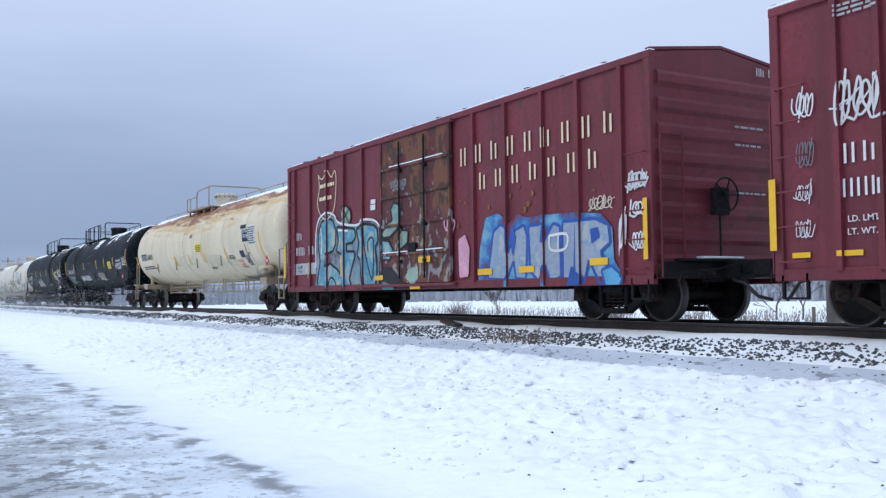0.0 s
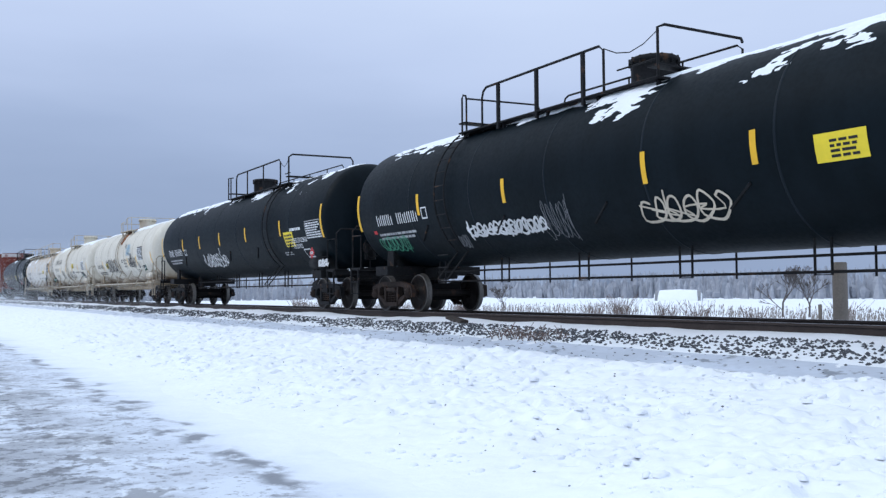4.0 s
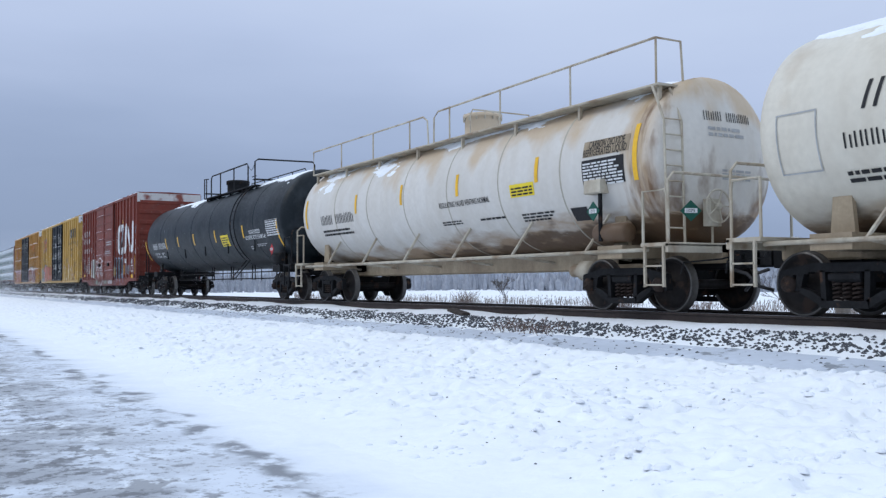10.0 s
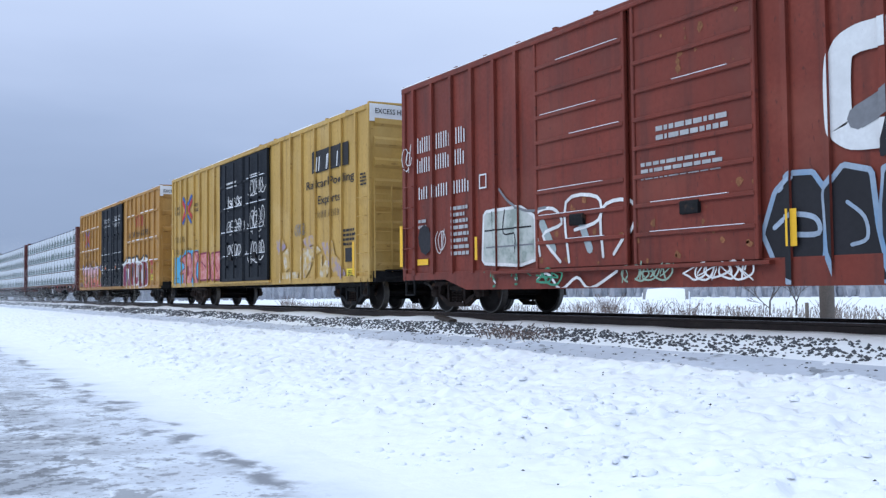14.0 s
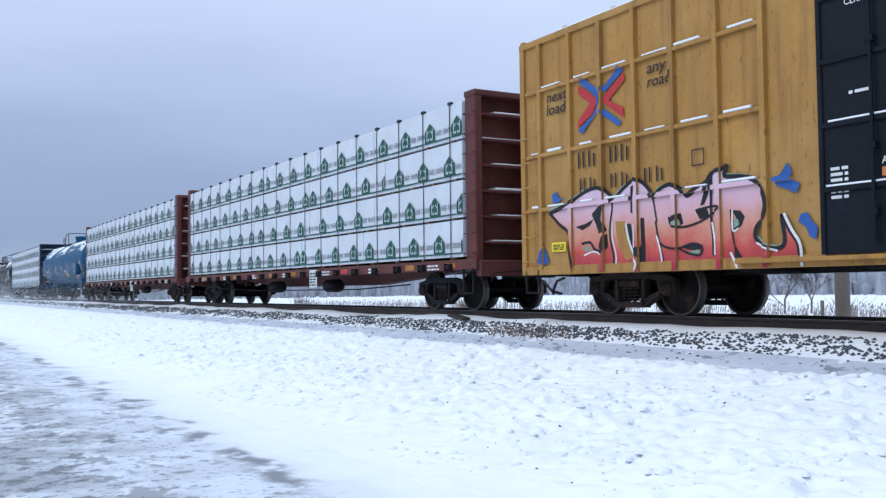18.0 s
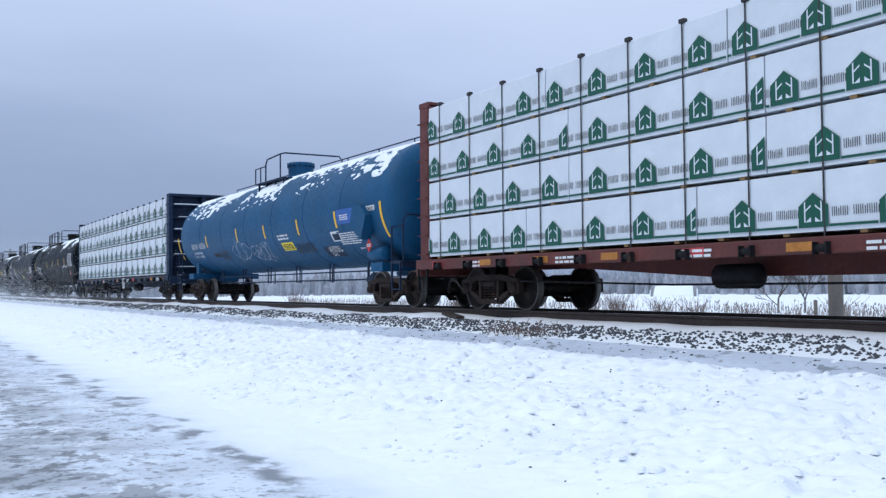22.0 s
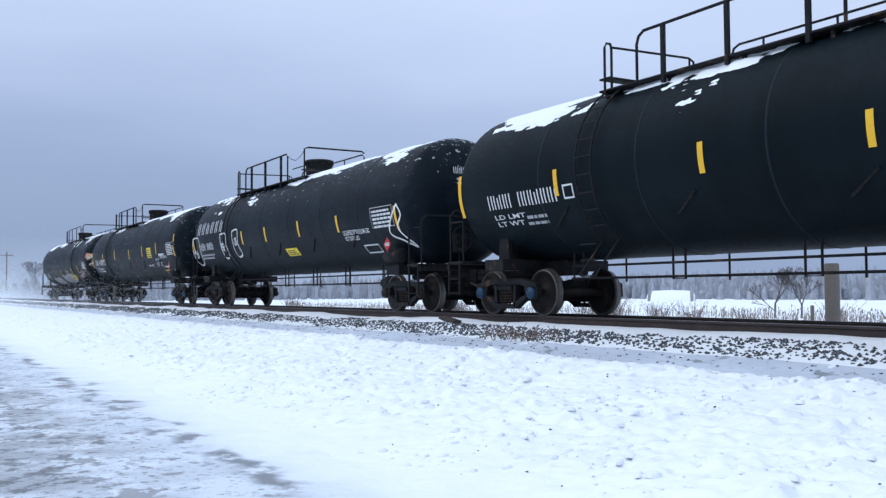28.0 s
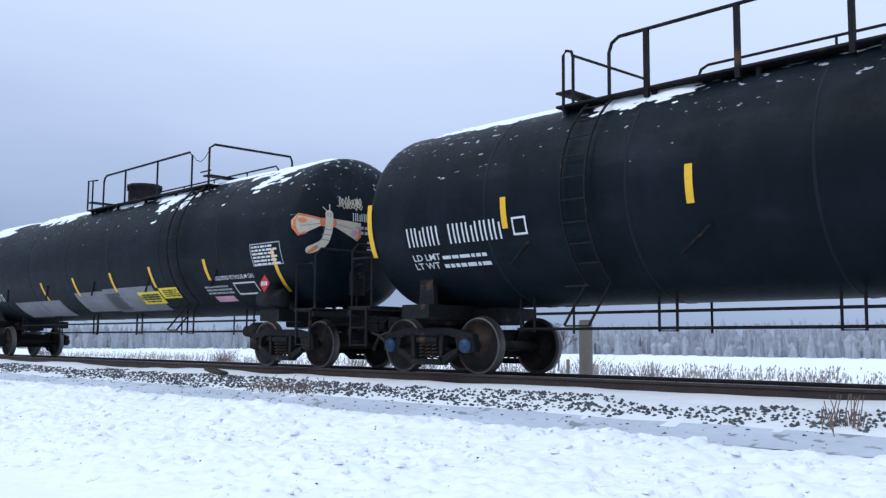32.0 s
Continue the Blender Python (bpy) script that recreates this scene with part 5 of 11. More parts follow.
        part("corner_post", Mesh().box(s * a, s * (a - 0.14), w - 0.05, w + 0.03, sill - 0.02, eave - 0.1, 0.012), paint, car)
    m = Mesh()
    m.box(-a, a, -w - 0.02, -w + 0.06, sill - 0.10, sill + 0.06, 0.01)
    if deep_sill:
        d0, d1, dz = deep_sill
        m.slab([(d0 - 0.9, sill - 0.08), (d0, dz), (d1, dz), (d1 + 0.9, sill - 0.08)], -w - 0.022, -w + 0.02)
    m.box(-a, a, w - 0.06, w + 0.02, sill - 0.10, sill + 0.06, 0.01)
    part("side_sill", m, paint, car)
    m = Mesh()
    m.box(-a + 0.3, a - 0.3, -0.25, 0.25, 0.66, sill, 0.02)
    for i in range(9):
        x = -a + 1.2 + (2 * a - 2.4) * i / 8
        m.box(x - 0.05, x + 0.05, -w + 0.1, w - 0.1, sill - 0.14, sill, 0.01)
    part("underframe", m, STEEL, car)
    spans += [(d0, d1, 0.072) for d0, d1 in doors] + [(-a - 0.1, -a + 0.14, 0.03), (a - 0.14, a + 0.1, 0.03)]
    # doors
    for d0, d1 in doors:
        m = Mesh()
        m.box(d0, d1, -w - 0.07, -w - 0.005, sill + 0.05, eave - 0.14, 0.015)
        door = part("door", m, door_paint, car, "closed sliding plug door")
        n = 5 if rods else 9
        for i in range(1, n):
            z = sill + 0.05 + (eave - 0.2 - sill) * i / n
            m = Mesh().box(d0 + 0.04, d1 - 0.04, -w - 0.11, -w - 0.065, z - 0.035, z + 0.035, 0.012)
            part("door_rib", m, door_paint, door)
            if rng.random() < (0.75 if rods else 0.55):
                part("ledge_snow", Mesh().box(d0 + rng.uniform(0.1, 0.5 if rods else 1.1), d1 - rng.uniform(0.1, 0.5 if rods else 1.1), -w - 0.11, -w - 0.065, z + 0.037, z + (0.06 if rods else 0.047), 0.003), SNOW, door, "snow lying on the ledge")
        for x in (d0 + 0.03, d1 - 0.03):
            m = Mesh().box(x - 0.035, x + 0.035, -w - 0.10, -w - 0.02, sill + 0.05, eave - 0.14, 0.012)
            part("door_stile", m, door_paint, door)
        for q in (0.32, 0.68) if rods else ():
            x = d0 + (d1 - d0) * q
            m = Mesh().tube([(x, -w - 0.13, sill + 0.15), (x, -w - 0.13, eave - 0.25)], 0.024, 6)
            for z in (sill + 0.5, sill + 1.3, sill + 2.6):
                m.box(x - 0.05, x + 0.05, -w - 0.15, -w - 0.07, z, z + 0.08, 0.01)
            part("lock_rod", m, STEEL if door_paint is not DOORBLACK else DOORBLACK, door)
        m = Mesh().box((d0 + d1) / 2 - 0.18, (d0 + d1) / 2 + 0.18, -w - 0.14, -w - 0.07, sill + 0.75, sill + 0.95, 0.02)
        part("door_lock", m, STEEL, door)
    if doors:
        d0, d1 = min(d[0] for d in doors), max(d[1] for d in doors)
        part("door_track", Mesh().box(d0 - 1.4, d1 + 0.2, -w - 0.13, -w - 0.02, sill - 0.03, sill + 0.03, 0.01), paint, car)
        part("door_track", Mesh().box(d0 - 0.1, d1 + 0.1, -w - 0.12, -w - 0.02, eave - 0.15, eave - 0.08, 0.01), paint, car)
    # ends
    for s in (-1, 1):
        n = end_ribs
        for i in range(n):
            z = sill + 0.25 + (eave - sill - 0.65) * i / (n - 1)
            m = Mesh()
            pr = [(0, -0.13), (0.055, -0.06), (0.055, 0.06), (0, 0.13)]
            m.add([(s * (a - 0.02 + d), y, z + q) for y in (-w + 0.13, w - 0.13) for d, q in pr], [(0, 1, 5, 4), (1, 2, 6, 5), (2, 3, 7, 6), (0, 3, 2, 1), (4, 5, 6, 7)])
            part("end_rib", m, paint, car)
        if end_top:
            m = Mesh().box(s * (a - 0.01), s * (a + 0.03), -w, w, eave - 0.42, eave + 0.02, 0.01)
            part("end_band", m, end_top, car, "pale painted band across the end")
        # ladder and grabs at the near corner of the side and end
        m = Mesh()
        for i in range(6 if s < 0 else 5):
            z = sill + 0.15 + 0.46 * i
            part("ladder_rung", Mesh().tube([(s * (a - 0.10), -w - 0.03, z), (s * (a - 0.12), -w - 0.09, z), (s * (a - 0.55), -w - 0.09, z), (s * (a - 0.57), -w - 0.03, z)], 0.013, 5), paint, car)
        m = Mesh()
        for i in range(5):
            z = sill + 0.2 + 0.46 * i
            m.tube([(s * (a + 0.10), -w + 0.08, z), (s * (a + 0.10), -w + 0.55, z)], 0.013, 5)
        for y in (-w + 0.08, -w + 0.55):
            m.tube([(s * (a + 0.10), y, sill), (s * (a + 0.10), y, sill + 2.3)], 0.018, 5)
        part("end_ladder", m, paint, car)
        m = Mesh()
        for x in (a - 0.12, a - 0.50):
            m.box(s * x - 0.018, s * x + 0.018, -w - 0.02, -w + 0.02, 0.38, sill)
        m.box(s * (a - 0.50), s * (a - 0.12), -w - 0.03, -w + 0.03, 0.38, 0.41)
        part("sill_step", m, STEEL, car)
        m = Mesh().box(s * a, s * (a + 0.22), -1.2, 1.2, 0.98, 1.02, 0.005)
        m.box(s * (a - 0.1), s * (a + 0.12), -1.5, 1.5, 0.72, 0.98, 0.02)
        part("end_sill", m, STEEL, car)
        m = Mesh()
        m.box(s * a, s * (a + 0.2), -0.7, 0.2, 1.022, 1.06, 0.01)
        part("platform_snow", m, SNOW, car, "snow on the end platform")
        coupler(car, s * (a + 0.10), s)
        truck(car, s * (a - trucks), rusty=s < 0)
        if s > 0:
            brake_wheel(car, a + 0.26, -0.25, 2.05, 1, STEEL)
    return car, Side(-w, spans, min(sill - 0.09, deep_sill[2] + 0.02 if deep_sill else 9), [(z - 0.05, z + 0.02) for z in belts], doors), End(a + 0.04)


# ---- loaded centre-beam flatcars ----
def lumber_car(name, label, left, right, paint, post_paint, seed, top=4.47, deck=1.12):
    """left and right: the ends of the load."""
    xc, a = (left + right) / 2, (right - left) / 2
    car = thing(name, label, "flatcar", "lumber flatcars of the train", at=(xc, 0, 0))
    MOVING.append((car, xc))
    e = a + 0.55
    m = Mesh()
    m.box(-e, e, -1.45, 1.45, deck - 0.13, deck - 0.04, 0.01)
    m.slab([(-e + 1.2, deck - 0.1), (-a * 0.35, 0.62), (a * 0.35, 0.62), (e - 1.2, deck - 0.1)], -0.2, 0.2)
    part("deck", m, paint, car)
    m = Mesh()
    m.box(-e, e, -1.56, -1.45, deck - 0.24, deck - 0.02, 0.015)
    m.box(-e, e, 1.45, 1.56, deck - 0.24, deck - 0.02, 0.015)
    part("side_sill", m, paint, car)
    for i in range(18):
        x = -a + 0.5 + (2 * a - 1.0) * i / 17
        m = Mesh().lathe([(-0.10, 0.05), (0.0, 0.055), (0.08, 0.055)], "x", (x, -1.60, deck - 0.17), 10)
        m.box(x - 0.11, x - 0.09, -1.66, -1.55, deck - 0.25, deck - 0.09)
        m.box(x + 0.08, x + 0.10, -1.66, -1.55, deck - 0.25, deck - 0.09)
        part("winch", m, STEEL, car)
    flank = Side(-1.56)
    for i in range(12):
        x = -a + 0.2 + (2 * a - 0.9) * i / 11
        mark(car, "reflector", flank, [rect(x, deck - 0.20, 0.42, 0.12)], ORANGETAPE if i % 4 else REDTAPE, "faded reflective tape patch", 0.006)
    rng = random.Random(seed)
    for i in range(7):
        x = -a + 1.5 + (2 * a - 3) * i / 6
        mark(car, "stencil", flank, lines(x, deck - 0.22, 0.6, 0.15, 2, rng), INKWHITE, "", 0.007)
    mark(car, "sign_board", flank, [rect(2.2, deck - 0.55, 0.55, 0.5)], INKWHITE, "white stencilled board", 0.010)
    mark(car, "sign_text", flank, lines(2.24, deck - 0.5, 0.47, 0.4, 5, rng), INKBLACK, "", 0.013)
    # centre beam and end bulkheads
    m = Mesh()
    m.box(-a, a, -0.06, 0.06, top - 0.12, top + 0.03, 0.01)
    for i in range(14):
        x = -a + 0.4 + (2 * a - 0.8) * i / 13
        m.box(x - 0.06, x + 0.06, -0.05, 0.05, deck - 0.04, top - 0.1, 0.01)
    part("centre_beam", m, post_paint, car)
    for s in (-1, 1):
        b = part("bulkhead", Mesh().box(s * (a + 0.04), s * (a + 0.09), -1.48, 1.48, deck - 0.05, top + 0.10, 0.01), post_paint, car, "tall ribbed end bulkhead")
        for y in (-1.5, -0.06, 1.32):
            part("bulkhead_post", Mesh().box(s * (a + 0.092), s * (a + 0.46), y, y + 0.18, deck - 0.05, top + 0.04, 0.02), post_paint, b)
        part("bulkhead_cap", Mesh().box(s * (a + 0.04), s * (a + 0.48), -1.5, 1.5, top + 0.05, top + 0.17, 0.02), post_paint, b)
        for i in range(6):
            z = deck + 0.30 + i * 0.54
            m = Mesh().box(s * (a + 0.09), s * (a + 0.42), -1.34, 1.34, z, z + 0.05, 0.01)
            part("shelf_rib", m, post_paint, b)
            m = Mesh().box(s * (a + 0.10), s * (a + 0.40), rng.uniform(-1.3, -0.9), rng.uniform(0.2, 1.3), z + 0.052, z + rng.uniform(0.07, 0.11), 0.02)
            part("rib_snow", m, SNOW, b, "snow on the bulkhead rib")
        m = Mesh()
        for i in range(8):
            z = deck + 0.1 + i * 0.42
            part("ladder_rung", Mesh().tube([(s * (a + 0.08), -1.50, z), (s * (a + 0.08), -1.57, z), (s * (a + 0.44), -1.57, z), (s * (a + 0.44), -1.50, z)], 0.012, 5), post_paint, car)
        truck(car, s * (a - 1.7), rusty=seed % 2 == 0)
        m = Mesh()
        m.box(s * (e - 0.1), s * (e + 0.10), -1.5, 1.5, 0.74, deck - 0.05, 0.02)
        part("end_sill", m, paint, car)
        m = Mesh()
        for x in (e - 0.12, e - 0.50):
            m.box(s * x - 0.018, s * x + 0.018, -1.58, -1.54, 0.38, 0.9)
        m.box(s * (e - 0.50), s * (e - 0.12), -1.59, -1.53, 0.38, 0.41)
        part("sill_step", m, STEEL, car)
        coupler(car, s * (e + 0.05), s)
    m = Mesh()
    for x in (-3.2, 1.5):
        m.lathe([(0, 0.12), (0.04, 0.19), (0.8, 0.19), (0.84, 0.12)], "x", (x, -0.7, 0.62), 12)
    m.tube([(-a + 3, -1.2, 0.6), (-4, -0.9, 0.5), (4, -0.9, 0.5), (a - 3, -1.2, 0.6)], 0.018, 5)
    part("brake_rigging", m, STEEL, car)
    # wrapped bundles, four high and five long on each side of the beam
    hgt = (top - deck) / 4
    for side in (-1, 1):
        for tier in range(4):
            order = [1.0, 1.15, 0.85, 1.0, 1.0]
            rng.shuffle(order)
            tot = sum(order)
            x = -a
            for k in range(5):
                lx = 2 * a * order[k] / tot
                bundle(car, xc, x + 0.012, x + lx - 0.012, side, deck + tier * hgt, hgt, rng, tier)
                x += lx
    # straps over the load
    for i in range(18):
        x = -a + 0.5 + (2 * a - 1.0) * i / 17
        m = Mesh()
        m.box(x - 0.012, x + 0.012, -1.545, -1.538, deck - 0.1, top + 0.02)
        m.box(x - 0.012, x + 0.012, -1.545, -0.05, top + 0.012, top + 0.020)
        m.box(x - 0.05, x + 0.05, -1.56, -1.47, top - 0.02, top + 0.05, 0.012)
        part("strap", m, STRAP, car, "load strap with a corner guard")
    return car


DUNNAGE = Mesh().box(-0.05, 0.05, 0, 1.42, 0.0, 0.044).data("dunnage", TIMBER)


def bundle(car, xc, x0, x1, side, z, h, rng, tier):
    """A paper-wrapped pack of boards lying on the car."""
    mid = (x0 + x1) / 2
    b = thing("lumber_bundle", "pack of lumber wrapped in white paper with green printed emblems", "lumber bundle", "lumber bundles on the flatcars", at=(xc + mid, 0, z))
    MOVING.append((b, xc + mid))
    l = (x1 - x0) / 2
    y0, y1 = (-1.52, -0.09) if side < 0 else (0.09, 1.52)
    n = 10
    m = Mesh()
    rows = []
    for i in range(n + 1):
        x = -l + 2 * l * i / n
        bulge = 0.004 * math.sin(i * 2.4 + z * 3) + rng.uniform(-0.003, 0.003)
        rows += [(x, y0 - bulge, 0.045), (x, y0 - bulge * 0.4 - 0.006, h * 0.5), (x, y0 - bulge, h - 0.025), (x, y0 + 0.015, h - 0.008), (x, y1, h - 0.008), (x, y1, 0.045)]
    m.add(rows, [(i * 6 + j, (i + 1) * 6 + j, (i + 1) * 6 + (j + 1) % 6, i * 6 + (j + 1) % 6) for i in range(n) for j in range(6)])
    m.add(rows[:6] + rows[-6:], [(5, 4, 3, 2, 1, 0), (6, 7, 8, 9, 10, 11)])
    part("wrap", m, WRAP, b)
    for q in (-0.8, -0.27, 0.27, 0.8):
        part("dunnage", DUNNAGE, None, b, at=(q * l, y0 + 0.01, 0))
    if side > 0:
        return
    face = Side(y0 - 0.02)
    emb, txt, line = [], [], []
    pitch = 1.17
    x = -l - rng.uniform(0.0, pitch)
    s = h * 0.54
    zb = h * 0.12
    while x < l:
        # a green gabled block with pale branch lines left in it
        at = lambda *q: [(x + s * u, zb + s * v) for u, v in q]
        emb += [at((0, 0), (0.5, 0), (0.5, 1.0), (0, 0.62)), at((0.5, 0), (1, 0), (1, 0.62), (0.5, 1.0)), rect(x + s * 1.02, zb, pitch - s * 1.06, 0.035)]
        for u in (1, -1):
            side_at = lambda *q: at(*[(0.5 + u * (b - 0.5), v) for b, v in q])
            line += [side_at((0.20, 0.16), (0.245, 0.16), (0.245, 0.76), (0.20, 0.72)), side_at((0.245, 0.46), (0.43, 0.60), (0.43, 0.655), (0.245, 0.515)), side_at((0.245, 0.16), (0.43, 0.16), (0.43, 0.30))]
        txt += bars(x + s + 0.05, zb + 0.13, 0.12, "xxxx xxxxxx", 0.062, 0, 0.35)
        x += pitch
    trim = lambda polys: [q for q in (cut(cut(p, 0, -l, False), 0, l, True) if cut(p, 0, -l, False) else [] for p in polys) if len(q) > 2]
    emb, line, txt = trim(emb), trim(line), trim(txt)
    mark(b, "emblem", face, emb, GREEN, "green printed emblem", 0.004)
    mark(b, "emblem_line", face, line, WRAP, "", 0.007)
    mark(b, "print", face, txt, STRAP, "dark printed lettering bars", 0.004)

# ---- paint and lettering, car by car ----
def wide_words(text, x, z, h, w, lean=0.0):
    """Real letters fitted to a width."""
    q = words(text, 0, 0, h)
    k = w / max(p[0] for c in q for p in c)
    return [[(x + a * k + lean * b, z + b) for a, b in c] for c in q]


def outline(x, z, w, h, t):
    return [rect(x, z, w, t), rect(x, z + h - t, w, t), rect(x, z + t, t, h - 2 * t), rect(x + w - t, z + t, t, h - 2 * t)]


def stripe(c, s, x, z, h):
    mark(c, "reflector_stripe", s, [rect(x - 0.055, z, 0.11, h)], STRIPE, "yellow reflective stripe", 0.009)


def piece_aqua(c, s):
    """Blue-green sprayed letters on the maroon boxcar, running on over its door."""
    blot(c, s, [(-5.70, 0.71), (-5.56, 1.29), (-5.54, 1.88), (-5.59, 2.23), (-5.32, 2.59), (-4.80, 2.69), (-4.38, 2.59), (-4.09, 2.38), (-3.04, 2.24), (-2.54, 2.35), (-1.99, 2.28), (-1.73, 2.15), (-1.71, 1.42), (-1.78, 0.64)], AQUAWASH, 0.006, "graffiti_glow", "sprayed cloud of colour behind graffiti")
    letter(c, s, [(-5.58, 0.68), (-5.32, 1.43), (-5.42, 1.82), (-5.44, 2.17), (-5.22, 2.51), (-4.80, 2.60), (-4.45, 2.51), (-4.27, 2.24), (-4.28, 1.87), (-4.48, 1.68), (-4.95, 1.62), (-5.03, 1.27), (-4.63, 1.36), (-4.15, 1.18), (-3.80, 0.90), (-3.80, 0.65)], AQUAMIX, PAINTS["black"], 0.07, 0.009)
    letter(c, s, [(-3.95, 2.61), (-3.87, 2.79), (-3.62, 2.83), (-3.39, 2.71), (-3.32, 2.53), (-3.42, 2.34), (-3.65, 2.31), (-3.88, 2.41)], PAINTS["mint"], PAINTS["black"], 0.05, 0.009)
    letter(c, s, [(-4.20, 2.32), (-3.11, 2.20), (-3.05, 1.98), (-3.25, 1.85), (-3.61, 1.83), (-3.60, 1.64), (-3.13, 1.62), (-3.09, 1.50), (-3.44, 0.93), (-3.24, 0.66), (-3.75, 0.65), (-3.99, 1.22), (-3.85, 1.57), (-4.22, 1.67), (-4.10, 1.95)], AQUAMIX, PAINTS["black"], 0.07, 0.012)
    letter(c, s, [(-3.00, 2.17), (-2.54, 2.28), (-2.01, 2.22), (-1.83, 2.12), (-1.77, 1.81), (-1.93, 1.67), (-1.84, 1.11), (-1.94, 0.64), (-2.55, 0.65), (-2.63, 0.90), (-2.68, 1.32), (-2.95, 1.50), (-2.85, 1.83)], AQUAMIX, PAINTS["black"], 0.07, 0.015)
    stroke(c, s, [(-4.86, 0.65), (-4.64, 0.97), (-4.36, 0.91), (-4.20, 0.64)], PAINTS["black"], 0.050, 0.018)
    stroke(c, s, [(-2.60, 2.23), (-2.51, 1.64), (-2.11, 0.88), (-2.02, 1.84), (-2.32, 1.85), (-2.32, 1.58)], PAINTS["black"], 0.050, 0.021)
    stroke(c, s, [(-3.81, 2.80), (-3.45, 2.37)], PAINTS["black"], 0.040, 0.018)
    stroke(c, s, [(-3.42, 2.74), (-3.85, 2.42)], PAINTS["black"], 0.040, 0.019)
    stroke(c, s, [(-5.59, 1.30), (-5.59, 2.23), (-5.32, 2.64), (-4.80, 2.74), (-4.35, 2.63), (-4.06, 2.42), (-3.02, 2.28), (-2.54, 2.39), (-1.96, 2.32), (-1.71, 2.18)], PAINTS["white"], 0.060, 0.017)
    stroke(c, s, [(-5.25, 2.34), (-5.17, 2.04), (-5.21, 1.66)], PAINTS["white"], 0.050, 0.022)
    stroke(c, s, [(-4.09, 2.22), (-3.48, 2.17)], PAINTS["white"], 0.050, 0.022)
    letter(c, s, [(-0.82, 2.66), (-0.51, 2.58), (-0.49, 2.34), (-0.67, 2.02), (-1.03, 1.86), (-1.36, 1.85), (-1.45, 1.96), (-1.13, 2.20), (-0.89, 2.25), (-0.97, 2.51)], MINTMIX, PAINTS["black"], 0.06, 0.009)
    letter(c, s, [(-0.44, 1.99), (-0.12, 1.96), (-0.16, 1.68), (-0.54, 1.52), (-0.68, 1.73)], MINTMIX, PAINTS["black"], 0.05, 0.012)
    letter(c, s, [(-1.43, 1.81), (-1.09, 1.77), (-0.86, 1.55), (-1.04, 1.32), (-1.41, 1.34)], AQUAMIX, PAINTS["black"], 0.05, 0.012)
    blot(c, s, [(-1.55, 1.15), (-1.05, 1.17), (-0.17, 0.70), (0.24, 0.65), (-0.07, 0.50), (-0.77, 0.69), (-1.43, 0.91)], PAINTS["black"], 0.012, "graffiti_band", "dark sprayed diagonal band")
    blot(c, s, [(-0.15, 1.07), (0.31, 1.14), (0.32, 0.87), (0.04, 0.70), (-0.27, 0.89)], PAINTS["mint"], 0.009, "graffiti_band", "green sprayed patch")
    blot(c, s, [(-1.43, 0.83), (-0.89, 0.72), (-0.72, 0.47), (-1.44, 0.48)], PAINTS["teal"], 0.010, "graffiti_band", "teal sprayed patch")


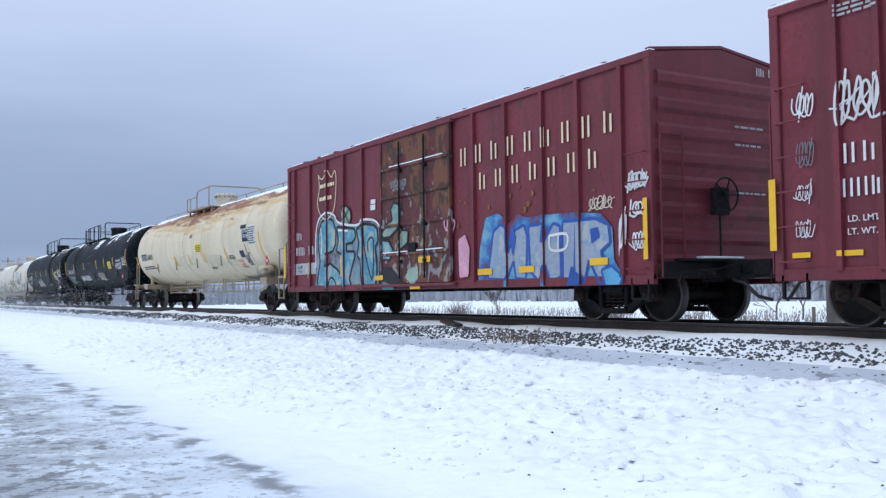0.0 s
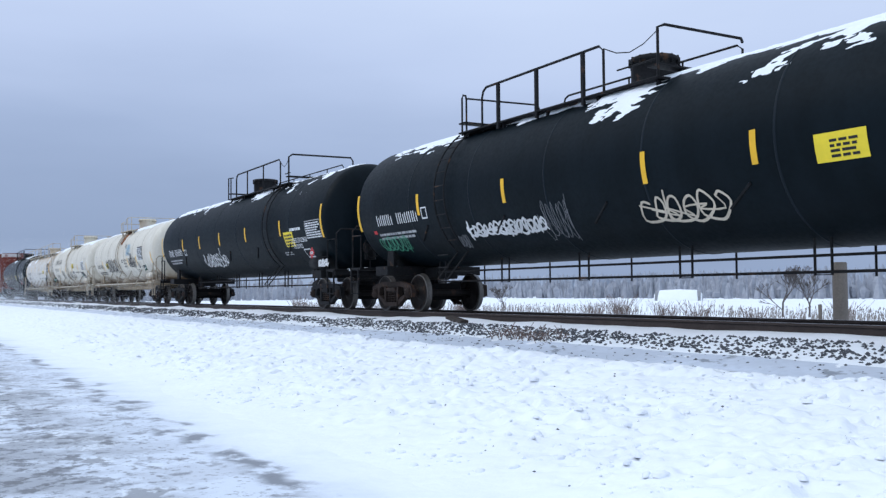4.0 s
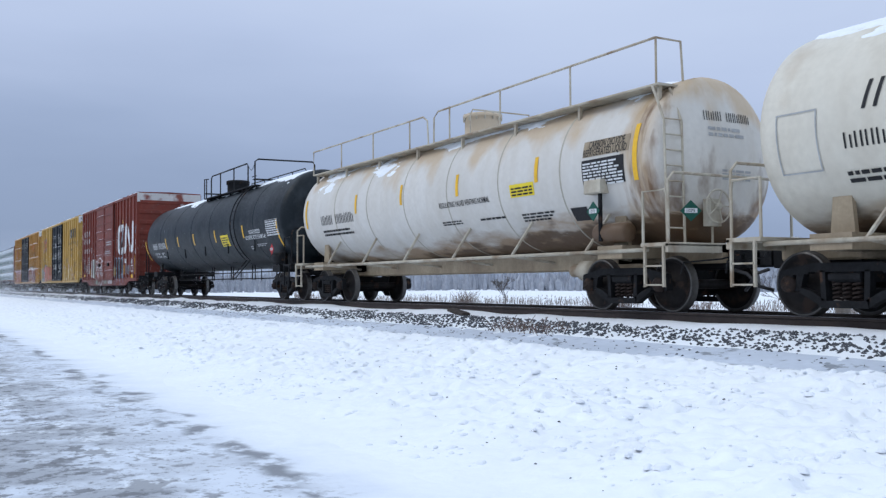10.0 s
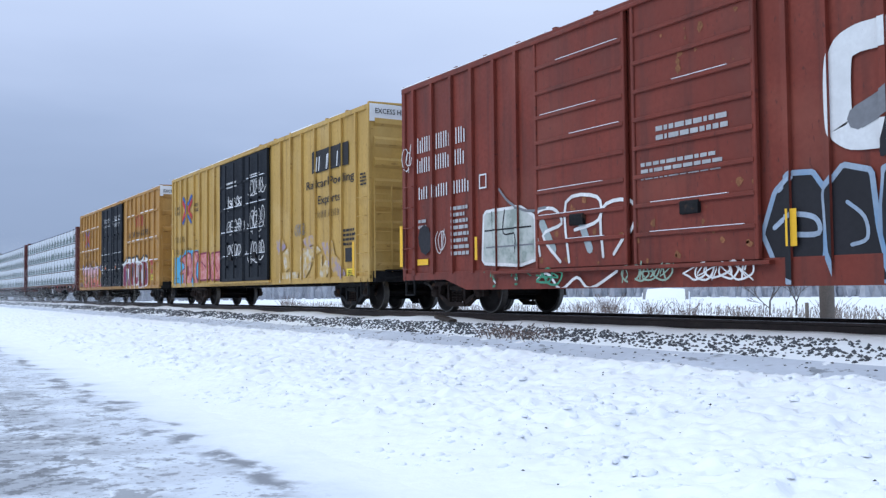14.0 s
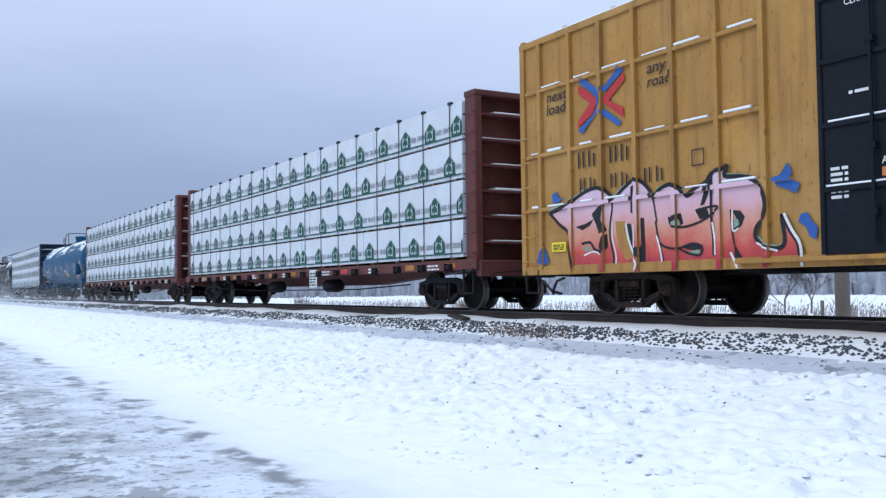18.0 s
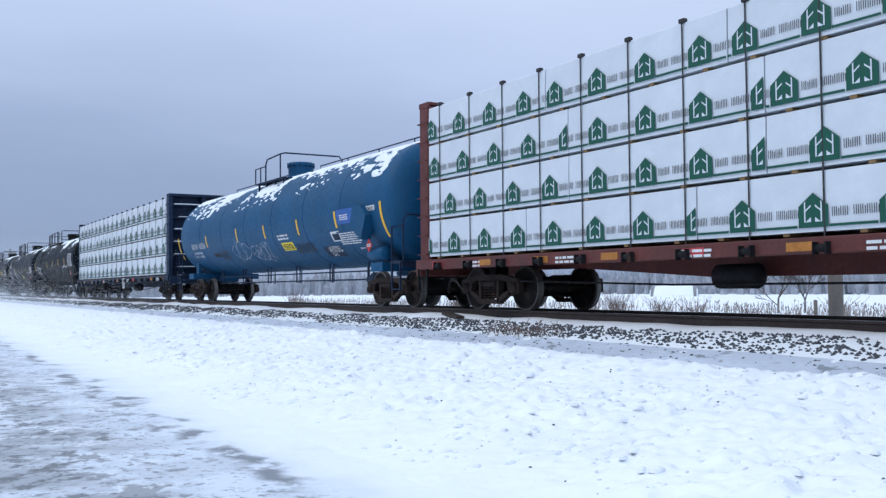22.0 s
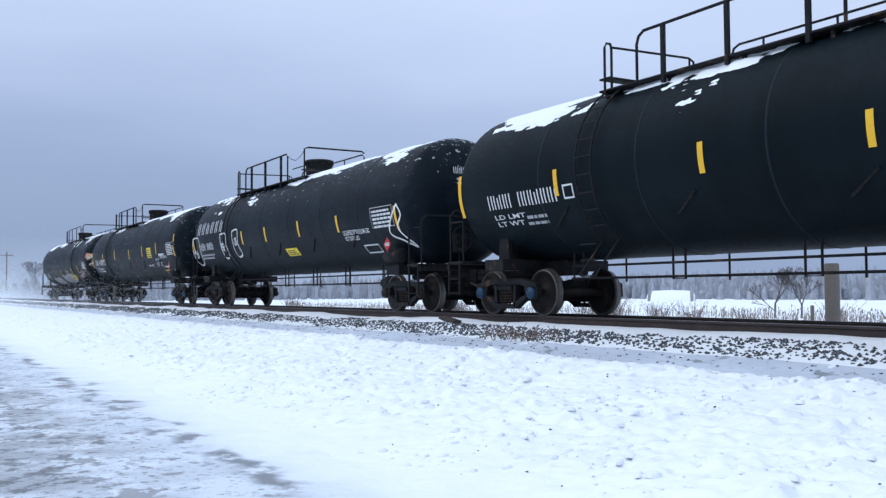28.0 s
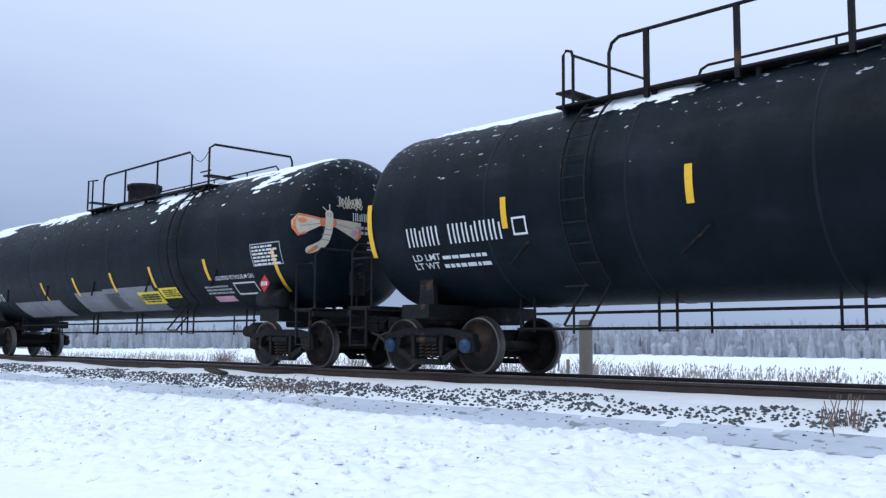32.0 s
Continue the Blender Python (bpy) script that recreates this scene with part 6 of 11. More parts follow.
def piece_silver(c, s):
    """Silver sprayed letters with bright blue shadows on the maroon boxcar."""
    blot(c, s, [(2.68, 0.69), (2.74, 1.41), (2.96, 2.01), (3.41, 2.07), (3.79, 1.84), (4.07, 2.01), (4.34, 1.91), (4.95, 1.92), (5.69, 1.90), (6.46, 1.82), (6.74, 1.57), (6.77, 1.03), (7.04, 0.70), (6.93, 0.53), (6.40, 0.60), (4.66, 0.58)], BLUEMIX, 0.006, "graffiti_glow", "sprayed cloud of colour behind graffiti")
    letter(c, s, [(3.02, 0.80), (3.24, 1.72), (3.48, 1.84), (3.71, 1.78), (3.73, 1.26), (3.97, 1.70), (4.27, 1.78), (4.37, 1.55), (4.31, 0.77), (3.99, 0.78), (3.92, 1.12), (3.68, 0.76)], SILVERMIX, PAINTS["blue"], 0.06, 0.009)
    letter(c, s, [(4.41, 1.75), (4.90, 1.76), (4.85, 1.41), (5.17, 1.75), (5.36, 1.69), (5.37, 0.79), (5.07, 0.69), (4.91, 1.02), (4.70, 0.72), (4.46, 0.91)], SILVERMIX, PAINTS["blue"], 0.06, 0.012)
    letter(c, s, [(5.43, 1.76), (5.81, 1.75), (5.82, 1.27), (6.00, 1.16), (5.96, 0.68), (5.43, 0.64)], SILVERMIX, PAINTS["blue"], 0.06, 0.015)
    letter(c, s, [(5.81, 1.75), (6.32, 1.75), (6.66, 1.62), (6.70, 1.32), (6.45, 1.18), (6.77, 0.67), (6.43, 0.63), (6.15, 1.06), (6.02, 0.68), (5.74, 0.68)], SILVERMIX, PAINTS["blue"], 0.06, 0.018)
    letter(c, s, [(6.47, 0.88), (6.72, 0.94), (7.04, 0.73), (6.93, 0.55), (6.57, 0.56)], PAINTS["sky"], PAINTS["blue"], 0.05, 0.021)
    blot(c, s, [(3.78, 1.53), (3.90, 1.79), (4.02, 1.57), (3.92, 1.20)], PAINTS["blue"], 0.021, "graffiti_shadow", "deep blue sprayed shadow")
    blot(c, s, [(6.19, 1.58), (6.40, 1.60), (6.45, 1.42), (6.22, 1.32)], PAINTS["blue"], 0.021, "graffiti_shadow", "deep blue sprayed shadow")
    blot(c, s, [(5.66, 0.98), (6.02, 0.77), (5.80, 0.60), (5.52, 0.61)], PAINTS["blue"], 0.021, "graffiti_shadow", "deep blue sprayed shadow")
    stroke(c, s, [(5.06, 1.53), (5.55, 1.53), (5.51, 1.28), (5.09, 1.28), (5.06, 1.53)], PAINTS["white"], 0.050, 0.022)
    stroke(c, s, [(5.32, 1.53), (5.30, 1.28)], PAINTS["white"], 0.040, 0.022)
    blot(c, s, [(1.92, 1.63), (2.19, 1.73), (2.36, 1.43), (2.30, 0.86), (1.95, 0.84)], PAINTS["rose"], 0.008, "graffiti_glow", "thin rosy sprayed figure")


def piece_black(c, s):
    """Black sprayed letters in silver outline across the red oxide boxcar."""
    letter(c, s, [(2.38, 0.94), (2.25, 1.21), (2.47, 1.76), (2.74, 1.98), (3.07, 1.96), (3.25, 1.71), (3.23, 0.93), (3.16, 0.62), (2.84, 0.49), (2.51, 0.62)], PAINTS["black"], PAINTS["silver"], 0.075, 0.007)
    letter(c, s, [(3.26, 0.92), (3.22, 1.71), (3.51, 2.00), (3.90, 1.89), (3.97, 1.21), (4.07, 0.76), (4.18, 0.54), (3.59, 0.47), (3.38, 0.62)], PAINTS["black"], PAINTS["silver"], 0.075, 0.010)
    letter(c, s, [(3.99, 1.21), (4.07, 1.88), (4.44, 1.99), (4.71, 1.75), (4.64, 1.18), (4.53, 0.95), (5.00, 0.87), (4.79, 0.60), (4.29, 0.50), (4.10, 0.76)], PAINTS["black"], PAINTS["silver"], 0.075, 0.013)
    stroke(c, s, [(2.46, 1.28), (2.73, 1.43), (3.09, 1.37), (3.14, 1.17), (2.79, 1.17)], PAINTS["silver"], 0.070, 0.016)
    stroke(c, s, [(3.56, 1.53), (3.79, 1.33), (3.82, 1.07), (3.61, 1.00)], PAINTS["silver"], 0.050, 0.016)
    stroke(c, s, [(4.13, 0.91), (4.36, 1.12), (4.53, 1.04)], PAINTS["silver"], 0.060, 0.016)
    stroke(c, s, [(2.54, 1.76), (2.74, 1.92)], PAINTS["silver"], 0.050, 0.016)


def piece_pale(c, s):
    """Pale sprayed block letters, half worn off, with a zigzag along the sill."""
    letter(c, s, [(-4.55, 2.03), (-3.32, 2.04), (-2.88, 1.83), (-2.85, 1.03), (-3.34, 0.94), (-4.62, 1.01)], PALEMIX, PAINTS["white"], 0.06, 0.007)
    stroke(c, s, [(-4.26, 2.01), (-4.22, 1.02)], PAINTS["black"], 0.030, 0.012)
    stroke(c, s, [(-3.83, 2.01), (-3.88, 1.57), (-3.44, 1.52), (-3.50, 1.00)], PAINTS["black"], 0.030, 0.012)
    stroke(c, s, [(-4.51, 1.65), (-2.99, 1.65)], PAINTS["black"], 0.030, 0.013)
    stroke(c, s, [(-4.46, 1.32), (-2.93, 1.32)], PAINTS["grey"], 0.030, 0.013)
    stroke(c, s, [(-2.63, 1.10), (-2.75, 1.82), (-2.24, 1.91), (-2.00, 1.63), (-2.54, 1.45), (-2.05, 0.97)], PAINTS["white"], 0.060, 0.010)
    stroke(c, s, [(-1.81, 0.96), (-1.87, 1.99), (-1.05, 2.01), (-1.02, 1.63), (-1.64, 1.50)], PAINTS["white"], 0.060, 0.011)
    stroke(c, s, [(-0.92, 1.02), (-0.94, 1.79), (-0.36, 1.90), (-0.22, 1.58), (-0.66, 1.05)], PAINTS["white"], 0.060, 0.012)
    stroke(c, s, [(-4.01, 2.43), (-3.66, 2.14), (-3.10, 1.94), (-2.45, 1.95)], PAINTS["grey"], 0.050, 0.010)
    stroke(c, s, [(-2.56, 1.66), (-2.25, 1.19)], PAINTS["pale"], 0.180, 0.008)
    stroke(c, s, [(-1.54, 1.75), (-1.26, 1.16)], PAINTS["pale"], 0.160, 0.008)
    stroke(c, s, [(-4.28, 0.77), (-3.85, 0.51), (-3.39, 0.71), (-3.05, 0.49), (-2.47, 0.78), (-2.06, 0.49), (-1.61, 0.69), (-1.27, 0.50), (-0.60, 0.77)], PAINTS["white"], 0.050, 0.008)


def piece_pink(c, s):
    """Pink spotted sprayed letters in crimson outline on bright blue."""
    blot(c, s, [(-8.57, 1.85), (-8.34, 1.92), (-8.01, 1.91), (-7.76, 2.05), (-7.40, 1.95), (-7.06, 2.16), (-6.57, 2.14), (-6.07, 2.12), (-5.69, 2.11), (-5.34, 2.11), (-5.39, 0.68), (-6.52, 0.68), (-7.68, 0.76), (-8.84, 0.79), (-8.60, 1.06)], SKYMIX, 0.006, "graffiti_glow", "sprayed cloud of colour behind graffiti")
    letter(c, s, [(-7.71, 1.80), (-7.12, 1.98), (-7.11, 1.71), (-7.04, 1.53), (-7.14, 0.86), (-7.34, 0.82), (-7.28, 1.26), (-7.80, 1.21), (-7.31, 1.42), (-7.13, 1.44), (-7.19, 1.62)], PINKMIX, PAINTS["crimson"], 0.06, 0.009)
    letter(c, s, [(-7.05, 1.53), (-7.01, 1.88), (-6.68, 2.05), (-6.27, 1.98), (-6.16, 1.62), (-6.17, 1.12), (-6.31, 0.79), (-6.52, 0.68), (-7.10, 0.75)], PINKMIX, PAINTS["crimson"], 0.06, 0.012)
    blot(c, s, [(-6.80, 1.54), (-6.59, 1.53), (-6.59, 1.17), (-6.77, 1.15)], PAINTS["crimson"], 0.016, "graffiti_shadow", "crimson sprayed gap")
    letter(c, s, [(-5.97, 1.61), (-5.88, 2.01), (-5.60, 2.06), (-5.34, 2.03), (-5.36, 1.71), (-5.56, 1.57), (-5.61, 1.17), (-5.38, 0.92), (-5.39, 0.67), (-5.74, 0.67), (-5.82, 1.02), (-5.98, 1.28)], PINKMIX, PAINTS["crimson"], 0.06, 0.015)
    letter(c, s, [(-5.15, 1.94), (-4.01, 1.96), (-3.91, 0.97), (-5.15, 0.96)], PINKMIX, PAINTS["crimson"], 0.06, 0.009)
    letter(c, s, [(-3.76, 1.91), (-2.65, 1.93), (-2.61, 0.95), (-3.76, 0.95)], PINKMIX, PAINTS["crimson"], 0.06, 0.012)
    stroke(c, s, [(-4.99, 1.66), (-4.21, 1.37)], PAINTS["crimson"], 0.050, 0.016)
    stroke(c, s, [(-3.46, 1.69), (-2.99, 1.25)], PAINTS["crimson"], 0.050, 0.016)


def piece_faded(c, s):
    """Washed-out white and violet sprayed shapes on the yellow boxcar."""
    blot(c, s, [(4.82, 1.71), (5.78, 1.75), (6.08, 1.59), (5.49, 1.46), (5.33, 1.16), (4.80, 0.77), (4.56, 1.09)], FADEWHITE, 0.008, "graffiti_fill", "washed-out white sprayed shape")
    blot(c, s, [(3.24, 1.63), (3.70, 1.79), (3.78, 1.21), (3.41, 1.04)], FADEWHITE, 0.008, "graffiti_fill", "washed-out white sprayed shape")
    blot(c, s, [(5.91, 0.98), (6.37, 1.35), (6.79, 1.26), (6.24, 0.77)], FADEWHITE, 0.008, "graffiti_fill", "washed-out white sprayed shape")
    blot(c, s, [(6.08, 1.83), (6.80, 1.84), (6.94, 1.47), (7.23, 1.30), (7.60, 0.95), (7.53, 0.74), (6.79, 1.04), (6.37, 1.41)], FADEVIOLET, 0.010, "graffiti_fill", "washed-out violet sprayed shape")
    blot(c, s, [(2.67, 2.04), (3.24, 2.06), (3.52, 1.80), (2.86, 1.58)], FADEVIOLET, 0.010, "graffiti_fill", "washed-out violet sprayed shape")
    blot(c, s, [(4.74, 1.97), (5.47, 2.07), (5.65, 1.83), (5.07, 1.70)], FADEVIOLET, 0.011, "graffiti_fill", "washed-out violet sprayed shape")
    blot(c, s, [(3.04, 1.07), (4.47, 1.07), (4.30, 0.76), (3.07, 0.75)], FADEWHITE, 0.009, "graffiti_fill", "washed-out white sprayed shape")
    stroke(c, s, [(4.74, 1.69), (5.46, 1.69), (5.69, 1.45), (5.06, 1.17), (4.80, 0.79)], FADEVIOLET, 0.050, 0.013)
    stroke(c, s, [(6.07, 1.44), (6.06, 0.77)], FADEWHITE, 0.120, 0.012)


def crossed_arrows(c, s, x, z, w, h):
    """A mark of four bent arrows meeting point to point, blue outside and red inside."""
    for paint, pts in (
            (INKBLUE, [(0.04, 0.91), (0.12, 0.99), (0.37, 0.78), (0.49, 0.65), (0.51, 0.53), (0.48, 0.42), (0.40, 0.30), (0.09, 0.01), (0.00, 0.09), (0.33, 0.29), (0.41, 0.41), (0.41, 0.58), (0.30, 0.69)]),
            (INKRED, [(0.02, 0.86), (0.07, 0.85), (0.41, 0.57), (0.41, 0.48), (0.34, 0.33), (0.00, 0.12), (0.01, 0.25), (0.27, 0.51), (0.02, 0.72)]),
            (INKBLUE, [(0.50, 0.74), (0.59, 0.74), (0.89, 1.00), (0.98, 0.91), (0.60, 0.63), (0.50, 0.66)]),
            (INKRED, [(0.99, 0.86), (1.00, 0.74), (0.67, 0.47), (0.96, 0.29), (0.97, 0.12), (0.58, 0.44), (0.54, 0.53), (0.61, 0.60)]),
            (INKBLUE, [(0.50, 0.35), (0.59, 0.34), (0.93, 0.06), (0.86, 0.00), (0.51, 0.27)])):
        tris = geometry.tessellate_polygon([[Vector((u, v, 0)) for u, v in pts]])
        mark(c, "brand_emblem", s, [[(x + w * pts[i][0], z + h * pts[i][1]) for i in t] for t in tris], paint, "blue and red crossed-arrow emblem", 0.010)


def piece_gradient(c, s):
    """Letters sprayed from pink down to red, outlined in black and edged white."""
    blot(c, s, [(-8.40, 1.89), (-7.95, 1.98), (-7.39, 2.18), (-7.01, 2.21), (-6.75, 2.07), (-6.67, 1.98), (-6.41, 2.14), (-6.11, 2.25), (-5.84, 2.10), (-5.71, 1.93), (-5.58, 2.04), (-5.33, 2.09), (-5.05, 1.99), (-4.94, 1.88), (-4.76, 1.96), (-4.56, 2.05), (-4.44, 2.15), (-4.26, 2.20), (-4.14, 2.23), (-4.20, 2.10), (-3.90, 2.06), (-3.65, 1.99), (-3.51, 1.84), (-3.45, 1.64), (-3.50, 1.46), (-3.64, 1.33), (-3.66, 1.19), (-3.53, 1.07), (-3.31, 1.02), (-3.17, 1.10), (-3.21, 1.47), (-3.08, 1.25), (-2.96, 1.08), (-2.93, 0.85), (-2.90, 0.61), (-4.94, 0.61), (-6.18, 0.65), (-6.59, 0.73), (-7.69, 0.75), (-7.81, 1.17), (-7.89, 1.53), (-8.17, 1.65)], PAINTS["mint"], 0.0060, "graffiti_glow", "pale green sprayed edge round graffiti")
    blot(c, s, [(-8.37, 1.83), (-7.91, 1.93), (-7.36, 2.13), (-6.98, 2.16), (-6.72, 2.02), (-6.64, 1.93), (-6.38, 2.09), (-6.08, 2.21), (-5.81, 2.05), (-5.69, 1.88), (-5.56, 1.99), (-5.31, 2.05), (-5.07, 1.95), (-4.96, 1.84), (-4.78, 1.92), (-4.58, 2.01), (-4.47, 2.12), (-4.28, 2.16), (-4.16, 2.20), (-4.22, 2.06), (-3.92, 2.02), (-3.67, 1.95), (-3.53, 1.80), (-3.47, 1.60), (-3.52, 1.42), (-3.66, 1.29), (-3.68, 1.15), (-3.55, 1.03), (-3.33, 0.98), (-3.19, 1.07), (-3.23, 1.43), (-3.10, 1.21), (-2.98, 1.04), (-2.95, 0.82), (-2.90, 0.61), (-4.94, 0.61), (-6.18, 0.65), (-6.59, 0.73), (-7.69, 0.75), (-7.81, 1.17), (-7.89, 1.53), (-8.17, 1.65)], SUNSETMIX, 0.0090, "graffiti_fill", "pink to red sprayed letters")
    blot(c, s, [(-6.59, 1.57), (-6.34, 1.55), (-6.27, 1.29), (-6.14, 0.97), (-6.34, 0.91), (-6.49, 1.12), (-6.57, 1.35)], OCHRE, 0.0105, "graffiti_gap", "bare ochre gap between the letters")
    blot(c, s, [(-6.09, 1.03), (-5.96, 1.08), (-5.90, 0.66), (-6.07, 0.67), (-6.02, 0.83)], OCHRE, 0.0105, "graffiti_gap", "bare ochre gap between the letters")
    blot(c, s, [(-7.20, 1.73), (-7.02, 1.85), (-6.86, 1.87), (-6.91, 1.61), (-6.80, 1.43), (-7.00, 1.37), (-7.09, 1.56)], PAINTS["black"], 0.0115, "graffiti_shadow", "black sprayed shadow inside a letter")
    blot(c, s, [(-6.91, 1.34), (-6.80, 1.38), (-6.78, 1.15), (-6.92, 1.08), (-6.98, 1.16)], PAINTS["black"], 0.0115, "graffiti_shadow", "black sprayed shadow inside a letter")
    blot(c, s, [(-7.64, 1.54), (-7.36, 1.58), (-7.14, 1.65), (-7.24, 1.54), (-7.45, 1.47)], PAINTS["black"], 0.0115, "graffiti_shadow", "black sprayed shadow inside a letter")
    blot(c, s, [(-6.21, 2.11), (-6.08, 2.12), (-6.15, 1.65), (-6.22, 1.69)], PAINTS["black"], 0.0115, "graffiti_shadow", "black sprayed shadow inside a letter")
    blot(c, s, [(-6.32, 1.51), (-6.21, 1.51), (-6.14, 1.12), (-5.98, 1.13), (-5.99, 1.58), (-5.90, 1.58), (-5.88, 1.09), (-5.89, 0.65), (-5.98, 0.65), (-6.03, 0.96), (-6.20, 1.00), (-6.27, 1.29)], PAINTS["black"], 0.0115, "graffiti_shadow", "black sprayed shadow inside a letter")
    blot(c, s, [(-4.58, 1.98), (-4.49, 2.05), (-4.54, 1.81), (-4.62, 1.68), (-4.70, 1.67)], PAINTS["black"], 0.0115, "graffiti_shadow", "black sprayed shadow inside a letter")
    blot(c, s, [(-5.36, 1.54), (-5.10, 1.60), (-5.04, 1.43), (-5.20, 1.38), (-5.34, 1.43)], PAINTS["black"], 0.0115, "graffiti_shadow", "black sprayed shadow inside a letter")
    blot(c, s, [(-4.81, 1.62), (-4.57, 1.63), (-4.51, 1.49), (-4.71, 1.47)], PAINTS["black"], 0.0115, "graffiti_shadow", "black sprayed shadow inside a letter")
    blot(c, s, [(-4.09, 1.56), (-3.94, 1.54), (-3.86, 1.45), (-3.93, 1.32), (-4.08, 1.26), (-3.99, 1.39)], PAINTS["black"], 0.0115, "graffiti_shadow", "black sprayed shadow inside a letter")
    blot(c, s, [(-4.07, 1.09), (-4.01, 1.01), (-3.88, 0.82), (-3.89, 0.63), (-3.96, 0.61), (-3.98, 0.74), (-4.06, 0.85)], PAINTS["black"], 0.0115, "graffiti_shadow", "black sprayed shadow inside a letter")
    blot(c, s, [(-5.10, 1.07), (-4.85, 1.13), (-4.66, 1.09), (-4.72, 1.01), (-4.93, 1.03)], PAINTS["black"], 0.0115, "graffiti_shadow", "black sprayed shadow inside a letter")
    blot(c, s, [(-5.30, 1.45), (-5.15, 1.51), (-5.11, 1.42), (-5.22, 1.39)], PAINTS["mint"], 0.0120, "graffiti_gap", "pale green sprayed gap")
    blot(c, s, [(-4.97, 1.00), (-4.74, 1.03), (-4.72, 0.96), (-4.88, 0.95)], PAINTS["mint"], 0.0120, "graffiti_gap", "pale green sprayed gap")
    blot(c, s, [(-4.07, 1.43), (-3.98, 1.42), (-3.97, 1.34), (-4.07, 1.30)], PAINTS["mint"], 0.0120, "graffiti_gap", "pale green sprayed gap")
    blot(c, s, [(-7.43, 1.18), (-7.28, 1.19), (-7.22, 1.11), (-7.37, 1.10)], PAINTS["mint"], 0.0120, "graffiti_gap", "pale green sprayed gap")
    blot(c, s, [(-3.98, 0.68), (-3.90, 0.74), (-3.88, 0.63)], PAINTS["mint"], 0.0120, "graffiti_gap", "pale green sprayed gap")
    stroke(c, s, [(-8.37, 1.83), (-7.91, 1.93), (-7.36, 2.13), (-6.98, 2.16), (-6.72, 2.02), (-6.64, 1.93), (-6.38, 2.09), (-6.08, 2.21), (-5.81, 2.05), (-5.69, 1.88), (-5.56, 1.99), (-5.31, 2.05), (-5.07, 1.95), (-4.96, 1.84), (-4.78, 1.92), (-4.58, 2.01), (-4.47, 2.12), (-4.28, 2.16), (-4.16, 2.20), (-4.22, 2.06), (-3.92, 2.02), (-3.67, 1.95), (-3.53, 1.80), (-3.47, 1.60), (-3.52, 1.42), (-3.66, 1.29), (-3.68, 1.15), (-3.55, 1.03), (-3.33, 0.98), (-3.19, 1.07), (-3.23, 1.43), (-3.10, 1.21), (-2.98, 1.04), (-2.95, 0.82)], PAINTS["black"], 0.065, 0.0126)
    stroke(c, s, [(-7.69, 0.75), (-7.78, 1.12), (-7.86, 1.46), (-8.09, 1.61), (-8.37, 1.83)], PAINTS["black"], 0.060, 0.0132)
    stroke(c, s, [(-6.72, 2.01), (-6.66, 1.82), (-6.71, 1.58), (-6.73, 1.32), (-6.64, 0.96), (-6.70, 0.73)], PAINTS["black"], 0.040, 0.0138)
    stroke(c, s, [(-6.66, 1.55), (-6.67, 1.31), (-6.58, 0.98), (-6.63, 0.71)], PAINTS["white"], 0.035, 0.0144)
    stroke(c, s, [(-7.46, 1.24), (-7.24, 1.25), (-7.13, 1.13), (-6.92, 1.08)], PAINTS["black"], 0.045, 0.0150)
    stroke(c, s, [(-7.40, 1.04), (-7.16, 1.09), (-6.95, 1.04)], PAINTS["white"], 0.030, 0.0156)
    stroke(c, s, [(-6.33, 1.51), (-6.27, 1.25), (-6.12, 0.94), (-6.07, 0.83), (-6.21, 0.65)], PAINTS["white"], 0.045, 0.0162)
    stroke(c, s, [(-6.10, 1.46), (-6.11, 1.12)], PAINTS["white"], 0.035, 0.0168)
    stroke(c, s, [(-5.64, 1.50), (-5.59, 1.25), (-5.51, 0.99), (-5.49, 0.81), (-5.59, 0.64)], PAINTS["black"], 0.035, 0.0174)
    stroke(c, s, [(-5.62, 1.27), (-5.54, 1.02), (-5.52, 0.81), (-5.62, 0.64)], PAINTS["white"], 0.035, 0.0180)
    stroke(c, s, [(-5.69, 1.88), (-5.61, 1.50)], PAINTS["black"], 0.030, 0.0186)
    stroke(c, s, [(-5.35, 1.54), (-5.29, 1.42), (-5.03, 1.38), (-4.69, 1.44), (-4.31, 1.61), (-4.48, 1.64), (-4.77, 1.61)], PAINTS["black"], 0.035, 0.0192)
    stroke(c, s, [(-5.55, 1.16), (-5.42, 1.09), (-5.16, 1.06), (-4.87, 1.12), (-4.68, 1.07), (-4.72, 0.95), (-4.95, 0.98), (-5.12, 1.05)], PAINTS["black"], 0.035, 0.0198)
    stroke(c, s, [(-4.47, 2.10), (-4.48, 1.52), (-4.45, 1.19), (-4.45, 0.95)], PAINTS["black"], 0.045, 0.0204)
    stroke(c, s, [(-4.46, 1.40), (-4.42, 1.15), (-4.42, 0.95)], PAINTS["white"], 0.035, 0.0210)
    stroke(c, s, [(-4.11, 1.56), (-4.09, 1.25), (-4.06, 1.08)], PAINTS["black"], 0.030, 0.0216)
    stroke(c, s, [(-4.08, 1.56), (-4.08, 1.27), (-3.98, 1.29)], PAINTS["white"], 0.028, 0.0222)
    stroke(c, s, [(-4.12, 0.95), (-4.04, 0.80), (-3.98, 0.61)], PAINTS["white"], 0.040, 0.0228)
    stroke(c, s, [(-3.18, 1.43), (-3.06, 1.21), (-2.94, 1.02), (-2.92, 0.74)], PAINTS["white"], 0.045, 0.0234)
    stroke(c, s, [(-3.65, 1.07), (-3.50, 1.00), (-3.31, 0.95)], PAINTS["white"], 0.030, 0.0240)
